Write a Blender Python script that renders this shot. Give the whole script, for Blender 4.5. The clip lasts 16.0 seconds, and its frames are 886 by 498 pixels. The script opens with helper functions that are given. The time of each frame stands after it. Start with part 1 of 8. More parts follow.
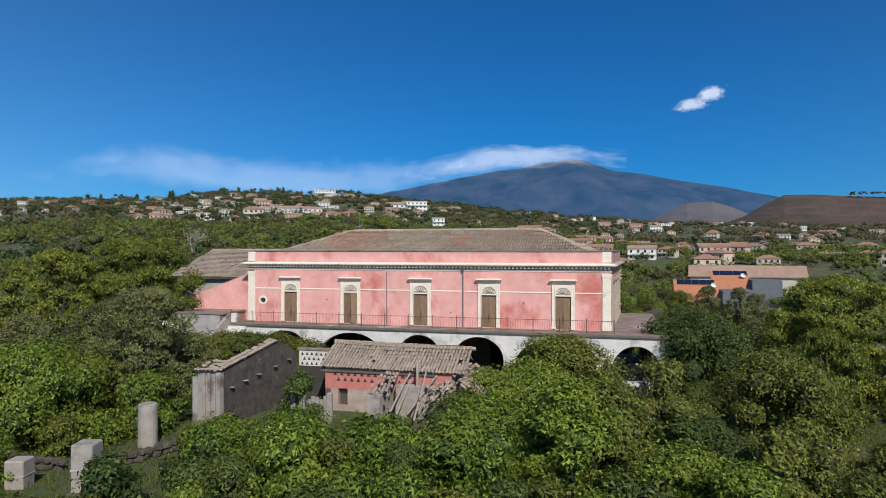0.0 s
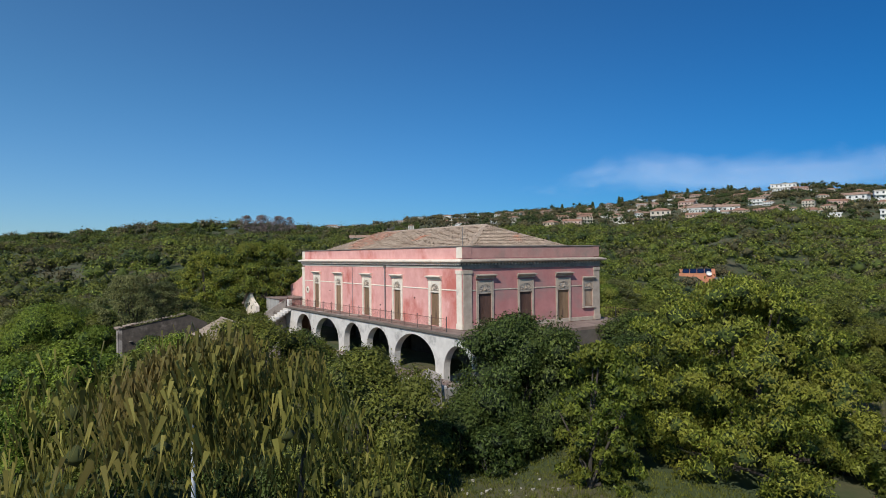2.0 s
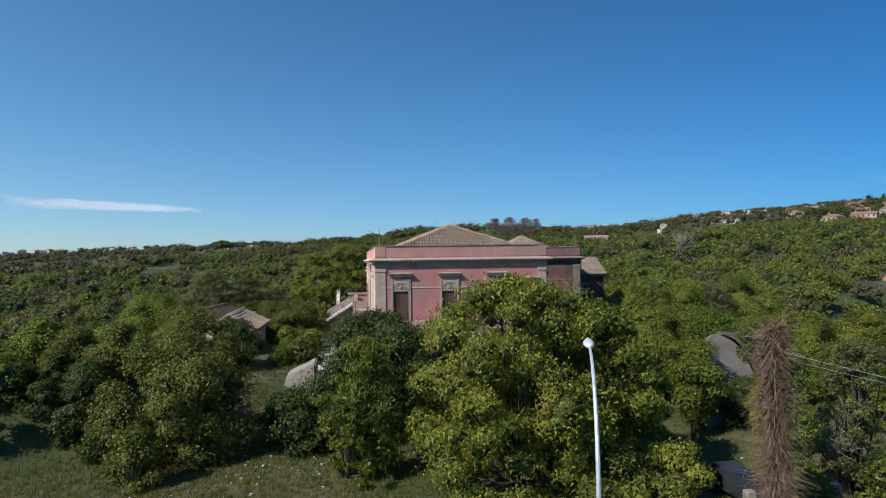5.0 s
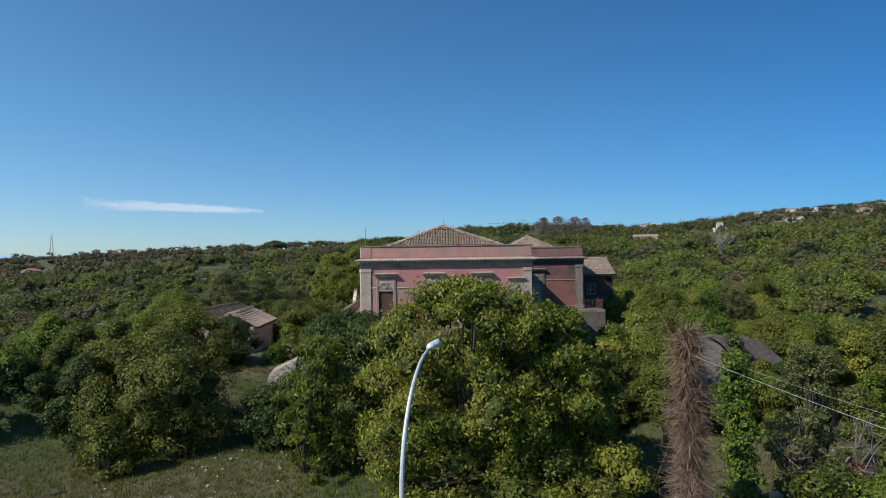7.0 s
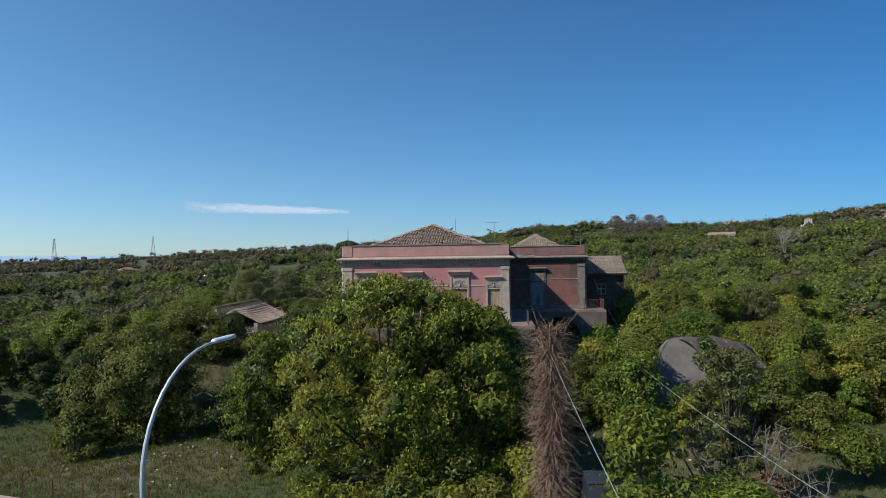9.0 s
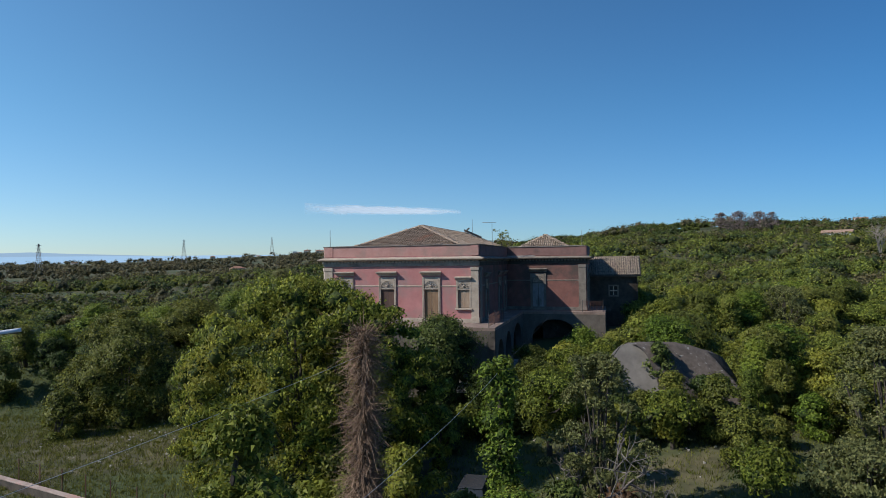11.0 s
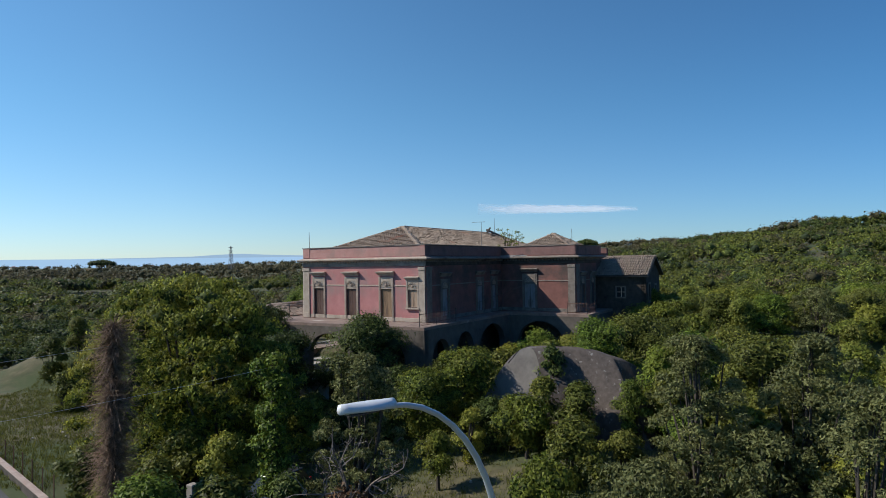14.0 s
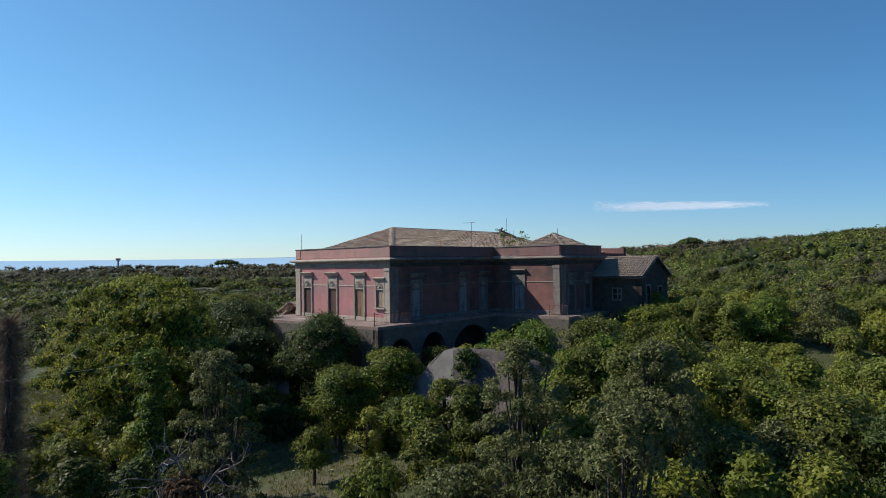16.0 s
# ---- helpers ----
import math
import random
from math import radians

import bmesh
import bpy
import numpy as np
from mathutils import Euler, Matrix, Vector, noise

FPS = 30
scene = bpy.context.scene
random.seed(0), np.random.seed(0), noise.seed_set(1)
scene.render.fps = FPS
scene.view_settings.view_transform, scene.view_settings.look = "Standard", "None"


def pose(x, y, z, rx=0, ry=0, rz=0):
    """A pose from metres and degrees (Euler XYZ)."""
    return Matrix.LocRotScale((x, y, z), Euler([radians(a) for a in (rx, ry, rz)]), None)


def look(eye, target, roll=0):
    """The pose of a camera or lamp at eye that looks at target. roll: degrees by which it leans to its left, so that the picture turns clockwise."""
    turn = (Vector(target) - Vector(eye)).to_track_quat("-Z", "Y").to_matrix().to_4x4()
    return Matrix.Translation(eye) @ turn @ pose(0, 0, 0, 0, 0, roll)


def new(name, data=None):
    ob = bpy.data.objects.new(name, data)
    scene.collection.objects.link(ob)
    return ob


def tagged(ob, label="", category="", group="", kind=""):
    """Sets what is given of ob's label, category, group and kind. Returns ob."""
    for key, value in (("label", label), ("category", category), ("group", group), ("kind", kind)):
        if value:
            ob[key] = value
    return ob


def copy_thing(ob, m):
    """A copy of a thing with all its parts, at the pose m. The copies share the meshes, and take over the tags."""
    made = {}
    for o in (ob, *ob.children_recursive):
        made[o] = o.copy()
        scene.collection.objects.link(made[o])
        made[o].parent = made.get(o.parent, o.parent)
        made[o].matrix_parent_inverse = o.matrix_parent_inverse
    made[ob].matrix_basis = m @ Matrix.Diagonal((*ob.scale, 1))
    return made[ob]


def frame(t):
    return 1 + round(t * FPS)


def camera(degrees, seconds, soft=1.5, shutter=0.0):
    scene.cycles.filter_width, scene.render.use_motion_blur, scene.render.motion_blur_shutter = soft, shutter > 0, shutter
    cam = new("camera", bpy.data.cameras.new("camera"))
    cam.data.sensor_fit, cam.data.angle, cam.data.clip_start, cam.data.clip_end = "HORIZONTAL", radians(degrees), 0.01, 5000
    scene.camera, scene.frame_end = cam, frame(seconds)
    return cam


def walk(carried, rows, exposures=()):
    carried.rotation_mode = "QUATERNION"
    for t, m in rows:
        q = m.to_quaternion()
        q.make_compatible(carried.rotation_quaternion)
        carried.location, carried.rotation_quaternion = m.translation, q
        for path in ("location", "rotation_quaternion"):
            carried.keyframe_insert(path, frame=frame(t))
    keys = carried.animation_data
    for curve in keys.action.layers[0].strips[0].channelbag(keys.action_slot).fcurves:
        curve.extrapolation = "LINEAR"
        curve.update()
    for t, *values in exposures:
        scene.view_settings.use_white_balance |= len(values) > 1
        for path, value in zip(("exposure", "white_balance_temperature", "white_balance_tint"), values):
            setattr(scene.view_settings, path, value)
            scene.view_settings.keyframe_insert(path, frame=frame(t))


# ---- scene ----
cam = camera(69.2, 16.0, soft=0.9)
METRES, EYE, TILT, LEAN, TURN = 140.0, 11.5, 0.0, 0.0, 0.0
ROWS = [
    (0.0, 0.0, 0.0, 0.0, -0.0, 0.0, 0.0),
    (0.5, 0.0489, 0.0, -0.0009, 5.83, 0.06, 0.04),
    (1.0, 0.1215, 0.0069, -0.0001, 14.44, -0.03, 0.22),
    (1.5, 0.2203, 0.0351, -0.0007, 26.42, -0.16, 0.53),
    (2.0, 0.3339, 0.1023, -0.006, 41.92, 0.52, 0.68),
    (2.5, 0.4186, 0.1885, -0.0081, 56.2, 0.76, 0.78),
    (3.0, 0.4536, 0.2391, -0.0094, 63.43, 0.89, 0.8),
    (3.5, 0.4614, 0.2528, -0.0096, 65.31, 0.91, 0.78),
    (4.0, 0.4644, 0.2583, -0.0097, 66.05, 0.92, 0.78),
    (6.5, 0.484, 0.3013, -0.0096, 71.59, 0.92, 0.75),
    (7.0, 0.4887, 0.3129, -0.0097, 73.02, 0.94, 0.76),
    (7.5, 0.4933, 0.3259, -0.0098, 74.63, 0.95, 0.76),
    (8.0, 0.4981, 0.3404, -0.0101, 76.37, 0.95, 0.77),
    (10.5, 0.5155, 0.4369, -0.0113, 87.81, 1.07, 0.78),
    (11.0, 0.5166, 0.4598, -0.0113, 90.45, 1.08, 0.73),
    (11.5, 0.5171, 0.4845, -0.0114, 93.32, 1.08, 0.76),
    (12.0, 0.5158, 0.508, -0.0113, 96.06, 1.09, 0.75),
    (12.5, 0.5136, 0.5312, -0.0118, 98.78, 1.14, 0.8),
    (13.0, 0.511, 0.5522, -0.0124, 101.16, 1.23, 0.88),
    (13.5, 0.5065, 0.5737, -0.0125, 103.53, 1.22, 0.88),
    (14.0, 0.5019, 0.5954, -0.0127, 105.97, 1.24, 0.9),
    (14.5, 0.4961, 0.6168, -0.0128, 108.44, 1.25, 0.92),
    (15.0, 0.4889, 0.6383, -0.013, 110.96, 1.3, 0.88),
    (15.5, 0.481, 0.6602, -0.0133, 113.57, 1.34, 0.88),
    (16.0, 0.4719, 0.6822, -0.0132, 116.23, 1.35, 0.88),
]
walk(cam, [(t, pose(0, 0, EYE, TILT, LEAN, TURN) @ pose(METRES * x, METRES * y, METRES * z, 90 + pitch, roll, yaw)) for t, x, y, z, yaw, pitch, roll in ROWS],
     [(0.0, 0.0, 6500, 10), (1.0, -0.08, 6500, 10), (2.0, -0.1, 6500, 10), (3.5, 0.02, 6500, 10), (8.0, 0.02, 6500, 10), (11.0, 0.0, 6500, 10), (16.0, 0.02, 6500, 10)])

# ---- light: clear autumn noon, sun in the south-south-east ----
SUN_DIR = Vector((0.531, -1.971, 1.78)).normalized()
world = bpy.data.worlds.new("sky")
scene.world = world
world.use_nodes = True
wn = world.node_tree.nodes
sky = wn.new("ShaderNodeTexSky")
sky.sky_type = "NISHITA"
sky.sun_disc = False
sky.sun_elevation = math.asin(SUN_DIR.z)
sky.sun_rotation = math.atan2(SUN_DIR.x, SUN_DIR.y)
sky.altitude = 300.0
sky.air_density = 1.0
sky.dust_density = 0.15
sky.ozone_density = 4.0
wn["Background"].inputs["Strength"].default_value = 0.075
tint = wn.new("ShaderNodeMix")
tint.data_type, tint.blend_type = "RGBA", "MULTIPLY"
tint.inputs["Factor"].default_value = 1.0
# deep blue away from the sun, brighter and paler on the sun's side
side = wn.new("ShaderNodeVectorMath")
side.operation = "DOT_PRODUCT"
side.inputs[1].default_value = (-math.sin(radians(170)), math.cos(radians(170)), 0.0)
turn_fac = wn.new("ShaderNodeMapRange")
turn_fac.inputs["From Min"].default_value, turn_fac.inputs["From Max"].default_value = -1.0, 0.75
blue = wn.new("ShaderNodeMix")
blue.data_type = "RGBA"
blue.inputs["A"].default_value, blue.inputs["B"].default_value = (0.07, 0.585, 1.06, 1), (1.13, 1.66, 1.79, 1)
world.node_tree.links.new(wn.new("ShaderNodeTexCoord").outputs["Generated"], side.inputs[0])
world.node_tree.links.new(side.outputs["Value"], turn_fac.inputs["Value"])
spread = wn.new("ShaderNodeMath")
spread.operation = "POWER"
spread.inputs[1].default_value = 0.95
world.node_tree.links.new(turn_fac.outputs["Result"], spread.inputs[0])
world.node_tree.links.new(spread.outputs[0], blue.inputs["Factor"])
world.node_tree.links.new(blue.outputs["Result"], tint.inputs["B"])
world.node_tree.links.new(sky.outputs["Color"], tint.inputs["A"])
# whiter towards the horizon
height = wn.new("ShaderNodeSeparateXYZ")
rise = wn.new("ShaderNodeMapRange")
rise.interpolation_type = "SMOOTHSTEP"
rise.inputs["From Min"].default_value, rise.inputs["From Max"].default_value = -0.02, 0.26
low = wn.new("ShaderNodeMix")
low.data_type = "RGBA"
low.inputs["A"].default_value, low.inputs["B"].default_value = (1.15, 0.92, 1.01, 1), (1, 1, 1, 1)
pale = wn.new("ShaderNodeMix")
pale.data_type, pale.blend_type = "RGBA", "MULTIPLY"
pale.inputs["Factor"].default_value = 1.0
world.node_tree.links.new(wn["Texture Coordinate"].outputs["Generated"], height.inputs[0])
world.node_tree.links.new(height.outputs["Z"], rise.inputs["Value"])
world.node_tree.links.new(rise.outputs["Result"], low.inputs["Factor"])
world.node_tree.links.new(tint.outputs["Result"], pale.inputs["A"])
world.node_tree.links.new(low.outputs["Result"], pale.inputs["B"])
world.node_tree.links.new(pale.outputs["Result"], wn["Background"].inputs["Color"])
sun_data = bpy.data.lights.new("sun", "SUN")
sun_data.energy, sun_data.angle, sun_data.color = 4.5, radians(0.53), (1.0, 0.95, 0.87)
sun = new("sun", sun_data)
sun.matrix_world = look(Vector((0, 0, 200)) + SUN_DIR * 100, (0, 0, 200))


# ---- materials ----
def surf(name, c1, c2, scale=1.0, rough=0.85, bump=0.3, stain=None, stain_scale=0.35, stain_at=0.55, stain_soft=0.12,
         metal=0.0, stretch=(1, 1, 1), island=0.0, third=None):
    """Plain weathered surface: two tones at a small scale, stains at a large one, fine relief."""
    m = bpy.data.materials.new(name)
    m.use_nodes = True
    nt = m.node_tree
    n, l = nt.nodes, nt.links
    b = n["Principled BSDF"]
    b.inputs["Roughness"].default_value, b.inputs["Metallic"].default_value = rough, metal
    tc = n.new("ShaderNodeTexCoord")
    mp = n.new("ShaderNodeMapping")
    mp.inputs["Scale"].default_value = stretch
    l.new(tc.outputs["Object"], mp.inputs["Vector"])
    nz = n.new("ShaderNodeTexNoise")
    nz.inputs["Scale"].default_value, nz.inputs["Detail"].default_value, nz.inputs["Roughness"].default_value = scale, 6, 0.65
    l.new(mp.outputs["Vector"], nz.inputs["Vector"])
    ramp = n.new("ShaderNodeValToRGB")
    ramp.color_ramp.elements[0].position, ramp.color_ramp.elements[1].position = 0.3, 0.7
    ramp.color_ramp.elements[0].color, ramp.color_ramp.elements[1].color = (*c1, 1), (*c2, 1)
    if third:
        e = ramp.color_ramp.elements.new(0.9)
        e.color = (*third, 1)
    l.new(nz.outputs["Fac"], ramp.inputs["Fac"])
    out = ramp.outputs["Color"]
    if island:
        g = n.new("ShaderNodeNewGeometry")
        hsv = n.new("ShaderNodeHueSaturation")
        mr = n.new("ShaderNodeMapRange")
        mr.inputs["To Min"].default_value, mr.inputs["To Max"].default_value = 1 - island, 1 + island
        l.new(g.outputs["Random Per Island"], mr.inputs["Value"])
        l.new(mr.outputs["Result"], hsv.inputs["Value"])
        l.new(out, hsv.inputs["Color"])
        out = hsv.outputs["Color"]
    if stain:
        s = n.new("ShaderNodeTexNoise")
        s.inputs["Scale"].default_value, s.inputs["Detail"].default_value, s.inputs["Roughness"].default_value = stain_scale, 8, 0.62
        l.new(mp.outputs["Vector"], s.inputs["Vector"])
        r = n.new("ShaderNodeMapRange")
        r.inputs["From Min"].default_value, r.inputs["From Max"].default_value = stain_at, stain_at + stain_soft
        l.new(s.outputs["Fac"], r.inputs["Value"])
        mix = n.new("ShaderNodeMix")
        mix.data_type = "RGBA"
        l.new(r.outputs["Result"], mix.inputs["Factor"])
        l.new(out, mix.inputs["A"])
        mix.inputs["B"].default_value = (*stain, 1)
        out = mix.outputs["Result"]
    l.new(out, b.inputs["Base Color"])
    if bump:
        bp = n.new("ShaderNodeBump")
        bp.inputs["Strength"].default_value, bp.inputs["Distance"].default_value = bump, 0.05
        l.new(nz.outputs["Fac"], bp.inputs["Height"])
        l.new(bp.outputs["Normal"], b.inputs["Normal"])
    return m


def leafy(name, dark, mid, light, translucent=0.3, patch=None):
    """Leaves: each its own tone, with paler or browner patches through the crown."""
    m = bpy.data.materials.new(name)
    m.use_nodes = True
    nt = m.node_tree
    n, l = nt.nodes, nt.links
    n.remove(n["Principled BSDF"])
    g = n.new("ShaderNodeNewGeometry")
    ramp = n.new("ShaderNodeValToRGB")
    els = ramp.color_ramp.elements
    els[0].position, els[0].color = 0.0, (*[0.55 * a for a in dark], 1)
    els[1].position, els[1].color = 1.0, (*[1.42 * a for a in light], 1)
    e = els.new(0.5)
    e.color = (*mid, 1)
    l.new(g.outputs["Random Per Island"], ramp.inputs["Fac"])
    out = ramp.outputs["Color"]
    tc = n.new("ShaderNodeTexCoord")
    info = n.new("ShaderNodeObjectInfo")
    add = n.new("ShaderNodeVectorMath")
    add.operation = "ADD"
    l.new(tc.outputs["Object"], add.inputs[0])
    l.new(info.outputs["Location"], add.inputs[1])
    nz = n.new("ShaderNodeTexNoise")
    nz.inputs["Scale"].default_value, nz.inputs["Detail"].default_value = (0.35, 3)
    l.new(add.outputs["Vector"], nz.inputs["Vector"])
    mr = n.new("ShaderNodeMapRange")
    mr.inputs["From Min"].default_value, mr.inputs["From Max"].default_value = 0.45, 0.75
    l.new(nz.outputs["Fac"], mr.inputs["Value"])
    mix = n.new("ShaderNodeMix")
    mix.data_type = "RGBA"
    l.new(mr.outputs["Result"], mix.inputs["Factor"])
    l.new(out, mix.inputs["A"])
    mix.inputs["B"].default_value = (*(patch or light), 1)
    own = n.new("ShaderNodeMapRange")
    own.inputs["To Min"].default_value, own.inputs["To Max"].default_value = 0.8, 1.2
    l.new(info.outputs["Random"], own.inputs["Value"])
    hue = n.new("ShaderNodeMapRange")
    hue.inputs["To Min"].default_value, hue.inputs["To Max"].default_value = 0.512, 0.49
    l.new(info.outputs["Random"], hue.inputs["Value"])
    plant = n.new("ShaderNodeHueSaturation")
    l.new(own.outputs["Result"], plant.inputs["Value"])
    l.new(hue.outputs["Result"], plant.inputs["Hue"])
    l.new(mix.outputs["Result"], plant.inputs["Color"])
    mix = plant
    d = n.new("ShaderNodeBsdfPrincipled")
    d.inputs["Roughness"].default_value = 0.5
    d.inputs["Specular IOR Level"].default_value = 0.14
    t = n.new("ShaderNodeBsdfTranslucent")
    ms = n.new("ShaderNodeMixShader")
    ms.inputs[0].default_value = translucent
    l.new(mix.outputs["Color"], d.inputs["Base Color"])
    glow = n.new("ShaderNodeHueSaturation")
    glow.inputs["Hue"].default_value, glow.inputs["Value"].default_value = 0.485, 1.7
    l.new(mix.outputs["Color"], glow.inputs["Color"])
    l.new(glow.outputs["Color"], t.inputs["Color"])
    l.new(d.outputs[0], ms.inputs[1])
    l.new(t.outputs[0], ms.inputs[2])
    l.new(ms.outputs[0], n["Material Output"].inputs["Surface"])
    # darkened leaf colour that paints the shade inside the crown
    INNER[name] = surf(name + "_inner_shade", tuple(0.6 * a for a in dark), tuple(0.95 * a for a in dark), 1.5, 0.95, 0.0)
    return m


INNER = {}
PINK = surf("pink_plaster", (0.62, 0.285, 0.25), (0.76, 0.40, 0.355), 0.9, 0.9, 0.15, (0.52, 0.155, 0.12), 0.26, 0.515, 0.13, stretch=(1.0, 1.0, 0.8))
PINK_FADED = surf("faded_pink_plaster", (0.38, 0.185, 0.16), (0.48, 0.27, 0.235), 1.1, 0.92, 0.15, (0.28, 0.20, 0.17), 0.35, 0.5, 0.15)
PINK_EAST = surf("dusty_shade_toned_pink_plaster", (0.36, 0.145, 0.138), (0.47, 0.212, 0.200), 0.9, 0.92, 0.15, (0.31, 0.19, 0.175), 0.35, 0.49, 0.15)
# north and rear plaster, trim and parapet: grime, plus shade put in the colour
PINK_SHADED = surf("grimy_shaded_pink_plaster", (0.180, 0.080, 0.066), (0.262, 0.118, 0.096), 1.3, 0.92, 0.15, (0.088, 0.064, 0.055), 0.3, 0.48, 0.16)
TRIM_DARK = surf("darkened_grimy_stone_trim", (0.165, 0.138, 0.115), (0.255, 0.218, 0.182), 1.8, 0.92, 0.2, (0.074, 0.062, 0.055), 0.5, 0.52, 0.16)
PARAPET_SHADED = surf("grimy_shaded_pink_parapet", (0.188, 0.097, 0.085), (0.255, 0.144, 0.126), 1.2, 0.92, 0.15, (0.105, 0.076, 0.068), 0.4, 0.5, 0.16)
FRIEZE = surf("shade_dark_frieze_plaster", (0.20, 0.165, 0.14), (0.33, 0.28, 0.24), 1.6, 0.92, 0.2, (0.11, 0.09, 0.08), 0.7, 0.52, 0.15)
WHITE = surf("aged_white_trim", (0.68, 0.58, 0.47), (0.79, 0.70, 0.59), 2.2, 0.85, 0.15, (0.42, 0.38, 0.33), 0.6, 0.6, 0.15)
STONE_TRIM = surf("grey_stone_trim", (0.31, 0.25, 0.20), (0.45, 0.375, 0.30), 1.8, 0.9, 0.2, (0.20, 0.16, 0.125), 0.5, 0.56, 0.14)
LIME = surf("limewashed_wall", (0.50, 0.47, 0.43), (0.68, 0.645, 0.60), 0.8, 0.9, 0.35, (0.25, 0.235, 0.22), 0.45, 0.52, 0.14)
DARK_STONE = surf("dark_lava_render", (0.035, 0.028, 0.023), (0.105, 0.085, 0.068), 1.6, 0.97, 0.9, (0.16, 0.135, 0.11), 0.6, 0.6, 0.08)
GREY_RENDER = surf("grey_concrete_render", (0.27, 0.255, 0.24), (0.42, 0.40, 0.37), 1.1, 0.92, 0.3, (0.13, 0.12, 0.11), 0.4, 0.56, 0.12)
TERRACE = surf("worn_terrace_floor", (0.16, 0.11, 0.09), (0.30, 0.22, 0.18), 1.0, 0.9, 0.3, (0.45, 0.40, 0.35), 0.3, 0.58, 0.1)
TILE = surf("weathered_clay_tile", (0.285, 0.205, 0.147), (0.465, 0.362, 0.272), 0.8, 0.9, 0.2, (0.500, 0.204, 0.119), 0.16, 0.60, 0.06, island=0.15)
TILE_GREY = surf("lichen_grey_clay_tile", (0.27, 0.205, 0.155), (0.385, 0.305, 0.24), 0.8, 0.92, 0.2, (0.20, 0.17, 0.15), 0.3, 0.57, 0.1, island=0.16)
TILE_RED = surf("red_clay_tile", (0.36, 0.17, 0.11), (0.45, 0.24, 0.165), 0.6, 0.85, 0.2, island=0.2)
SHUTTER = surf("brown_wood_shutter", (0.17, 0.105, 0.06), (0.27, 0.17, 0.095), 3.0, 0.7, 0.2, (0.10, 0.06, 0.04), 0.9, 0.6, 0.1, stretch=(3, 3, 0.4))
SHUTTER_DARK = surf("dark_red_brown_shutter", (0.062, 0.032, 0.024), (0.115, 0.060, 0.042), 3.0, 0.7, 0.2, (0.17, 0.10, 0.07), 0.8, 0.58, 0.1, stretch=(3, 3, 0.4))
SHUTTER_GREY = surf("bleached_wood_shutter", (0.28, 0.19, 0.13), (0.38, 0.28, 0.2), 3.0, 0.75, 0.2, (0.22, 0.09, 0.05), 0.7, 0.58, 0.1, stretch=(3, 3, 0.4))
PALE_DOOR = surf("flaking_blue_grey_paint", (0.20, 0.205, 0.21), (0.32, 0.325, 0.33), 3.0, 0.7, 0.2, (0.12, 0.10, 0.085), 0.9, 0.52, 0.12, stretch=(3, 3, 0.4))
DARK_WOOD = surf("dark_grey_wood", (0.07, 0.06, 0.055), (0.13, 0.115, 0.1), 3.0, 0.8, 0.2)
RUST = surf("rusted_iron", (0.10, 0.045, 0.03), (0.17, 0.085, 0.06), 4.0, 0.8, 0.2)
DARK_IRON = surf("dark_iron", (0.03, 0.03, 0.032), (0.06, 0.055, 0.05), 5.0, 0.6, 0.1)
ZINC = surf("grey_zinc_pipe", (0.20, 0.19, 0.19), (0.28, 0.26, 0.25), 2.0, 0.55, 0.1, metal=0.3)
GALV = surf("galvanised_steel", (0.55, 0.57, 0.60), (0.68, 0.70, 0.72), 3.0, 0.42, 0.05, metal=0.35)
LAMP_GREY = surf("pale_grey_lamp_housing", (0.62, 0.64, 0.66), (0.70, 0.72, 0.74), 5.0, 0.4, 0.05)
BARK = surf("grey_brown_bark", (0.045, 0.036, 0.028), (0.085, 0.07, 0.056), 4.0, 0.95, 0.6, stretch=(1, 1, 0.3))
DEAD_WOOD = surf("bleached_dead_wood", (0.24, 0.20, 0.17), (0.36, 0.31, 0.27), 4.0, 0.95, 0.4)
DEAD_FROND = surf("dry_brown_stems", (0.14, 0.085, 0.055), (0.30, 0.20, 0.135), 1.5, 0.95, 0.3, island=0.4)
ASPHALT = surf("grey_asphalt", (0.055, 0.053, 0.052), (0.085, 0.082, 0.08), 3.0, 0.92, 0.3)
RUBBLE = surf("pale_rubble", (0.34, 0.31, 0.27), (0.52, 0.48, 0.43), 3.0, 0.95, 0.4)
BLACK_VOID = surf("near_black_fill", (0.035, 0.03, 0.028), (0.06, 0.05, 0.045), 2.0, 0.95, 0.1)
PILLAR = surf("flaking_grey_pillar_plaster", (0.25, 0.215, 0.185), (0.37, 0.325, 0.285), 1.6, 0.95, 0.4, (0.14, 0.115, 0.095), 0.7, 0.52, 0.1)
LIME_DARK = surf("darkened_limewash_wall", (0.092, 0.076, 0.063), (0.165, 0.142, 0.118), 1.0, 0.95, 0.3, (0.198, 0.174, 0.146), 0.4, 0.62, 0.12)
VAULT_FACE = surf("grey_vault_face", (0.115, 0.104, 0.092), (0.18, 0.163, 0.146), 1.2, 0.95, 0.4, (0.10, 0.09, 0.08), 0.5, 0.55, 0.15)
VAULT = surf("lichened_vault_plaster", (0.058, 0.046, 0.038), (0.122, 0.098, 0.083), 2.6, 0.95, 0.6, (0.27, 0.255, 0.235), 3.4, 0.6, 0.09, third=(0.20, 0.18, 0.16))
GROUND = surf("dry_grass_ground", (0.046, 0.047, 0.019), (0.140, 0.118, 0.062), 0.8, 0.97, 0.5, (0.050, 0.068, 0.021), 0.09, 0.43, 0.12)
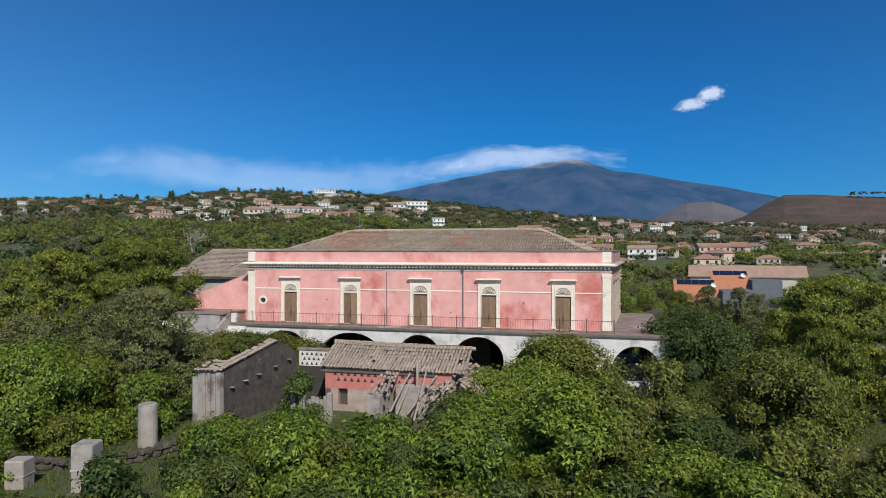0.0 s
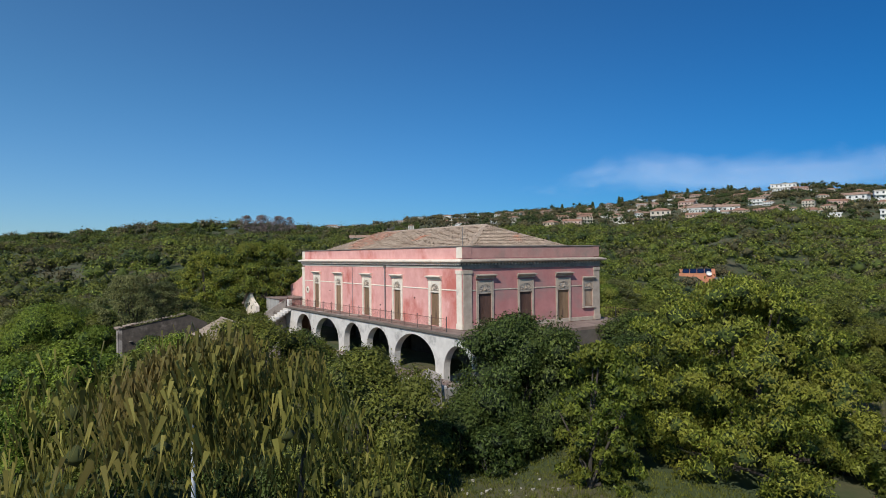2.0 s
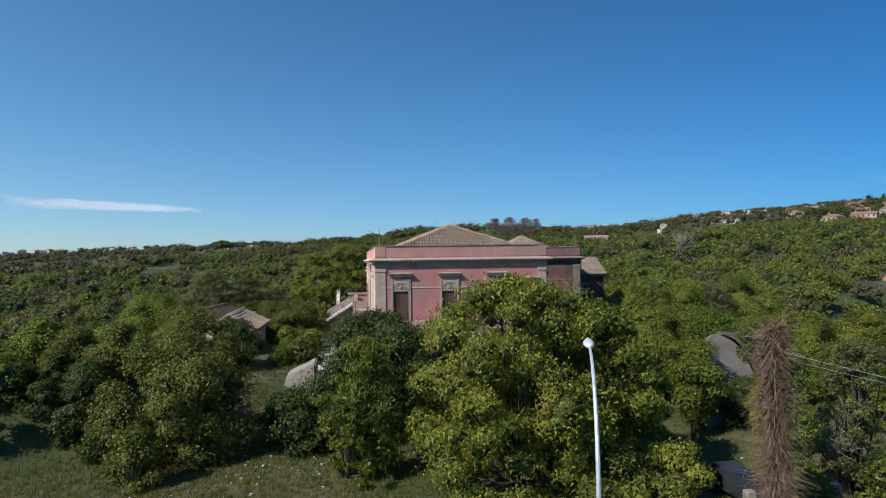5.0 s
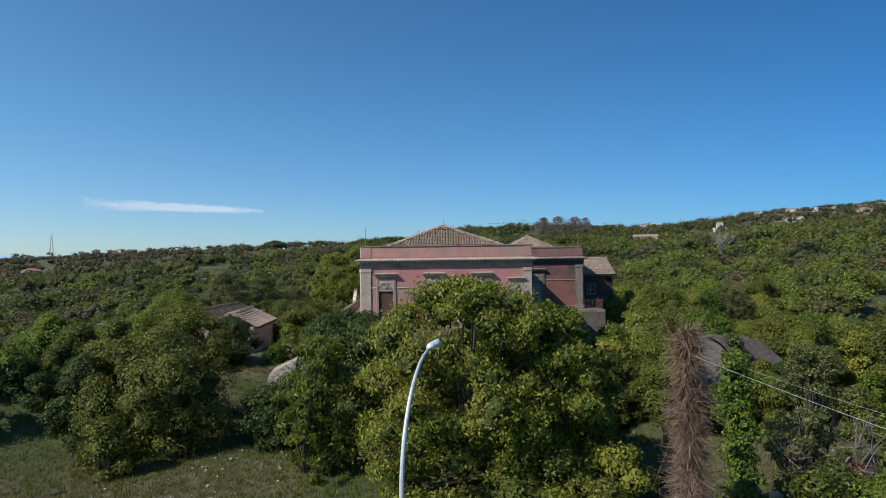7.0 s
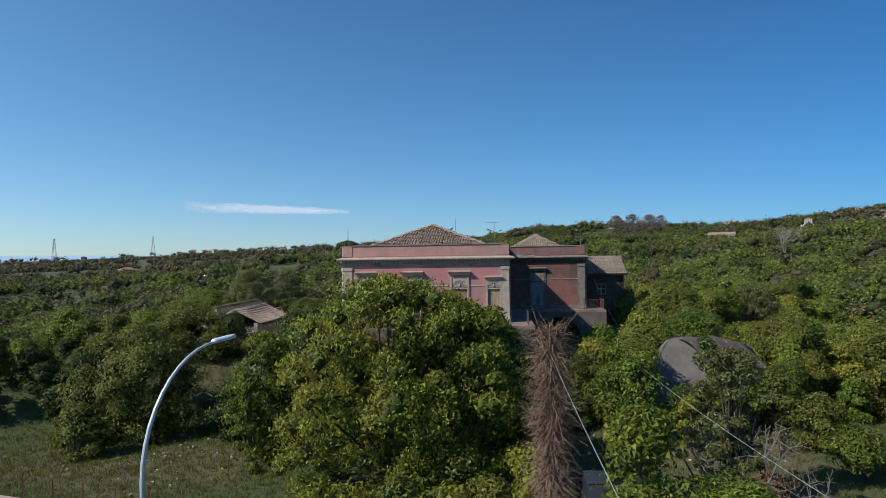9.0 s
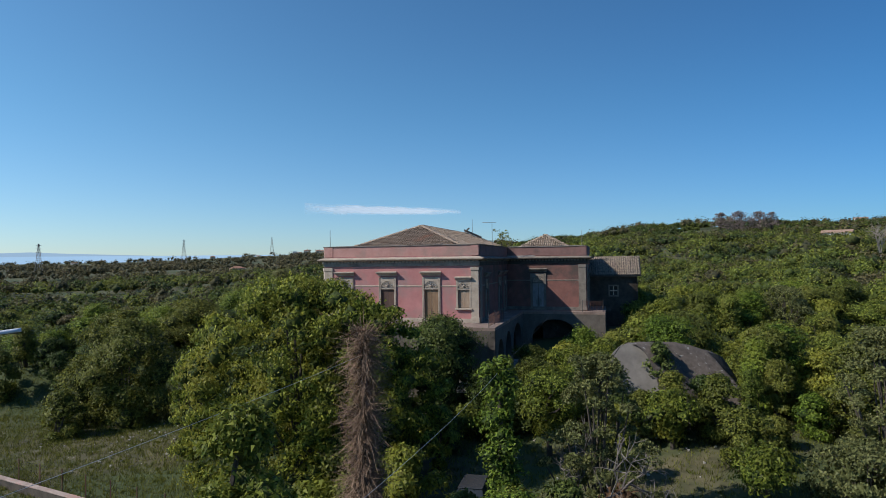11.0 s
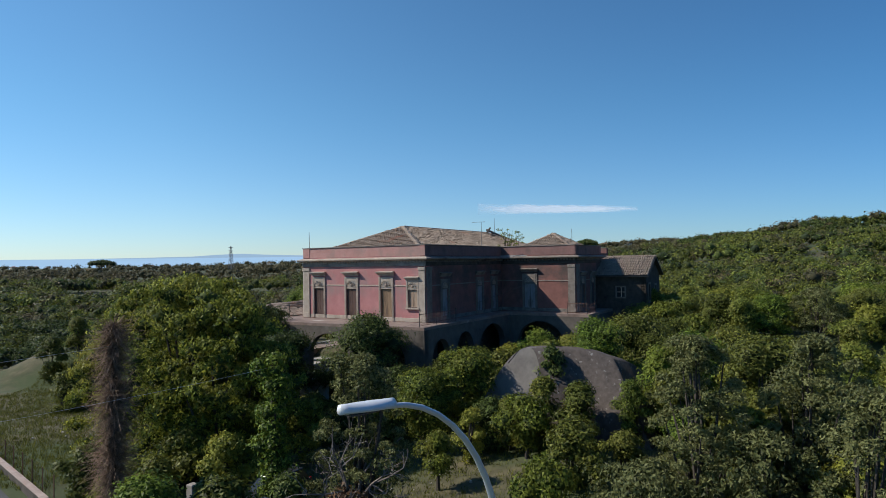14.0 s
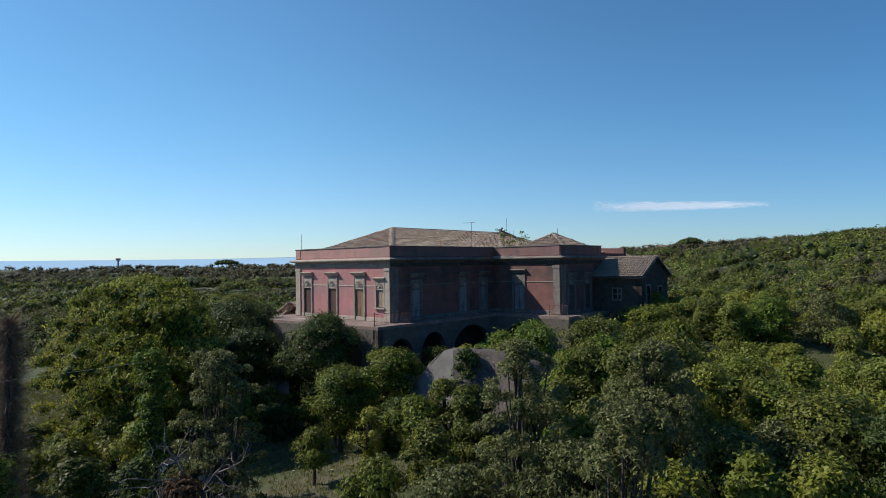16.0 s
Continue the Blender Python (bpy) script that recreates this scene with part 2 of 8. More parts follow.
BROWN_HILL = surf("brown_scrub_hillside", (0.048, 0.031, 0.024), (0.10, 0.062, 0.044), 0.014, 0.97, 0.2, (0.042, 0.040, 0.024), 0.012, 0.52, 0.1, stretch=(1, 1, 9))

LEAF_BRIGHT = leafy("bright_shrub_leaves", (0.046, 0.080, 0.011), (0.092, 0.140, 0.018), (0.156, 0.205, 0.028), 0.2, (0.160, 0.192, 0.027))
LEAF_SCRUB = leafy("fresh_scrub_leaves", (0.076, 0.102, 0.015), (0.130, 0.162, 0.026), (0.200, 0.224, 0.042), 0.26, (0.190, 0.188, 0.044))
LEAF_DARK = leafy("dark_evergreen_leaves", (0.028, 0.044, 0.011), (0.050, 0.074, 0.017), (0.088, 0.112, 0.027), 0.15)
LEAF_WALNUT = leafy("yellowing_green_leaves", (0.060, 0.084, 0.013), (0.112, 0.142, 0.020), (0.225, 0.240, 0.038), 0.34, (0.215, 0.205, 0.036))
LEAF_CITRUS = leafy("citrus_leaves", (0.054, 0.080, 0.012), (0.096, 0.126, 0.018), (0.156, 0.176, 0.026), 0.22, (0.150, 0.150, 0.024))
LEAF_OLIVE = leafy("grey_green_leaves", (0.062, 0.072, 0.024), (0.108, 0.118, 0.040), (0.170, 0.176, 0.068), 0.25)
LEAF_YELLOW = leafy("yellow_green_leaves", (0.082, 0.104, 0.016), (0.138, 0.160, 0.023), (0.215, 0.222, 0.038), 0.28)
LEAF_MIX = leafy("mixed_maquis_leaves", (0.054, 0.066, 0.012), (0.094, 0.108, 0.018), (0.148, 0.154, 0.030), 0.2, (0.120, 0.130, 0.028))
LEAF_FAR = leafy("distant_wood_leaves", (0.062, 0.060, 0.024), (0.092, 0.084, 0.034), (0.130, 0.110, 0.048), 0.12, (0.125, 0.090, 0.046))
LEAF_REED = leafy("drooping_yellow_green_leaves", (0.055, 0.064, 0.013), (0.115, 0.112, 0.022), (0.21, 0.185, 0.045), 0.25, (0.16, 0.12, 0.04))
LEAF_TWIG = leafy("mauve_twigs", (0.13, 0.095, 0.09), (0.17, 0.13, 0.12), (0.22, 0.17, 0.155), 0.05)
LEAF_BROWN = leafy("withered_brown_leaves", (0.06, 0.032, 0.02), (0.10, 0.055, 0.03), (0.15, 0.09, 0.05), 0.2)


def glass_mat():
    m = bpy.data.materials.new("dusty_window_glass")
    m.use_nodes = True
    b = m.node_tree.nodes["Principled BSDF"]
    b.inputs["Base Color"].default_value = (0.03, 0.035, 0.04, 1)
    b.inputs["Roughness"].default_value = 0.12
    return m


GLASS = glass_mat()


# ---- mesh helpers ----
def obj(name, mesh, parent=None, label=""):
    ob = new(name, mesh)
    ob.parent = parent
    if label:
        ob["label"] = label
    return ob


def bm_mesh(name, bm, material):
    me = bpy.data.meshes.new(name)
    bm.to_mesh(me)
    bm.free()
    me.materials.append(material)
    return me


def part(name, bm, material, parent, label=""):
    return obj(name, bm_mesh(name, bm, material), parent, label)


def np_mesh(name, verts, quads, material, smooth=False):
    """A mesh from arrays of places and of four-cornered faces."""
    me = bpy.data.meshes.new(name)
    nf = len(quads)
    me.vertices.add(len(verts))
    me.vertices.foreach_set("co", np.ascontiguousarray(verts, dtype=np.float32).ravel())
    me.loops.add(nf * 4)
    me.loops.foreach_set("vertex_index", np.ascontiguousarray(quads, dtype=np.int32).ravel())
    me.polygons.add(nf)
    me.polygons.foreach_set("loop_start", np.arange(0, nf * 4, 4, dtype=np.int32))
    me.polygons.foreach_set("use_smooth", np.full(nf, smooth))
    me.update(calc_edges=True)
    me.validate()
    me.materials.append(material)
    return me


def box(bm, x0, y0, z0, x1, y1, z1, bevel=0.0, m=None):
    vs = [bm.verts.new(p) for p in ((x0, y0, z0), (x1, y0, z0), (x1, y1, z0), (x0, y1, z0), (x0, y0, z1), (x1, y0, z1), (x1, y1, z1), (x0, y1, z1))]
    fs = [bm.faces.new([vs[i] for i in f]) for f in ((0, 3, 2, 1), (4, 5, 6, 7), (0, 1, 5, 4), (1, 2, 6, 5), (2, 3, 7, 6), (3, 0, 4, 7))]
    if bevel:
        es = list({e for f in fs for e in f.edges})
        vs = bmesh.ops.bevel(bm, geom=es, offset=bevel, segments=1, affect="EDGES")["verts"]
    if m is not None:
        bmesh.ops.transform(bm, matrix=m, verts=[v for v in vs if v.is_valid])
    return bm


def rod(bm, a, b, r0, r1=None, sides=6):
    a, b = Vector(a), Vector(b)
    r1 = r0 if r1 is None else r1
    q = (b - a).to_track_quat("Z", "Y").to_matrix()
    rings = []
    for p, r in ((a, r0), (b, r1)):
        rings.append([bm.verts.new(p + q @ Vector((r * math.cos(2 * math.pi * i / sides), r * math.sin(2 * math.pi * i / sides), 0))) for i in range(sides)])
    for i in range(sides):
        bm.faces.new((rings[0][i], rings[0][(i + 1) % sides], rings[1][(i + 1) % sides], rings[1][i]))
    bm.faces.new(rings[0][::-1])
    bm.faces.new(rings[1])


def tube(bm, pts, radii, sides=8):
    """A bent tube through the places given."""
    rings = []
    for i, p in enumerate(pts):
        a, b = Vector(pts[max(i - 1, 0)]), Vector(pts[min(i + 1, len(pts) - 1)])
        q = (b - a).to_track_quat("Z", "X").to_matrix()
        rings.append([bm.verts.new(Vector(p) + q @ Vector((radii[i] * math.cos(2 * math.pi * k / sides), radii[i] * math.sin(2 * math.pi * k / sides), 0))) for k in range(sides)])
    for r0, r1 in zip(rings, rings[1:]):
        for k in range(sides):
            bm.faces.new((r0[k], r0[(k + 1) % sides], r1[(k + 1) % sides], r1[k]))
    bm.faces.new(rings[0][::-1])
    bm.faces.new(rings[-1])


def wall_bm(length, z0, z1, thick, holes=()):
    """A wall along x from 0, its outer face at y = 0 and its inner one at y = thick, with square holes (x0, x1, z0, z1)."""
    bm = bmesh.new()
    xs = sorted({0, length, *[h[0] for h in holes], *[h[1] for h in holes]})
    zs = sorted({z0, z1, *[h[2] for h in holes], *[h[3] for h in holes]})

    def solid(i, j):
        if not (0 <= i < len(xs) - 1 and 0 <= j < len(zs) - 1):
            return False
        cx, cz = (xs[i] + xs[i + 1]) / 2, (zs[j] + zs[j + 1]) / 2
        return not any(h[0] < cx < h[1] and h[2] < cz < h[3] for h in holes)
    cache = {}

    def v(i, y, j):
        if (i, y, j) not in cache:
            cache[i, y, j] = bm.verts.new((xs[i], y, zs[j]))
        return cache[i, y, j]
    for i in range(len(xs) - 1):
        for j in range(len(zs) - 1):
            if not solid(i, j):
                continue
            bm.faces.new((v(i, 0, j), v(i + 1, 0, j), v(i + 1, 0, j + 1), v(i, 0, j + 1)))
            bm.faces.new((v(i, thick, j), v(i, thick, j + 1), v(i + 1, thick, j + 1), v(i + 1, thick, j)))
            if not solid(i - 1, j):
                bm.faces.new((v(i, 0, j), v(i, 0, j + 1), v(i, thick, j + 1), v(i, thick, j)))
            if not solid(i + 1, j):
                bm.faces.new((v(i + 1, 0, j), v(i + 1, thick, j), v(i + 1, thick, j + 1), v(i + 1, 0, j + 1)))
            if not solid(i, j - 1):
                bm.faces.new((v(i, 0, j), v(i, thick, j), v(i + 1, thick, j), v(i + 1, 0, j)))
            if not solid(i, j + 1):
                bm.faces.new((v(i, 0, j + 1), v(i + 1, 0, j + 1), v(i + 1, thick, j + 1), v(i, thick, j + 1)))
    return bm


def arcade_bm(length, z0, z1, thick, arches, seg=18):
    """A wall along x pierced by arches (x0, x1, spring, crown), open down to z0."""
    bm = bmesh.new()
    cuts = [(0.0, z0)]
    for x0, x1, zs, zc in arches:
        cuts += [(x0, z0), (x0, zs)]
        for k in range(1, seg):
            a = math.pi * k / seg
            cuts.append(((x0 + x1) / 2 - (x1 - x0) / 2 * math.cos(a), zs + (zc - zs) * math.sin(a)))
        cuts += [(x1, zs), (x1, z0)]
    cuts.append((length, z0))
    low = [[bm.verts.new((x, y, z)) for x, z in cuts] for y in (0, thick)]
    top = [[bm.verts.new((x, y, z1)) for x, z in cuts] for y in (0, thick)]
    for i in range(len(cuts) - 1):
        bm.faces.new((low[0][i], low[1][i], low[1][i + 1], low[0][i + 1]))
        if cuts[i + 1][0] - cuts[i][0] > 1e-6:
            bm.faces.new((low[0][i], low[0][i + 1], top[0][i + 1], top[0][i]))
            bm.faces.new((low[1][i + 1], low[1][i], top[1][i], top[1][i + 1]))
            bm.faces.new((top[0][i], top[0][i + 1], top[1][i + 1], top[1][i]))
    for i in (0, -1):
        bm.faces.new((low[0][i], top[0][i], top[1][i], low[1][i]))
    bmesh.ops.remove_doubles(bm, verts=bm.verts[:], dist=1e-5)
    bmesh.ops.recalc_face_normals(bm, faces=bm.faces[:])
    return bm


def tiles(name, corners, material, parent, col=0.24, row=0.36, seed=1, missing=0.0, sag=0.0, label=""):
    """Rows of barrel tiles on a slope: corners are eave start, eave end, ridge end, ridge start (ridge may be a point)."""
    rng = np.random.default_rng(seed)
    e0, e1, r1, r0 = [np.array(c, float) for c in corners]
    along = (e1 - e0) / np.linalg.norm(e1 - e0)
    nrm = np.cross(along, (r0 + r1) / 2 - (e0 + e1) / 2)
    nrm /= np.linalg.norm(nrm)
    up = np.cross(nrm, along)
    width = np.linalg.norm(e1 - e0)
    h0, h1 = np.dot(r0 - e0, up), np.dot(r1 - e0, up)
    a0, a1 = np.dot(r0 - e0, along), np.dot(r1 - e0, along)
    height = max(h0, h1)
    vs, qs = [], []
    k = 5
    ang = np.linspace(0, math.pi, k)
    for i in range(int(width / col)):
        s = (i + 0.5) * col
        for j in range(int(height / row) + 1):
            t = j * row
            lo = a0 * t / max(h0, 1e-6) if h0 > 0 else 0
            hi = width + (a1 - width) * t / max(h1, 1e-6)
            if not (lo - col * 0.3 <= s <= hi + col * 0.3) or t > height - row * 0.4:
                continue
            if rng.random() < missing:
                continue
            w = col * 0.52 * rng.uniform(0.93, 1.05)
            ds, lift = rng.normal(0, 0.012), rng.normal(0.0, 0.012) - sag * math.sin(math.pi * s / width) * math.sin(math.pi * min(t / height, 1))
            tw = rng.normal(0, 0.02)
            base = len(vs)
            for end, (tt, hh, f) in enumerate(((t - 0.05, 0.055, 1.0), (t + row * 1.08, 0.01, 0.82))):
                for a in ang:
                    p = e0 + along * (s + ds + tw * end + w * f * math.cos(a)) + up * tt + nrm * (lift + hh + 0.14 * f * math.sin(a))
                    vs.append(p)
            for q in range(k - 1):
                qs.append((base + q + 1, base + q, base + k + q, base + k + q + 1))
    return obj(name, np_mesh(name, np.array(vs), np.array(qs), material), parent, label)


def slab_bm(pts, z0, z1):
    """A flat plate over a plan outline."""
    bm = bmesh.new()
    lo, hi = [bm.verts.new((*p, z0)) for p in pts], [bm.verts.new((*p, z1)) for p in pts]
    bm.faces.new(hi)
    bm.faces.new(lo[::-1])
    for i in range(len(pts)):
        j = (i + 1) % len(pts)
        bm.faces.new((lo[i], lo[j], hi[j], hi[i]))
    bmesh.ops.recalc_face_normals(bm, faces=bm.faces[:])
    return bm


def plate(pts, thick):
    """A thin plate through places in space, thickened downwards."""
    bm = bmesh.new()
    hi, lo = [bm.verts.new(p) for p in pts], [bm.verts.new((p[0], p[1], p[2] - thick)) for p in pts]
    bm.faces.new(hi)
    bm.faces.new(lo[::-1])
    for i in range(len(pts)):
        j = (i + 1) % len(pts)
        bm.faces.new((lo[i], lo[j], hi[j], hi[i]))
    bmesh.ops.recalc_face_normals(bm, faces=bm.faces[:])
    return bm


def thing(name, label, category, m=None, group=""):
    ob = new(name)
    ob.empty_display_size = 0.3
    if m is not None:
        ob.matrix_world = m
    return tagged(ob, label, category, group)


def tri_mesh(name, verts, tris, mats, slots=None):
    """A mesh from arrays of places and triangles, with a material slot for each triangle."""
    me = bpy.data.meshes.new(name)
    nf = len(tris)
    me.vertices.add(len(verts))
    me.vertices.foreach_set("co", np.ascontiguousarray(verts, dtype=np.float32).ravel())
    me.loops.add(nf * 3)
    me.loops.foreach_set("vertex_index", np.ascontiguousarray(tris, dtype=np.int32).ravel())
    me.polygons.add(nf)
    me.polygons.foreach_set("loop_start", np.arange(0, nf * 3, 3, dtype=np.int32))
    for m in mats:
        me.materials.append(m)
    if slots is not None:
        me.polygons.foreach_set("material_index", np.ascontiguousarray(slots, dtype=np.int32))
    me.update(calc_edges=True)
    return me


def unit(a):
    return a / (np.linalg.norm(a, axis=-1, keepdims=True) + 1e-9)


def leaf_cloud(rng, centres, radii, per, size, up=0.3, flat=0.85, hub=None, droop=0.0, wide=0.3, loose=0.5, cull=True):
    """Pointed leaves over rounded clumps, each facing mostly outwards; those buried in a neighbouring clump are left out."""
    n = len(centres) * per
    c = np.repeat(centres, per, 0)
    r = np.repeat(radii, per)
    d = unit(rng.normal(size=(n, 3)))
    d[:, 2] = np.where(d[:, 2] < -0.45, -d[:, 2] * 0.6, d[:, 2])
    far = np.where(rng.random(n) < 0.1, rng.uniform(1.1, 1.4, n), rng.uniform(0.74, 1.12, n))
    p = c + d * (r * far)[:, None] * np.array((1, 1, flat))
    if cull and len(centres) < 260:
        deep = np.zeros(n, bool)
        for q, rr in zip(centres, radii):
            o = (p - q) / np.array((1, 1, flat))
            deep |= np.einsum("ij,ij->i", o, o) < (0.6 * rr) ** 2
        p, d, n = p[~deep], d[~deep], int((~deep).sum())
    nrm = d + rng.normal(0, loose, (n, 3)) + np.array((0, 0, up))
    if hub is not None:
        nrm += 0.6 * unit(p - hub)
    nrm = unit(nrm)
    t = unit(np.cross(nrm, rng.normal(size=(n, 3)))) - np.array((0, 0, 1.0)) * droop
    t = unit(t)
    b = np.cross(nrm, t)
    s = size * rng.uniform(0.6, 1.35, n)[:, None]
    v = np.stack([p - t * s * 0.45 + b * s * wide, p - t * s * 0.45 - b * s * wide, p + t * s * 0.6], 1).reshape(-1, 3)
    return v, np.arange(n * 3).reshape(-1, 3)


OCTA = np.array([(1, 0, 0), (0, 1, 0), (-1, 0, 0), (0, -1, 0), (0, 0, 1), (0, 0, -1)], float)
OCTA_F = np.array([(0, 1, 4), (1, 2, 4), (2, 3, 4), (3, 0, 4), (1, 0, 5), (2, 1, 5), (3, 2, 5), (0, 3, 5)])


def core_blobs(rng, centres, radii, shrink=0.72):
    """Blobs for the dense twigs and inner leaves of each clump, coloured dark for the shade within."""
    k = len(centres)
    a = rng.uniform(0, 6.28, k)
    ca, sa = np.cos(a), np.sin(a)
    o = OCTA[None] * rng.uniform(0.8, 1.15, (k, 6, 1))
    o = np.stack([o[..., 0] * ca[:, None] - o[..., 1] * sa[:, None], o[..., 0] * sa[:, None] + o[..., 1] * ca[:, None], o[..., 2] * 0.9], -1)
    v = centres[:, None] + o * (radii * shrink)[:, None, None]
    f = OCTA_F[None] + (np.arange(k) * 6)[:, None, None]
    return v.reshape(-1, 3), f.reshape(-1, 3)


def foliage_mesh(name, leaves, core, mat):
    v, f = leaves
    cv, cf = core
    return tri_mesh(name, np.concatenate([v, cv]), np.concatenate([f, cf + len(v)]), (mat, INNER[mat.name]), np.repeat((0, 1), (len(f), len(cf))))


# ---- the lie of the land ----
SKYLINE = [  # bearing (degrees left of north), rise above the eye (degrees), distance
    (-180, 0.3, 1500), (-60, 1.6, 1000), (-36, 1.9, 900), (-25, 2.3, 950), (-18, 2.6, 1000), (-11, 3.1, 1000), (-6, 3.6, 950), (0, 4.2, 900),
    (4, 4.6, 880), (11, 5.35, 850), (14, 5.2, 850), (22, 5.1, 820), (25, 4.5, 800), (35, 3.9, 800), (45, 3.5, 700), (50, 3.0, 600), (57, 2.8, 470),
    (62, 3.1, 430), (70, 2.8, 430), (76, 1.9, 500), (85, 1.6, 700), (92, 1.4, 900), (100, 1.05, 1100), (108, 0.65, 1300), (118, 0.3, 1500),
    (130, 0.12, 1600), (150, 0.1, 1600), (180, 0.3, 1500)]
SB, SE, SD = (np.array([row[i] for row in SKYLINE]) for i in range(3))
MID = np.array((20.0, 50.0))


def smooth(a, b, x):
    t = np.clip((x - a) / (b - a), 0, 1)
    return t * t * (3 - 2 * t)


def land(x, y):
    """Height of the ground."""
    x, y = np.asarray(x, float), np.asarray(y, float)
    near = -2.7 + 3.7 * smooth(17.0, 9.0, x + 0.12 * (y - 45)) * smooth(12, 22, y)
    near = np.maximum(near, -2.7 + 3.0 * smooth(30, 5, np.hypot(x - 2, y - 66)))
    near = near + 1.6 * smooth(66, 84, y) * smooth(50, 34, x)
    near = near + 0.12 * np.sin(x * 0.31 + 1.0) * np.cos(y * 0.27) + 0.05 * np.sin(x * 1.3) * np.sin(y * 1.1 + 2)
    dx, dy = x - MID[0], y - MID[1]
    r = np.hypot(dx, dy)
    b = np.degrees(np.arctan2(-dx, dy))
    d = np.interp(b, SB, SD)
    h = EYE + d * np.tan(np.radians(np.interp(b, SB, SE))) - 3.5
    s = np.clip((r - 60) / (d - 60), 0, 1)
    up = s ** 1.12
    far = near * (1 - up) + h * up
    bumps = (2.2 * np.sin(x * 0.021 + 0.6) * np.sin(y * 0.017 + 1.1) + 1.2 * np.sin(x * 0.05 + y * 0.031)) * smooth(90, 220, r) * smooth(1.0, 0.85, s)
    past = np.maximum(r - d, 0)
    return far + bumps - np.minimum(past * 0.06, 60)


def land_at(x, y):
    return float(land(x, y))


# ---- ground, sea and far mountains ----
def ground_sheet():
    rings = np.concatenate([[0.0], np.geomspace(2.0, 4900, 120)])
    na = 300
    a = np.linspace(0, 2 * math.pi, na, endpoint=False)
    x = MID[0] + np.outer(rings, np.cos(a)).ravel()
    y = MID[1] + np.outer(rings, np.sin(a)).ravel()
    v = np.stack([x, y, land(x, y)], 1)
    i, j = np.meshgrid(np.arange(len(rings) - 1), np.arange(na), indexing="ij")
    q = np.stack([i * na + j, (i + 1) * na + j, (i + 1) * na + (j + 1) % na, i * na + (j + 1) % na], -1).reshape(-1, 4)
    return tagged(obj("ground", np_mesh("ground", v, q, GROUND, True)), "dry grass and bare earth sloping up to wooded hills", "ground", kind="structure")


ground = ground_sheet()


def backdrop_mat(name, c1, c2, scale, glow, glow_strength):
    """Far distance seen through much air: its own dull colour, with the air's blue haze put in as emission."""
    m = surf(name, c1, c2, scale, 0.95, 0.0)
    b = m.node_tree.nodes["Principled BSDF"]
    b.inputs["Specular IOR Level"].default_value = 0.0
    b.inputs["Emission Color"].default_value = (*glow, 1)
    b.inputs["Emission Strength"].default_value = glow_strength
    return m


# the glow colours below are haze, not light sources
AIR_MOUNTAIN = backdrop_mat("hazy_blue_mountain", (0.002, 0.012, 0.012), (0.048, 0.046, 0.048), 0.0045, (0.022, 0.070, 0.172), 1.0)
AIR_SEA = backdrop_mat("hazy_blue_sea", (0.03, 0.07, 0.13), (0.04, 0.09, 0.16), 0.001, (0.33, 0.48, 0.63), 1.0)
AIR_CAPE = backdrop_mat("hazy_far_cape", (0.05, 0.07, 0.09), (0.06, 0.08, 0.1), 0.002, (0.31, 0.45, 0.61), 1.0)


def bearing(deg, r, z=0.0):
    a = radians(deg)
    return Vector((-math.sin(a) * r, math.cos(a) * r, z))


def range_of_hills(name, profile, r, depth, material, label, rough=0.0, seed=3, foot=-40.0):
    """A far ridge: profile rows are bearing and rise in degrees above the eye."""
    bs = np.linspace(profile[0][0], profile[-1][0], 260)
    es = np.interp(bs, [p[0] for p in profile], [p[1] for p in profile])
    rows = 26
    v = []
    for k in range(rows + 1):
        f = k / rows
        rr = r - depth * (1 - f)
        for b, e in zip(bs, es):
            top = EYE + r * math.tan(radians(e))
            z = foot + (top - foot) * f ** 1.35
            p = bearing(b, rr, 0)
            rid = noise.fractal(Vector((p.x, p.y, seed * 100.0)) * (3.2 / depth), 0.8, 2.1, 6)
            z += rough * 2.0 * rid * math.sin(math.pi * min(f, 0.999)) ** 0.7 + rough * 0.08 * rid * f
            p.z = z
            v.append((p.x, p.y, p.z))
    n = len(bs)
    i, j = np.meshgrid(np.arange(rows), np.arange(n - 1), indexing="ij")
    q = np.stack([i * n + j, i * n + j + 1, (i + 1) * n + j + 1, (i + 1) * n + j], -1).reshape(-1, 4)
    return tagged(obj(name, np_mesh(name, np.array(v), q, material, True)), label, "mountain", kind="structure")


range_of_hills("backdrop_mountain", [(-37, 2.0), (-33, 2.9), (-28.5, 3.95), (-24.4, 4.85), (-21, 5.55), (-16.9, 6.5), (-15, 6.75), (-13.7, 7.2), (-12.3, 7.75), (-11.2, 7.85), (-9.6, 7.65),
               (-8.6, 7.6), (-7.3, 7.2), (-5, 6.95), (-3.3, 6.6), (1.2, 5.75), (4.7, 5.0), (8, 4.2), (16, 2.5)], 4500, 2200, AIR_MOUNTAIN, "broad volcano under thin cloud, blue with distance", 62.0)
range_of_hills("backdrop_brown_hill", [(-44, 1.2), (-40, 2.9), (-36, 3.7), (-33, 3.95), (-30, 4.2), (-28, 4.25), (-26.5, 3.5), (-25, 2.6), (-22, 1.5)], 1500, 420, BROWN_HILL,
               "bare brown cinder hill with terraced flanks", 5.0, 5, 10)
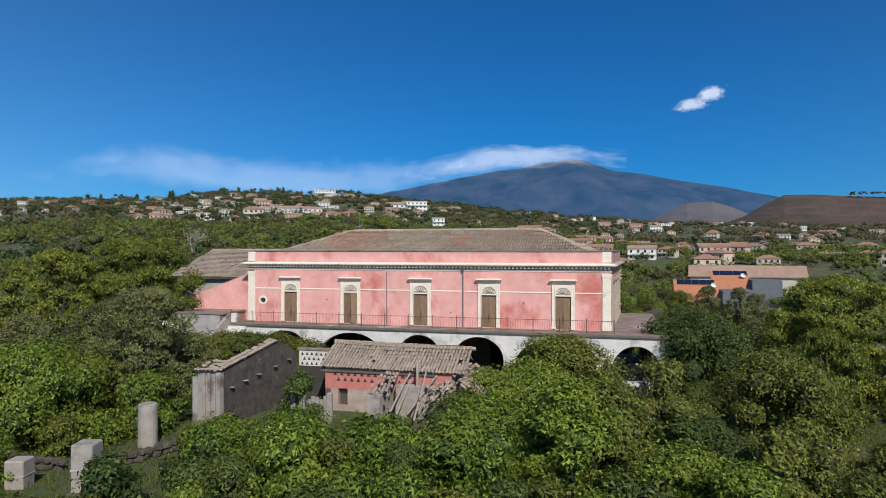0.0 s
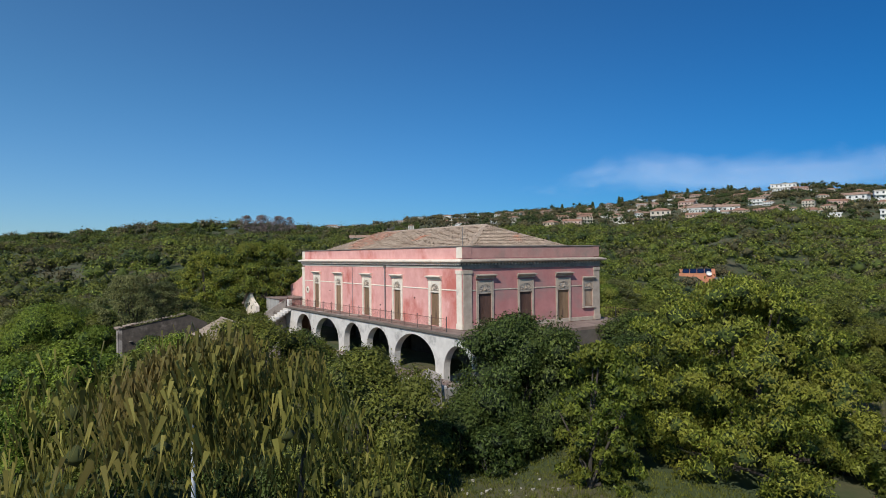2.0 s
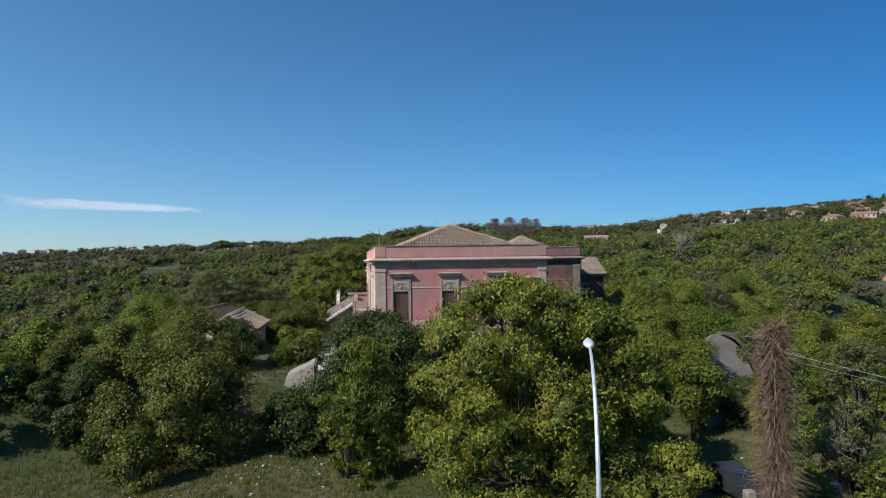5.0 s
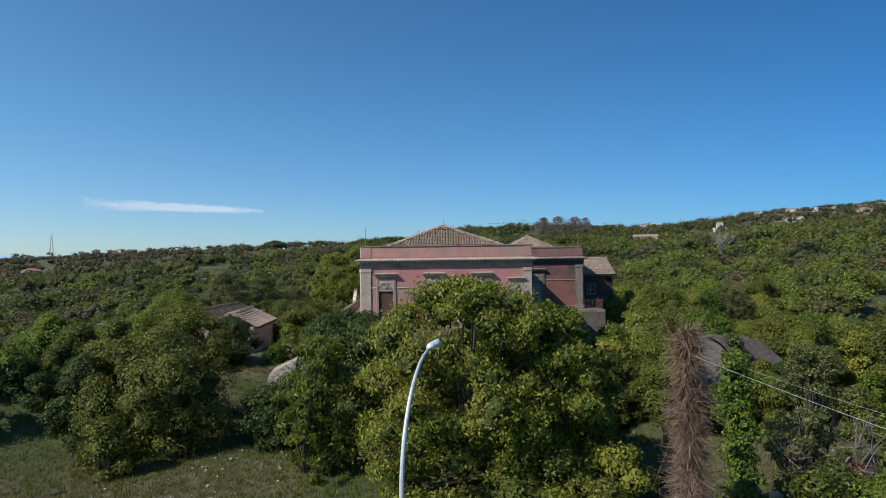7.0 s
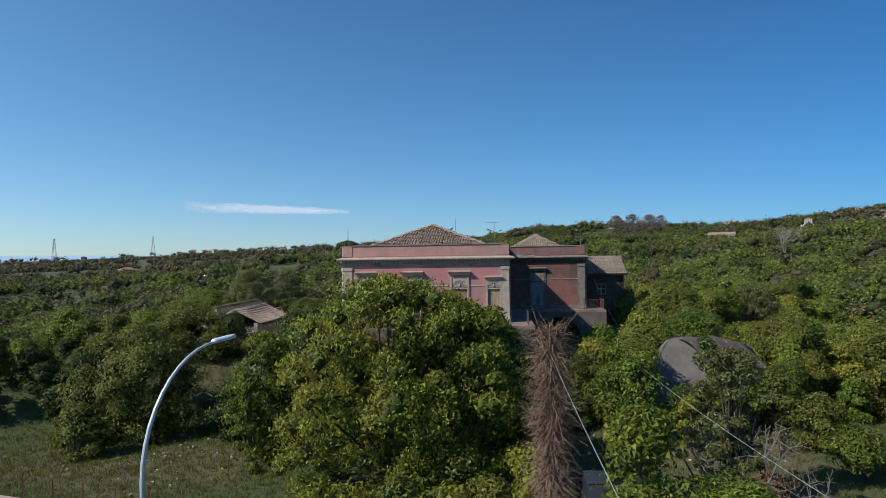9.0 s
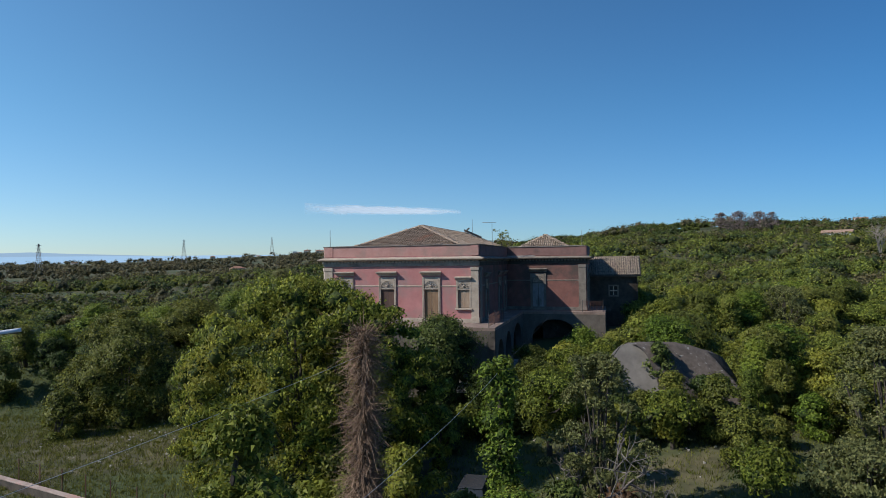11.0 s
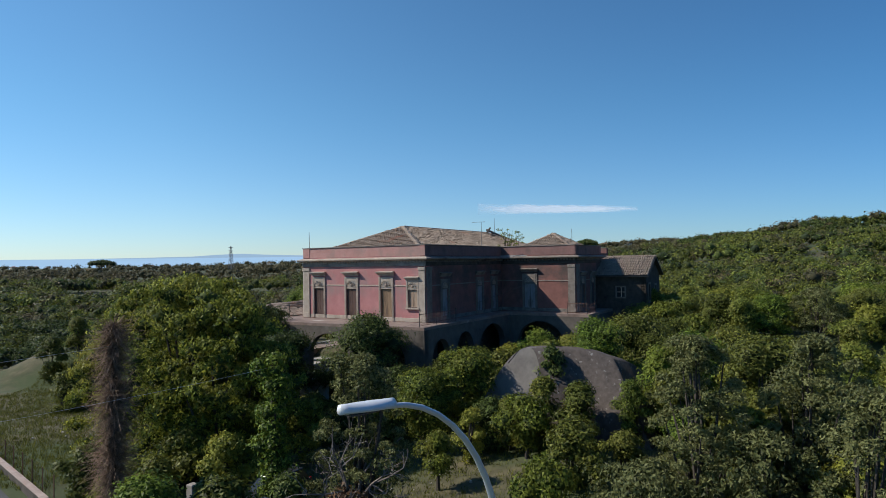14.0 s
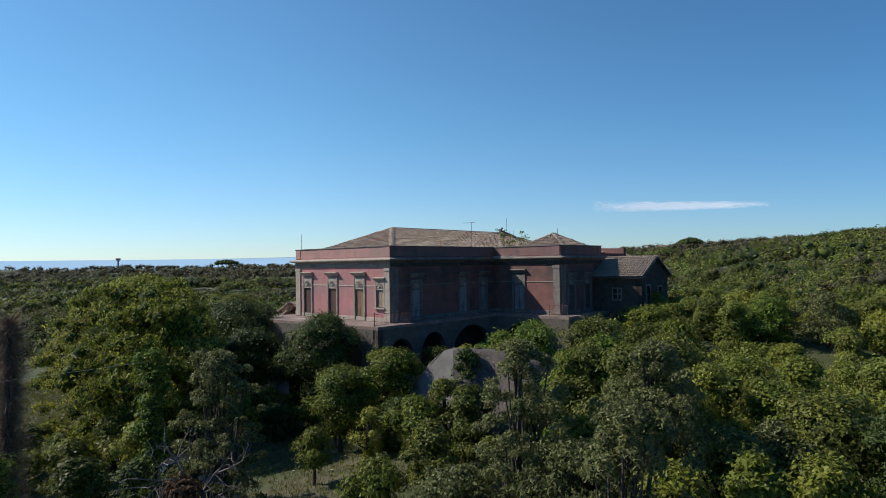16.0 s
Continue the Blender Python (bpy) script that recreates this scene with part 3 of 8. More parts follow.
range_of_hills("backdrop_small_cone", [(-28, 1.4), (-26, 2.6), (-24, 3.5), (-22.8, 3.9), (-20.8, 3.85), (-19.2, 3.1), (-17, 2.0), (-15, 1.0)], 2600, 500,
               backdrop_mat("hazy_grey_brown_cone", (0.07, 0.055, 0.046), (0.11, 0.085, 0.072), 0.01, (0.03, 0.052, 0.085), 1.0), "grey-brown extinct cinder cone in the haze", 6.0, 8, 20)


def sea_sheet():
    bm = bmesh.new()
    n = 40
    near = [bm.verts.new(bearing(98 + 80 * i / n, 2600, 0)) for i in range(n + 1)]
    far = [bm.verts.new(bearing(98 + 80 * i / n, 4850, EYE + 4850 * math.tan(radians(0.72)))) for i in range(n + 1)]
    for i in range(n):
        bm.faces.new((near[i], near[i + 1], far[i + 1], far[i]))
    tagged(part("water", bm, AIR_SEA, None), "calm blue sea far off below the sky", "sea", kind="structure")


sea_sheet()
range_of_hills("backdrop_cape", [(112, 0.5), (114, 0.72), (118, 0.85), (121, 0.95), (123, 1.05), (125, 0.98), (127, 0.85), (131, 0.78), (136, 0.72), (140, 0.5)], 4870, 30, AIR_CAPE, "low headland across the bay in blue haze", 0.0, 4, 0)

# ---- the villa ----
CORNER = Vector((13.93, 53.12, 0))
HOUSE_M = Matrix.Translation(CORNER) @ pose(0, 0, 0, 0, 0, -14.24)
villa = thing("villa", "long faded pink two-storey villa with white trim and tiled hip roof", "house", HOUSE_M)
PA, PB, PC, PF, PD, PE = (-33.55, 0.0), (0.0, 0.0), (0.94, 14.52), (-14.2, 14.52), (-13.54, 22.81), (-21.83, 22.83)
PG, PH, PI = (-21.83, 20.5), (-33.0, 20.5), (-33.55, 8.0)
FLOOR, GRADE = 4.7, 0.6


def seg(p0, p1):
    d = Vector(p1) - Vector(p0)
    return Matrix.Translation((*p0, 0)) @ Matrix.Rotation(math.atan2(d.y, d.x), 4, "Z"), d.length


def place(ob, m):
    ob.matrix_local = m
    return ob


def moulding(length, prof, ends=(0.0, 0.0)):
    """A running profile of (outwards, z) along x; the ends run on with the profile's reach."""
    bm = bmesh.new()
    a = [bm.verts.new((-p * ends[0], -p, z)) for p, z in prof]
    b = [bm.verts.new((length + p * ends[1], -p, z)) for p, z in prof]
    for i in range(len(prof)):
        j = (i + 1) % len(prof)
        bm.faces.new((a[i], b[i], b[j], a[j]))
    bm.faces.new(a)
    bm.faces.new(b[::-1])
    bmesh.ops.recalc_face_normals(bm, faces=bm.faces[:])
    return bm


def dentils(length, z0, z1, out0, out1, step, wide):
    bm = bmesh.new()
    n = int(length / step)
    for i in range(n):
        s = (i + 0.5) * length / n
        box(bm, s - wide / 2, -out1, z0, s + wide / 2, -out0, z1)
    return bm


def shutter_leaf(w, h, slats=True):
    """A louvred leaf, hinge side at x = 0, standing in the plane y = 0 to 0.05."""
    bm = bmesh.new()
    st = 0.075
    for x0, x1 in ((0, st), (w - st, w)):
        box(bm, x0, 0, 0, x1, 0.05, h)
    for z in (0, h * 0.42, h - 0.1):
        box(bm, st, 0.003, z, w - st, 0.047, z + 0.1)
    box(bm, st, 0.03, 0.1, w - st, 0.036, h - 0.1)
    if slats:
        z = 0.14
        while z < h - 0.14:
            if abs(z - h * 0.42) > 0.1:
                box(bm, st, 0.012, z, w - st, 0.03, z + 0.05)
            z += 0.085
    return bm


def surround_bm(hw, lw, z0, zl, zt, out):
    """The plaster frame round a door: jambs, a lintel band and the arch panel above."""
    bm = bmesh.new()
    for sx in (-1, 1):
        x0, x1 = sorted((sx * lw, sx * hw))
        box(bm, x0, -out, z0, x1, 0.0, zt)
        for e in (x0 + 0.035, x1 - 0.035):  # raised fillets along both edges of the jamb
            box(bm, e - 0.035, -out - 0.035, z0 + 0.28, e + 0.035, -out, zt)
        box(bm, x0 - 0.03, -out - 0.04, z0, x1 + 0.03, 0.0, z0 + 0.28)
    n = 14
    r = lw * 0.98
    zc = zl + 0.1
    box(bm, -lw, -out - 0.01, zl, lw, 0.0, zl + 0.1)
    arc = [(-r * math.cos(math.pi * i / n), zc + r * math.sin(math.pi * i / n)) for i in range(n + 1)]
    fr, bk = [bm.verts.new((x, -out, z)) for x, z in arc], [bm.verts.new((x, 0.02, z)) for x, z in arc]
    tp = [bm.verts.new((x * lw / r, -out, zt)) for x, z in arc]
    for i in range(n):
        bm.faces.new((fr[i], fr[i + 1], tp[i + 1], tp[i]))
        bm.faces.new((fr[i + 1], fr[i], bk[i], bk[i + 1]))
    return bm


def tympanum_bm(lw, zl):
    """The blind fanlight: a half-round field with a shell in relief."""
    bm = bmesh.new()
    r, zc, n = lw * 0.97, zl + 0.1, 14
    c = bm.verts.new((0, -0.012, zc))
    arc = [bm.verts.new((-r * math.cos(math.pi * i / n), -0.012, zc + r * math.sin(math.pi * i / n))) for i in range(n + 1)]
    for i in range(n):
        bm.faces.new((c, arc[i], arc[i + 1]))
    return bm


def shell_bm(lw, zl):
    bm = bmesh.new()
    r, zc = lw * 0.9, zl + 0.12
    for i in range(7):
        a = math.pi * (i + 0.5) / 7
        rod(bm, (-0.12 * r * math.cos(a), -0.03, zc + 0.12 * r * math.sin(a)), (-0.8 * r * math.cos(a), -0.05, zc + 0.8 * r * math.sin(a)), 0.02, 0.06, 5)
    n = 12
    for i in range(n):
        a, b = math.pi * i / n, math.pi * (i + 1) / n
        rod(bm, (-0.93 * r * math.cos(a), -0.03, zc + 0.93 * r * math.sin(a)), (-0.93 * r * math.cos(b), -0.03, zc + 0.93 * r * math.sin(b)), 0.03, 0.03, 5)
    bmesh.ops.create_icosphere(bm, subdivisions=1, radius=0.12, matrix=Matrix.Translation((0, -0.06, zc + 0.34 * r)))
    return bm


def hood_bm(w, z, reach):
    """The cornice over a door: a flaring shelf on two consoles."""
    bm = moulding(w, [(0, z - 0.34), (0.10, z - 0.34), (0.13, z - 0.24), (reach - 0.08, z - 0.12), (reach - 0.08, z - 0.07), (reach, z - 0.06), (reach, z), (0, z + 0.05)], (0.35, 0.35))
    bmesh.ops.translate(bm, verts=bm.verts[:], vec=(-w / 2, 0, 0))
    return bm


def french_door(m, s, z0, leaf_w, zl, zt, hood_z, hood_w, reach, frame_mat, leaf_mat, label, half=0.95, ajar=0.0, panelled=False, sill=False):
    """A shuttered door or window with its frame, blind fanlight and hood, at s along a wall."""
    kind = "window" if sill else "door"
    d = obj(kind, None, villa, label)
    d.matrix_local = m @ Matrix.Translation((s, 0, 0))
    lw = leaf_w / 2
    part("frame", surround_bm(half, lw, z0, zl, zt, 0.07), frame_mat, d)
    part("fanlight", tympanum_bm(lw, zl), GREY_RENDER if frame_mat is STONE_TRIM else frame_mat, d)
    part("shell_ornament", shell_bm(lw, zl), STONE_TRIM, d, "carved shell ornament")
    part("hood", hood_bm(hood_w, hood_z, reach), frame_mat, d)
    if sill:
        bm = bmesh.new()
        box(bm, -half - 0.08, -0.2, z0 - 0.16, half + 0.08, 0.0, z0 - 0.02, 0.02)
        part("sill", bm, STONE_TRIM, d)
    for sx in (-1, 1):
        bm = shutter_leaf(lw - 0.012, zl - z0 - 0.03)
        leaf = part("shutter", bm, leaf_mat, d)
        leaf.matrix_local = Matrix.Translation((sx * (lw - 0.004), 0.07, z0 + 0.02)) @ Matrix.Rotation((0 if sx < 0 else math.pi) + (ajar if sx > 0 else -ajar * 0.3), 4, "Z") @ Matrix.Translation((0, -0.03, 0))
    return d


def villa_wall(name, p0, p1, z0, z1, holes, label="", mat=None, thick=0.6):
    m, ln = seg(p0, p1)
    return place(part(name, wall_bm(ln, z0, z1, thick, holes), mat or PINK, villa, label), m), m, ln


FRONT = [(4.45, "brown louvred double door under a white arched hood"), (10.45, "brown louvred double door standing slightly ajar"), (17.12, "brown louvred double door under a white arched hood"),
         (23.29, "brown louvred double door under a white arched hood"), (29.63, "brown louvred double door under a white arched hood")]
holes = [(s - 0.66, s + 0.66, FLOOR + 0.01, 7.52) for s, _ in FRONT] + [(1.57 - 0.26, 1.57 + 0.26, 6.4, 6.95)]
_, m_front, l_front = villa_wall("wall", PA, PB, 4.4, 11.25, holes, "faded salmon pink plaster wall with red stains")
for i, (s, lab) in enumerate(FRONT):
    french_door(m_front, s, FLOOR + 0.02, 1.32, 7.5, 8.48, 8.88, 2.05, 0.36, WHITE, SHUTTER, lab, 0.95, 0.5 if i == 1 else 0.0)

EAST = [2.11, 6.22, 10.3]
holes = [(s - 0.64, s + 0.64, FLOOR + 0.01, 7.52) for s in EAST] + [(12.68, 13.72, 5.92, 7.5)]
# the east side's weaker sun is worked into its darker, dustier pink
_, m_east, l_east = villa_wall("wall", PB, PC, 4.4, 11.25, holes, "dusty mauve-pink plaster wall with side shade in its tone", PINK_EAST)
for i, s in enumerate(EAST):
    french_door(m_east, s, FLOOR + 0.02, 1.28, 7.5, 8.55, 9.02, 1.7, 0.42, STONE_TRIM, SHUTTER_DARK if i != 2 else SHUTTER, "weathered wooden double door under a stone arched hood", 0.82)
french_door(m_east, 13.2, 5.94, 1.02, 7.48, 8.2, 8.55, 1.3, 0.32, STONE_TRIM, SHUTTER_GREY, "half-blind window with bleached shutter and stone sill", 0.66, 0.0, False, True)

NORTH = [(3.2, 0.55), (10.0, 0.6), (13.2, 0.5)]
holes = [(s - w, s + w, FLOOR + 0.01, 7.4) for s, w in NORTH]
_, m_north, l_north = villa_wall("wall", PC, PF, 4.4, 11.25, holes, "grimy shade-darkened pink plaster wall", PINK_SHADED)
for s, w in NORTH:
    french_door(m_north, s, FLOOR + 0.02, 2 * w, 7.38, 8.3, 8.85, 1.7, 0.3, TRIM_DARK, PALE_DOOR, "flaking blue-grey door in a stone frame", w + 0.22)
_, m_wing, l_wing = villa_wall("wall", PF, PD, 4.4, 11.25, [(3.3 - 0.62, 3.3 + 0.62, FLOOR + 0.01, 7.5)], "grimy shade-darkened pink plaster wall of the rear wing", PINK_SHADED)
french_door(m_wing, 3.3, FLOOR + 0.02, 1.24, 7.48, 8.5, 9.0, 1.75, 0.38, TRIM_DARK, PALE_DOOR, "flaking blue-grey double door with a stone hood", 0.82)
_, m_wn, l_wn = villa_wall("wall", PD, PE, 4.4, 11.25, [(1.4, 2.5, FLOOR + 0.01, 7.4), (4.6, 5.7, FLOOR + 0.01, 7.4)], "grimy shade-darkened pink plaster wall of the rear wing", PINK_SHADED)
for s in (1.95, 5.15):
    french_door(m_wn, s, FLOOR + 0.02, 1.1, 7.38, 8.2, 8.6, 1.6, 0.3, TRIM_DARK, DARK_WOOD, "dark shuttered door in a stone frame", 0.8)
villa_wall("wall", PE, PG, 4.4, 11.25, [], "shaded plaster wall", PINK_SHADED)
villa_wall("wall", PG, PH, 4.4, 10.6, [], "plain back wall", PINK_SHADED)
villa_wall("wall", PH, PA, 4.4, 11.25, [], "plain end wall", PINK_SHADED)

for m, ln, tm, ends in ((m_front, l_front, WHITE, (1, 1)), (m_east, l_east, STONE_TRIM, (1, 1)), (m_north, l_north, TRIM_DARK, (1, 0)), (m_wing, l_wing, TRIM_DARK, (0, 1)), (m_wn, l_wn, TRIM_DARK, (1, 1))):
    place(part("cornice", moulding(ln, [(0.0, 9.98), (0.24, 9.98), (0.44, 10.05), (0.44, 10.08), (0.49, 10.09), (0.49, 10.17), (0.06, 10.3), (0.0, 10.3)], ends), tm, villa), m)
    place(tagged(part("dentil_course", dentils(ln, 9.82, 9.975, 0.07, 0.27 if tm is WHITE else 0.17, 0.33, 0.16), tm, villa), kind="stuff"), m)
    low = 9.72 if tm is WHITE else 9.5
    # the cornice's shadow is coloured into this dark band
    place(part("frieze_band", moulding(ln, [(0, low), (0.05, low), (0.07, low + 0.06), (0.07, 9.9), (0.05, 9.98), (0, 9.98)], ends), FRIEZE if tm is not TRIM_DARK else DARK_STONE, villa, "dark band under the cornice with shade in its colour"), m)
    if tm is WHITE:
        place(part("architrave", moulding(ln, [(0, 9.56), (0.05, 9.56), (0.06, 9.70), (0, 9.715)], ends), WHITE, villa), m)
    place(part("parapet_cap", moulding(ln, [(-0.62, 11.252), (0.04, 11.252), (0.08, 11.28), (0.08, 11.34), (-0.62, 11.38)], ends), TRIM_DARK, villa), m)
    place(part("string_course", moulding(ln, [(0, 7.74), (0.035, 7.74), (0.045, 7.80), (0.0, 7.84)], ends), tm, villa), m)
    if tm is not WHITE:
        place(part("parapet_face", moulding(ln, [(0, 10.39), (0.012, 10.39), (0.012, 11.25), (0, 11.25)], ends), PINK_FADED if tm is STONE_TRIM else PARAPET_SHADED, villa, "greyed pink parapet plaster"), m)
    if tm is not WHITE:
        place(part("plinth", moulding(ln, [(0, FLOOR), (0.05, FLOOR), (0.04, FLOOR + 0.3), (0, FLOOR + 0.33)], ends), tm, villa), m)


def pilaster(m, s, w, mat, z0=None, z1=9.42):
    z0 = FLOOR if z0 is None else z0
    bm = bmesh.new()
    box(bm, s - w / 2, -0.09, z0, s + w / 2, 0.0, z1 - 0.3, 0.01)
    box(bm, s - w / 2 - 0.04, -0.14, z1 - 0.3, s + w / 2 + 0.04, 0.0, z1 - 0.02, 0.01)
    box(bm, s - w / 2 - 0.05, -0.13, z0, s + w / 2 + 0.05, 0.0, z0 + 0.45, 0.01)
    place(part("pilaster", bm, mat, villa, "pale corner pilaster"), m)
    bm = bmesh.new()
    box(bm, s - w / 2 - 0.02, -0.05, 10.37, s + w / 2 + 0.02, 0.0, 11.25, 0.01)
    place(part("parapet_pier", bm, WHITE if mat is WHITE else PINK_FADED if mat is STONE_TRIM else PARAPET_SHADED, villa), m)


for m, s, w, mat in ((m_front, 0.37, 0.7, WHITE), (m_front, l_front - 0.37, 0.7, WHITE), (m_east, 0.45, 0.8, STONE_TRIM), (m_east, l_east - 0.36, 0.66, STONE_TRIM), (m_north, 0.5, 0.8, TRIM_DARK),
                     (m_wing, l_wing - 0.45, 0.75, TRIM_DARK), (m_wn, 0.45, 0.75, TRIM_DARK), (m_wn, l_wn - 0.4, 0.7, TRIM_DARK)):
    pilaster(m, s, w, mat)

# round window, rain pipes and the little iron hooks of the front
bm = bmesh.new()
n = 20
rg = [[bm.verts.new((1.57 + r * 1.12 * math.cos(2 * math.pi * i / n), y, 6.67 + r * math.sin(2 * math.pi * i / n))) for i in range(n)] for r, y in ((0.24, 0.02), (0.24, -0.06), (0.42, -0.05), (0.42, 0.0))]
for a, b in zip(rg, rg[1:]):
    for i in range(n):
        bm.faces.new((a[i], a[(i + 1) % n], b[(i + 1) % n], b[i]))
oc = place(part("round_window", bm, WHITE, villa, "small round window with white frame and iron grille"), m_front)
bm = bmesh.new()
for k in range(-2, 3):
    rod(bm, (1.57 + 0.09 * k, 0.03, 6.42), (1.57 + 0.09 * k, 0.03, 6.93), 0.012)
    rod(bm, (1.3, 0.035, 6.67 + 0.09 * k), (1.84, 0.035, 6.67 + 0.09 * k), 0.012)
part("grille", bm, DARK_IRON, oc)
for s, r, top in ((21.0, 0.055, 9.7), (13.97, 0.025, 9.75)):
    bm = bmesh.new()
    rod(bm, (s, -0.1, FLOOR), (s, -0.1, top - 0.3), r, r, 8)
    if r > 0.04:
        rod(bm, (s, -0.12, top - 0.3), (s, -0.14, top), 0.06, 0.17, 8)
        for z in (5.4, 6.6, 7.9, 9.0):
            box(bm, s - 0.09, -0.11, z, s + 0.09, 0.0, z + 0.05)
    place(part("rain_pipe", bm, ZINC, villa, "grey metal downpipe"), m_front)
for s, z in ((8.1, 6.85), (19.9, 5.9), (26.3, 6.9)):
    bm = bmesh.new()
    bmesh.ops.create_icosphere(bm, subdivisions=1, radius=0.07, matrix=Matrix.Translation((s, -0.03, z)))
    place(part("wall_anchor", bm, DARK_IRON, villa), m_front)

# ground floor, set back behind the arcade; arcade shade is in its dark colour
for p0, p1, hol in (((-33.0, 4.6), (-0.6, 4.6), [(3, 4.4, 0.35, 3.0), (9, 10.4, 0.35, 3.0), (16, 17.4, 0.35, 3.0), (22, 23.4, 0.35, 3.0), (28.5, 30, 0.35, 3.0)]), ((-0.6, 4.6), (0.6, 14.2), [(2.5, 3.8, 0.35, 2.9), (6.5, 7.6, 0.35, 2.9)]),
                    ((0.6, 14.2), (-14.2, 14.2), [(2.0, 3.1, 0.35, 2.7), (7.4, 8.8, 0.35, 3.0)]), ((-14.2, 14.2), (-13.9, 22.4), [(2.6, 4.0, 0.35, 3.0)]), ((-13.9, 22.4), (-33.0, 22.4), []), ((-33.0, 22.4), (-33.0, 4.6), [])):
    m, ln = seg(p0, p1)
    place(part("ground_floor_wall", wall_bm(ln, 0.25, 4.3, 0.5, hol), DARK_STONE, villa, "ground-floor wall toned dark for arcade shade"), m)

# floors, dark rooms behind the shutters, and roof decks
part("upper_floor", slab_bm([PA, PB, PC, PF, PD, PE, PG, PH], 4.3, 4.62), GREY_RENDER, villa)
part("roof_deck", slab_bm([(-33.3, 0.3), (-0.3, 0.3), (0.6, 14.2), (-14.0, 14.2), (-13.9, 22.5), (-21.6, 22.5), (-21.6, 20.3), (-32.7, 20.3)], 10.25, 10.4), GREY_RENDER, villa)

# the great hip roof
E0, E1, E2, E3 = (-33.0, 0.55, 10.62), (-0.45, 0.55, 10.62), (0.35, 14.05, 10.62), (-33.0, 14.05, 10.62)
R0, R1 = (-25.7, 7.3, 13.36), (-6.6, 7.3, 13.36)
part("roof_boarding", plate([E0, E1, R1, R0], 0.12), DARK_WOOD, villa)
part("roof_boarding", plate([E1, E2, R1], 0.12), DARK_WOOD, villa)
part("roof_boarding", plate([E2, E3, R0, R1], 0.12), DARK_WOOD, villa)
part("roof_boarding", plate([E3, E0, R0], 0.12), DARK_WOOD, villa)
tiles("roof_slope", (E0, E1, R1, R0), TILE, villa, seed=1, label="weathered clay barrel tiles with redder patches")
tiles("tile_patch", ((-27.4, 3.1, 11.70), (-21.6, 3.1, 11.70), (-21.6, 7.0, 13.28), (-27.4, 7.0, 13.28)), TILE_RED, villa, seed=11, missing=0.42, label="redder replaced barrel tiles")
tiles("tile_patch", ((-25.2, 1.2, 10.93), (-22.4, 1.2, 10.93), (-22.4, 3.1, 11.70), (-25.2, 3.1, 11.70)), TILE_RED, villa, seed=12, missing=0.5, label="redder replaced barrel tiles")
tiles("roof_slope", (E1, E2, R1, R1), TILE, villa, seed=2, label="weathered clay barrel tiles")
tiles("roof_slope", (E2, E3, R0, R1), TILE, villa, seed=3, missing=0.02, sag=0.08, label="weathered clay barrel tiles, some slipped")
tiles("roof_slope", (E3, E0, R0, R0), TILE, villa, seed=4, label="weathered clay barrel tiles")


def ridge_caps(a, b, mat, parent):
    bm = bmesh.new()
    a, b = Vector(a), Vector(b)
    n = max(2, int((b - a).length / 0.4))
    for i in range(n):
        p, q = a.lerp(b, i / n), a.lerp(b, (i + 1.1) / n)
        rod(bm, p + Vector((0, 0, 0.05)), q + Vector((0, 0, 0.03)), 0.14, 0.12, 8)
    return part("ridge_tiles", bm, mat, parent)


for a, b in ((R0, R1), (E0, R0), (E1, R1), (E2, R1), (E3, R0)):
    ridge_caps(a, b, TILE_GREY, villa)

# hip roof of the rear wing
cx, cy, hw = -20.5, 18.0, 4.0
q = [(cx - hw, cy - hw, 10.55), (cx + hw, cy - hw, 10.55), (cx + hw, cy + hw, 10.55), (cx - hw, cy + hw, 10.55)]
apex = (cx, cy, 12.7)
for i in range(4):
    a, b = q[i], q[(i + 1) % 4]
    part("roof_boarding", plate([a, b, apex], 0.1), DARK_WOOD, villa)
    tiles("roof_slope", (a, b, apex, apex), TILE, villa, seed=10 + i, label="weathered clay barrel tiles")
    ridge_caps(a, apex, TILE_GREY, villa)

# broken western end of the ridge: heaped tiles, a tilted rafter end and weeds growing in the gap
rng = np.random.default_rng(31)
bm = bmesh.new()
for i in range(46):
    x, y = -25.2 + rng.normal(0, 1.0), 7.7 + abs(rng.normal(0, 0.6))
    z = 13.42 - 0.4 * abs(y - 7.3) - 0.36 * max(0.0, -25.7 - x)
    box(bm, -0.2, -0.11, -0.02, 0.2, 0.11, 0.03, 0.0, pose(x, y, z + rng.uniform(0, 0.12), rng.normal(0, 25), rng.normal(0, 25), rng.uniform(0, 180)))
part("rubble_heap", bm, TILE_GREY, villa, "heap of slipped and broken roof tiles")
bm = bmesh.new()
box(bm, -0.14, -1.1, -0.1, 0.14, 1.3, 0.12, 0.02, pose(-25.6, 8.3, 13.35, -24, 0, 14))
box(bm, -0.1, -0.5, -0.08, 0.1, 0.6, 0.1, 0.02, pose(-25.3, 7.6, 13.65, 38, 12, -20))
part("broken_rafter", bm, DARK_WOOD, villa, "dark rafter end sticking out of the roof")


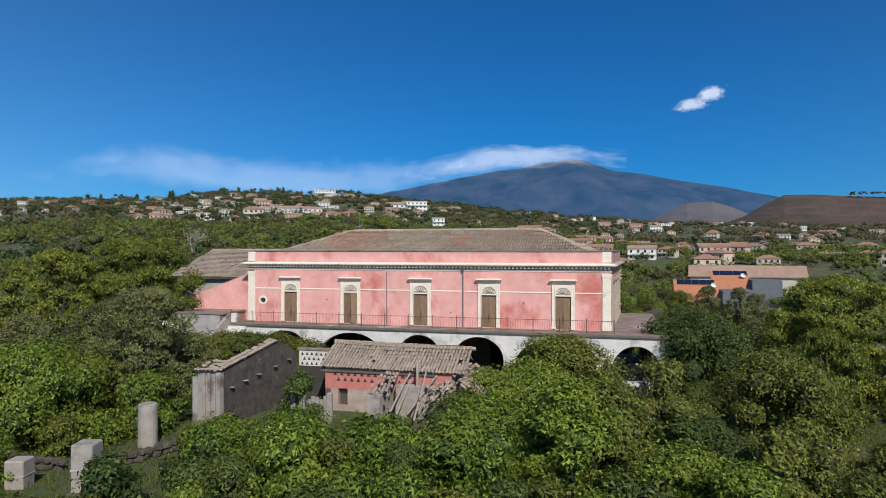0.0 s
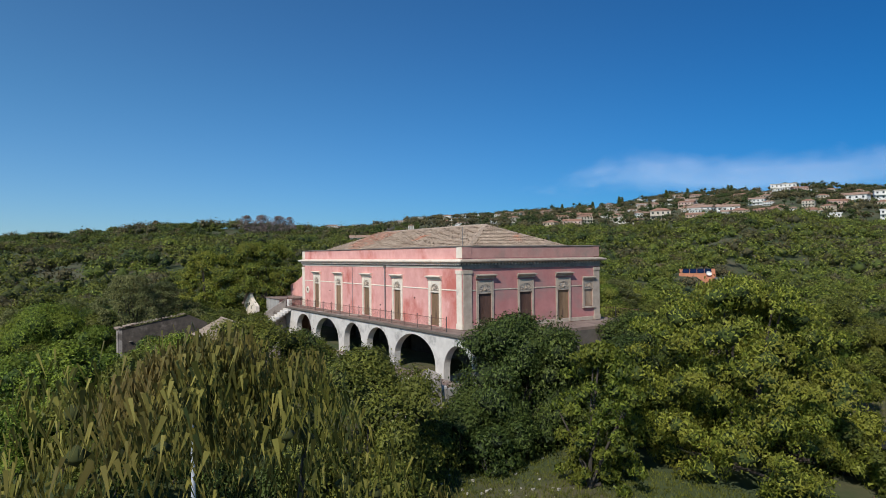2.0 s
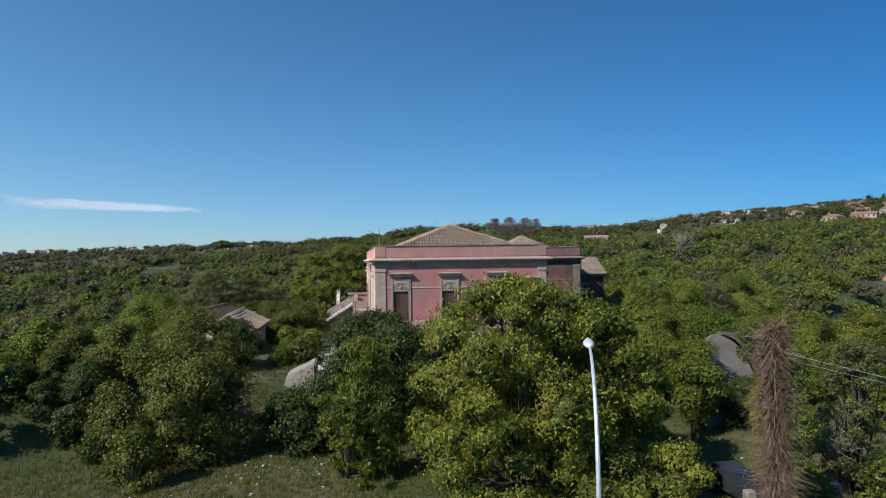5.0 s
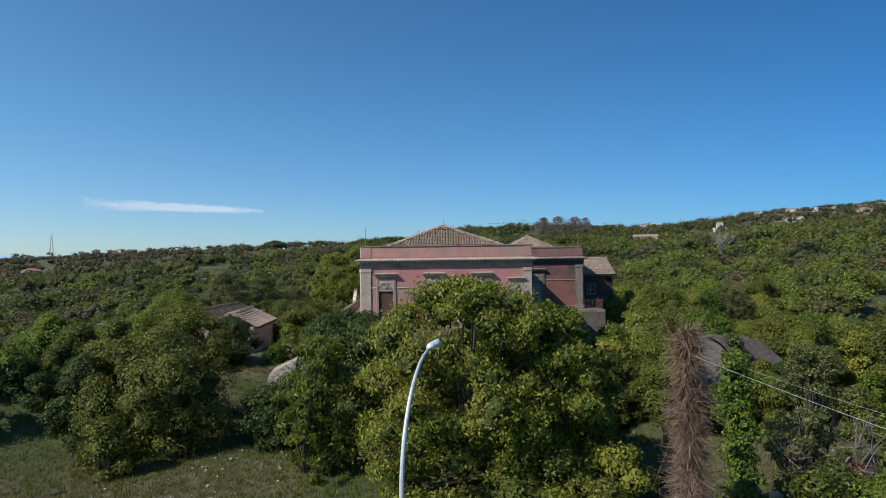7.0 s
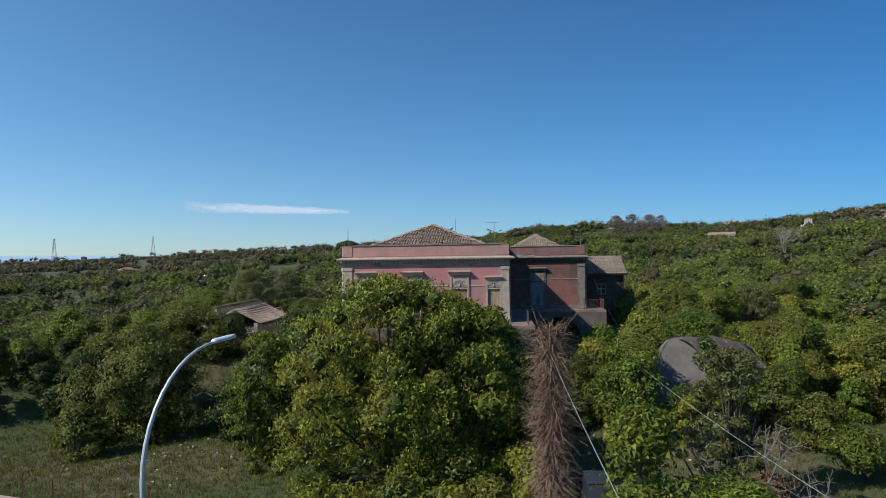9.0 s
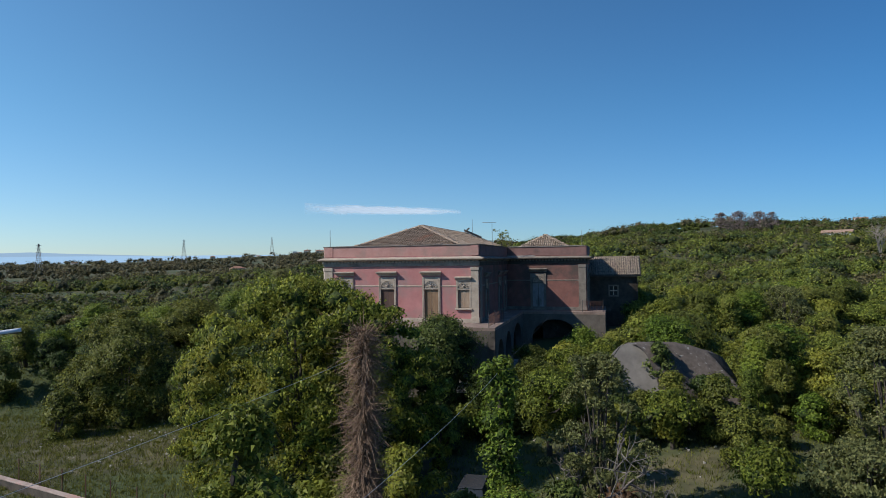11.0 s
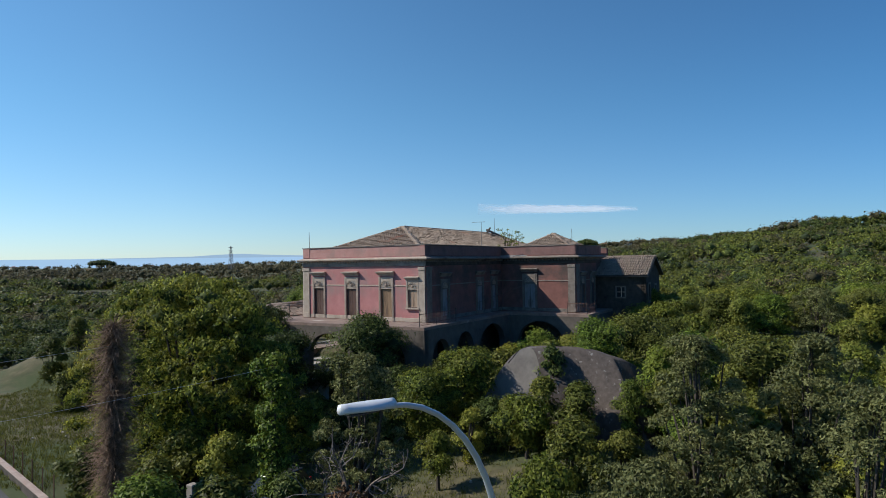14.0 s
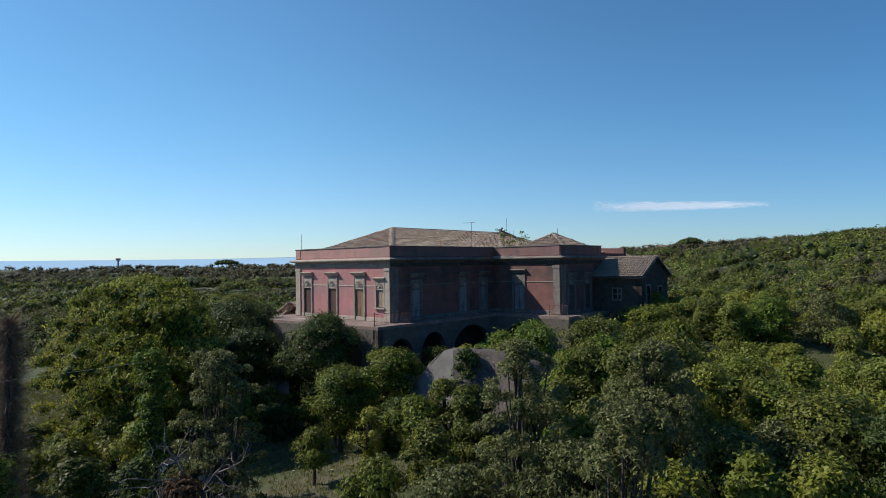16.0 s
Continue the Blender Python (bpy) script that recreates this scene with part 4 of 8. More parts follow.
for i, (x, y) in enumerate(((-19.5, 13.2), (-17.6, 13.5), (-22.0, 12.9))):
    bm = bmesh.new()
    for k in range(5):
        tip = Vector((x + rng.normal(0, 0.5), y + rng.normal(0, 0.5), 12.2 + rng.uniform(0, 1.3)))
        tube(bm, [(x, y, 10.4), tuple(Vector((x, y, 10.4)).lerp(tip, 0.5) + Vector((0, 0, 0.2))), tuple(tip)], [0.03, 0.02, 0.01], 4)
    weed = thing("roof_weed", "spindly weed growing out of the roof gutter", "plant", HOUSE_M, "weeds on the roof")
    part("stem", bm, BARK, weed)
    c = np.stack([x + rng.normal(0, 0.45, 14), y + rng.normal(0, 0.45, 14), rng.uniform(11.4, 13.3, 14)], 1)
    rr = np.full(14, 0.22)
    obj("leaves", foliage_mesh("leaves", leaf_cloud(rng, c, rr, 16, 0.16, loose=0.8), core_blobs(rng, c, rr, 0.1), LEAF_SCRUB), weed)


# ---- low rear range ----
rear = thing("rear_range", "low dark rendered rear range with grey tiled gable roof", "outbuilding", HOUSE_M)
ZR, ZE = 10.05, 8.2
for name, p0, p1, hol in (("wall", (-19.95, 22.85), (-19.95, 28.0), [(2.2, 3.0, 5.9, 6.9)]), ("wall", (-26.5, 28.0), (-26.5, 20.6), [])):
    m, ln = seg(p0, p1)
    place(part(name, wall_bm(ln, GRADE, ZE, 0.5, hol), DARK_STONE, rear), m)
bm = wall_bm(6.55, GRADE, ZE, 0.5, [(1.2, 2.0, 5.4, 7.2), (4.1, 4.9, 5.6, 7.0)])
a = [bm.verts.new(p) for p in ((0, 0, ZE), (6.55, 0, ZE), (3.27, 0, ZR - 0.1), (0, 0.5, ZE), (6.55, 0.5, ZE), (3.27, 0.5, ZR - 0.1))]
for f in ((0, 1, 2), (3, 5, 4), (0, 2, 5, 3), (1, 4, 5, 2)):
    bm.faces.new([a[i] for i in f])
m, ln = seg((-19.95, 28.0), (-26.5, 28.0))
place(part("gable_wall", bm, DARK_STONE, rear), m)
for mm, s, z0, z1, w in ((seg((-19.95, 22.85), (-19.95, 28.0))[0], 2.6, 5.9, 6.9, 0.8), (m, 1.6, 5.4, 7.2, 0.8), (m, 4.5, 5.6, 7.0, 0.8)):
    bm = bmesh.new()
    for x0, x1, zz0, zz1 in ((s - w / 2 - 0.15, s - w / 2, z0 - 0.15, z1 + 0.15), (s + w / 2, s + w / 2 + 0.15, z0 - 0.15, z1 + 0.15), (s - w / 2, s + w / 2, z1, z1 + 0.15), (s - w / 2, s + w / 2, z0 - 0.15, z0)):
        box(bm, x0, -0.06, zz0, x1, 0.05, zz1)
    win = place(part("window", bm, TRIM_DARK, rear, "small window in a pale stone frame"), mm)
    bm = bmesh.new()
    box(bm, s - w / 2, 0.2, z0, s + w / 2, 0.22, z1)
    part("pane", bm, GLASS, win)
    bm = bmesh.new()
    box(bm, s - 0.03, 0.16, z0, s + 0.03, 0.2, z1)
    box(bm, s - w / 2, 0.16, (z0 + z1) / 2 - 0.03, s + w / 2, 0.2, (z0 + z1) / 2 + 0.03)
    part("glazing_bar", bm, WHITE, win)
part("roof_boarding", plate([(-19.5, 20.4, ZE - 0.12), (-19.5, 28.4, ZE - 0.12), (-23.2, 28.4, ZR), (-23.2, 20.4, ZR)], 0.1), DARK_WOOD, rear)
part("roof_boarding", plate([(-26.9, 28.4, ZE - 0.12), (-26.9, 20.4, ZE - 0.12), (-23.2, 20.4, ZR), (-23.2, 28.4, ZR)], 0.1), DARK_WOOD, rear)
tiles("roof_slope", ((-19.5, 20.4, ZE - 0.1), (-19.5, 28.4, ZE - 0.1), (-23.2, 28.4, ZR), (-23.2, 20.4, ZR)), TILE_GREY, rear, seed=21)
tiles("roof_slope", ((-26.9, 28.4, ZE - 0.1), (-26.9, 20.4, ZE - 0.1), (-23.2, 20.4, ZR), (-23.2, 28.4, ZR)), TILE_GREY, rear, seed=22)
ridge_caps((-23.2, 20.5, ZR), (-23.2, 28.4, ZR), TILE_GREY, rear)

# ---- west range with the half-fallen roof and the sloping shoulder wall ----
west = thing("west_range", "pink walled west range with sagging grey tile roof, partly fallen", "outbuilding", HOUSE_M)
bm = bmesh.new()
pr = [(-33.56, GRADE), (-33.56, 9.35), (-36.0, 8.5), (-38.5, 7.55), (-41.0, 6.9), (-41.0, GRADE)]
f0, f1 = [bm.verts.new((x, 1.2, z)) for x, z in pr], [bm.verts.new((x, 1.75, z)) for x, z in pr]
bm.faces.new(f0[::-1])
bm.faces.new(f1)
for i in range(len(pr)):
    j = (i + 1) % len(pr)
    bm.faces.new((f0[i], f0[j], f1[j], f1[i]))
bmesh.ops.recalc_face_normals(bm, faces=bm.faces[:])
part("shoulder_wall", bm, PINK, west, "pink plaster wall with a sloping top")
for p0, p1 in (((-46, 6.0), (-33.6, 6.0)), ((-33.6, 20.4), (-46, 20.4)), ((-46, 20.4), (-46, 6.0))):
    m, ln = seg(p0, p1)
    place(part("wall", wall_bm(ln, GRADE, 8.4, 0.5), GREY_RENDER, west), m)
W0, W1, WR1, WR0 = (-46.5, 5.5, 8.45), (-34.1, 5.5, 8.45), (-34.6, 12.6, 11.35), (-45.9, 12.6, 11.35)
part("roof_boarding", plate([W0, (-36.0, 5.5, 8.45), (-35.4, 9.0, 9.8), (-34.9, 12.6, 11.35), WR0], 0.12), DARK_WOOD, west)
part("roof_boarding", plate([(-35.0, 20.6, 8.45), (-46.5, 20.6, 8.45), WR0, (-36.0, 12.6, 11.35)], 0.12), DARK_WOOD, west)
tiles("roof_slope", (W0, W1, WR1, WR0), TILE_GREY, west, seed=31, missing=0.03, sag=0.1, label="sagging lichen-grey barrel tiles")
tiles("roof_slope", ((-34.1, 20.6, 8.45), (-46.5, 20.6, 8.45), WR0, WR1), TILE_GREY, west, seed=32, missing=0.25, sag=0.5, label="broken tiles over bare rafters")
ridge_caps(WR0, WR1, TILE_GREY, west)
bm = bmesh.new()
rng = np.random.default_rng(77)
for i in range(9):
    x = -34.6 - i * 0.55
    rod(bm, (x, 20.4, 8.6), (x + rng.normal(0, 0.3), 12.8, 11.2 + rng.normal(0, 0.25)), 0.07)
part("rafters", bm, DARK_WOOD, west, "exposed grey rafters")

# ---- terrace on its arcade ----
terrace = thing("terrace", "raised terrace on limewashed arches round the villa", "terrace", HOUSE_M)
TW, TE, TN = -34.4, 4.3, 16.4
plan = [(TW, -1.85), (TE, -1.85), (TE, TN), (-12.0, TN), (-11.7, 24.6), (-22.5, 24.6), (-22.5, 22.0), (TW, 14.0)]
part("floor_slab", slab_bm(plan, 4.42, 4.66), TERRACE, terrace, "worn brown terrace paving")
bm = moulding(TE - TW + 0.2, [(0, 4.38), (0.10, 4.38), (0.14, 4.46), (0.14, 4.60), (-0.3, 4.63), (-0.3, 4.38)])
part("coping", bm, LIME_DARK, terrace).matrix_local = Matrix.Translation((TW - 0.1, -1.86, 0))
ARCH_Z0 = 0.2
arches = [(-31.0, -26.5), (-25.35, -19.3), (-18.0, -14.1), (-13.0, -8.7), (-7.75, -1.2), (-0.05, 3.85)]
bm = arcade_bm(TE - TW, ARCH_Z0, 4.42, 0.6, [(a - TW, b - TW, (2.2 if b - a < 5 else 1.9) if i < 5 else 1.6, (4.1 if i < 5 else 3.78)) for i, (a, b) in enumerate(arches)])
part("front_arcade", bm, LIME, terrace, "limewashed arcade with grey weathering").matrix_local = Matrix.Translation((TW, -1.85, 0))
# side and rear arcades: limewash darkened in colour for shade as well as grime
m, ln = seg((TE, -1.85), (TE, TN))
place(part("side_arcade", arcade_bm(ln, -1.0, 4.42, 0.6, [(1.2, 5.0, 1.8, 3.8), (6.3, 10.6, 1.8, 3.8), (11.9, 16.4, 1.8, 3.8)]), LIME_DARK, terrace), m)
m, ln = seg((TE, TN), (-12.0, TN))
place(part("rear_arcade", arcade_bm(ln, -0.5, 4.42, 0.6, [(1.2, 4.2, 1.7, 3.5), (5.2, 8.4, 1.9, 3.7), (9.6, 15.0, 1.9, 3.9)]), LIME_DARK, terrace), m)
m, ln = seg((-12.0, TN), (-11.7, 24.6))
place(part("rear_arcade", arcade_bm(ln, -0.5, 4.42, 0.6, [(0.9, 5.6, 1.9, 3.9)]), LIME_DARK, terrace), m)
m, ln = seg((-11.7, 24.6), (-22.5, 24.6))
place(part("rear_wall", wall_bm(ln, -0.5, 4.42, 0.5, [(2.0, 3.2, 0.2, 2.4)]), LIME_DARK, terrace), m)
part("arcade_floor", slab_bm([(TW, -1.8), (TE, -1.8), (TE, TN), (-12, TN), (-12, 24), (TW, 24)], -0.5, 0.3), GREY_RENDER, terrace)


def railing(p0, p1, z, name="railing"):
    """Plain iron railing: stout posts, a top and a bottom bar and thin uprights."""
    r = thing(name, "rusty wrought-iron railing along the terrace edge", "railing", HOUSE_M, "terrace railings")
    d = Vector((*p1, 0)) - Vector((*p0, 0))
    ln = d.length
    m = seg(p0, p1)[0]
    n = max(1, round(ln / 2.15))
    for i in range(n + 1):
        bm = bmesh.new()
        s = ln * i / n
        rod(bm, (s, 0, z), (s, 0, z + 1.12), 0.028)
        bmesh.ops.create_icosphere(bm, subdivisions=1, radius=0.045, matrix=Matrix.Translation((s, 0, z + 1.14)))
        place(part("post", bm, DARK_IRON, r), m)
    bm = bmesh.new()
    rod(bm, (0, 0, z + 1.0), (ln, 0, z + 1.0), 0.018, None, 4)
    place(part("top_bar", bm, RUST, r), m)
    bm = bmesh.new()
    rod(bm, (0, 0, z + 0.1), (ln, 0, z + 0.1), 0.015, None, 4)
    place(part("bottom_bar", bm, RUST, r), m)
    bm = bmesh.new()
    k = int(ln / 0.14)
    for i in range(k):
        s = (i + 0.5) * ln / k
        rod(bm, (s, 0, z + 0.1), (s, 0, z + 1.0), 0.008, None, 3)
    place(tagged(part("bar_grid", bm, RUST, r), kind="stuff"), m)


railing((TW + 0.1, -1.7), (0.2, -1.7), 4.68)
railing((1.6, 15.9), (TE - 0.1, 15.9), 4.66)
railing((-1.2, 16.2), (1.6, 15.9), 4.66)
railing((-12.0, 22.4), (-11.9, 24.4), 4.66)
railing((-11.9, 24.4), (-14.5, 24.4), 4.66)


# ---- trees and scrub ----
def crown_clumps(rng, r, h, base, k, lump, shape="round"):
    """Centres and sizes of the clumps of a crown of radius r, from height base to h: most on the outside, some within."""
    i = np.arange(k)
    q = 1 - (i + 0.5) / k
    a = i * 2.39996 + rng.uniform(0, 6.28) + rng.normal(0, 0.35, k)
    q = np.clip(q + rng.normal(0, 0.05, k), 0.0, 1.0)
    low = max(base, 0.02 * h)
    z = low + (h - low) * q
    qq = (z - base) / (h - base)
    wid, power = {"round": (0.42, 2.3), "upright": (0.3, 1.7), "broad": (0.5, 2.7), "ragged": (0.45, 2.0)}[shape]
    side = np.where(qq > wid, (qq - wid) / (1 - wid), (wid - qq) / wid)
    prof = np.clip(1 - side ** power, 0, 1) ** 0.55
    wild = 1.5 if shape == "ragged" else 0.7 if shape == "broad" else 1.1
    lobes = 1 + wild * (0.12 * np.sin(3 * a + rng.uniform(0, 6)) + 0.09 * np.sin(5 * a + 6 * q + rng.uniform(0, 6)))
    top = rng.random(k) < 0.17  # closes the top of the crown
    z = np.where(top, h - lump * rng.uniform(0.8, 1.6, k), z)
    f = np.where(top, rng.uniform(0.1, 0.6, k), 1.0) * np.where(rng.random(k) < 0.3, rng.uniform(0.3, 0.75, k), rng.uniform(0.86, 1.06, k)) * lobes
    rad = lump * rng.uniform(0.62, 1.3, k)
    w = np.maximum(r * prof * f - rad * 0.95, 0)
    c = np.stack([np.cos(a) * w, np.sin(a) * w, np.minimum(z, h - rad * 0.92) + rng.normal(0, 0.1, k) * lump], 1)
    c[:, 2] = np.maximum(c[:, 2], rad * 0.35)
    return c, rad


SPECIES = {  # leaf material, leaf length, clumps, clump size, cover of leaves, crown base, form, droop, looseness
    "shrub": (LEAF_BRIGHT, 0.17, 44, 0.30, 1.25, -0.5, "round", 0.2, 0.6),
    "dark": (LEAF_DARK, 0.17, 48, 0.29, 1.2, -0.35, "round", 0.2, 0.6),
    "walnut": (LEAF_WALNUT, 0.21, 160, 0.17, 1.25, -0.2, "broad", 0.9, 0.65),
    "citrus": (LEAF_CITRUS, 0.17, 36, 0.30, 1.2, 0.28, "round", 0.2, 0.6),
    "olive": (LEAF_OLIVE, 0.14, 240, 0.13, 1.15, -0.35, "ragged", 0.3, 0.9),
    "yellow": (LEAF_YELLOW, 0.19, 36, 0.27, 1.1, 0.05, "upright", 0.4, 0.5),
    "maquis": (LEAF_MIX, 0.17, 44, 0.28, 1.2, -0.4, "round", 0.2, 0.6),
    "willow": (LEAF_REED, 0.34, 150, 0.17, 1.9, 0.0, "round", 2.5, 0.5),
    "mauve": (LEAF_TWIG, 1.0, 80, 0.26, 1.9, -0.5, "round", 0.0, 1.4),
    "sapling": (LEAF_YELLOW, 0.12, 130, 0.24, 0.9, 0.05, "upright", 0.5, 0.8),
    "fresh": (LEAF_SCRUB, 0.17, 44, 0.28, 1.15, -0.4, "round", 0.2, 0.6),
    "brown": (LEAF_BROWN, 0.22, 20, 0.32, 0.9, 0.05, "round", 0.3, 0.6),
}
TREE_LABEL = {
    "willow": "tall yellow-green tree with drooping narrow leaves", "mauve": "mauve leafless twiggy tree on the skyline",
    "sapling": "slender pale yellow-green young tree by the road", "fresh": "fresh green bush on the sunny slope",
    "citrus": "round-headed citrus tree on a short trunk",
    "shrub": "dense bright green shrub on rough ground", "dark": "rounded dark evergreen tree beside open ground", "walnut": "broad tree with yellowing green leaves",
    "olive": "airy grey-green tree with open crown", "yellow": "young yellow-green tree among scrub", "maquis": "rounded mid-green tree in the scrub", "brown": "withered brown bush among green scrub"}
cache = {}


def tree_proto(species, variant, r, h):
    """Trunk and crown of a tree at its true size; alike trees share them."""
    ref = max(1.0, round(r * 1.25) / 1.25)
    slim = max(0.5, round(h / r * 2) / 2)
    key = (species, variant, ref, slim)
    if key in cache:
        return cache[key]
    h, r = slim * ref, ref
    mat, size, k, lump, cover, base, form, droop, loose = SPECIES[species]
    rng = np.random.default_rng(hash_of(species) + variant * 17)
    if variant >= 10:  # growth that fills the gaps: a little coarser
        k, size, lump = int(k * 0.75), size * (1.25 if variant < 20 else 1.1), lump * 1.1
    k = int(k * min(1.3, max(0.4, (r / 4.0) ** 0.8)))
    lump *= r * min(1.35, max(0.9, (4.0 / r) ** 0.4))
    c, rad = crown_clumps(rng, r, h, h * base, k, lump, form)
    wide = 0.1 if species == "willow" else 0.12 if species == "mauve" else 0.3
    area = 2 * math.pi * r * r * 0.8 + math.pi * r * h
    per = int(1.55 * cover * area / (wide * 1.05 * size * size) / k * (0.35 if wide < 0.2 else 1.0))
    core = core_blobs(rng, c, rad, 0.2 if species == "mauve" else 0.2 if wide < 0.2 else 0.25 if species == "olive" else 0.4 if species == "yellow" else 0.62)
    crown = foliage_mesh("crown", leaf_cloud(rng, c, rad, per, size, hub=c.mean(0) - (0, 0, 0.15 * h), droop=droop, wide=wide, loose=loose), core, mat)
    bm = bmesh.new()
    tr = 0.02 * h + 0.04
    fork = h * (base + 0.22)
    lean = rng.normal(0, 0.06, 2) * h
    tube(bm, [(0, 0, -0.6), (lean[0] * 0.3, lean[1] * 0.3, fork * 0.5), (lean[0], lean[1], fork)], [tr * 1.35, tr, tr * 0.75], 7)
    for i in rng.choice(len(c), min(26 if species == "olive" else 10, len(c)), replace=False):
        mid = np.array((lean[0], lean[1], fork)) * 0.5 + c[i] * 0.5 + rng.normal(0, 0.1, 3)
        tube(bm, [(lean[0], lean[1], fork - 0.1), tuple(mid), tuple(c[i])], [tr * 0.55, tr * 0.35, tr * 0.14], 5)
    cache[key] = (bm_mesh("trunk", bm, BARK), crown, r, h)
    return cache[key]


def hash_of(s):
    return sum(ord(ch) * (i + 3) for i, ch in enumerate(s))


def tree(species, x, y, r, h, variant=0, z=None, label="", turn=None):
    trunk, crown, r0, h0 = tree_proto(species, variant, r, h)
    rng = np.random.default_rng(int(abs(x) * 131 + abs(y) * 977))
    z = land_at(x, y) if z is None else z
    name = "shrub" if species in ("shrub", "maquis", "brown", "fresh") and h < 4.5 else "tree"
    t = thing(name, label or TREE_LABEL[species], name, None, species + " growth")
    t.matrix_world = Matrix.Translation((x, y, z)) @ Matrix.Rotation(rng.uniform(0, 6.28) if turn is None else turn, 4, "Z") @ Matrix.Diagonal((r / r0, r / r0, h / h0, 1))
    obj("trunk", trunk, t)
    obj("crown", crown, t)
    return t


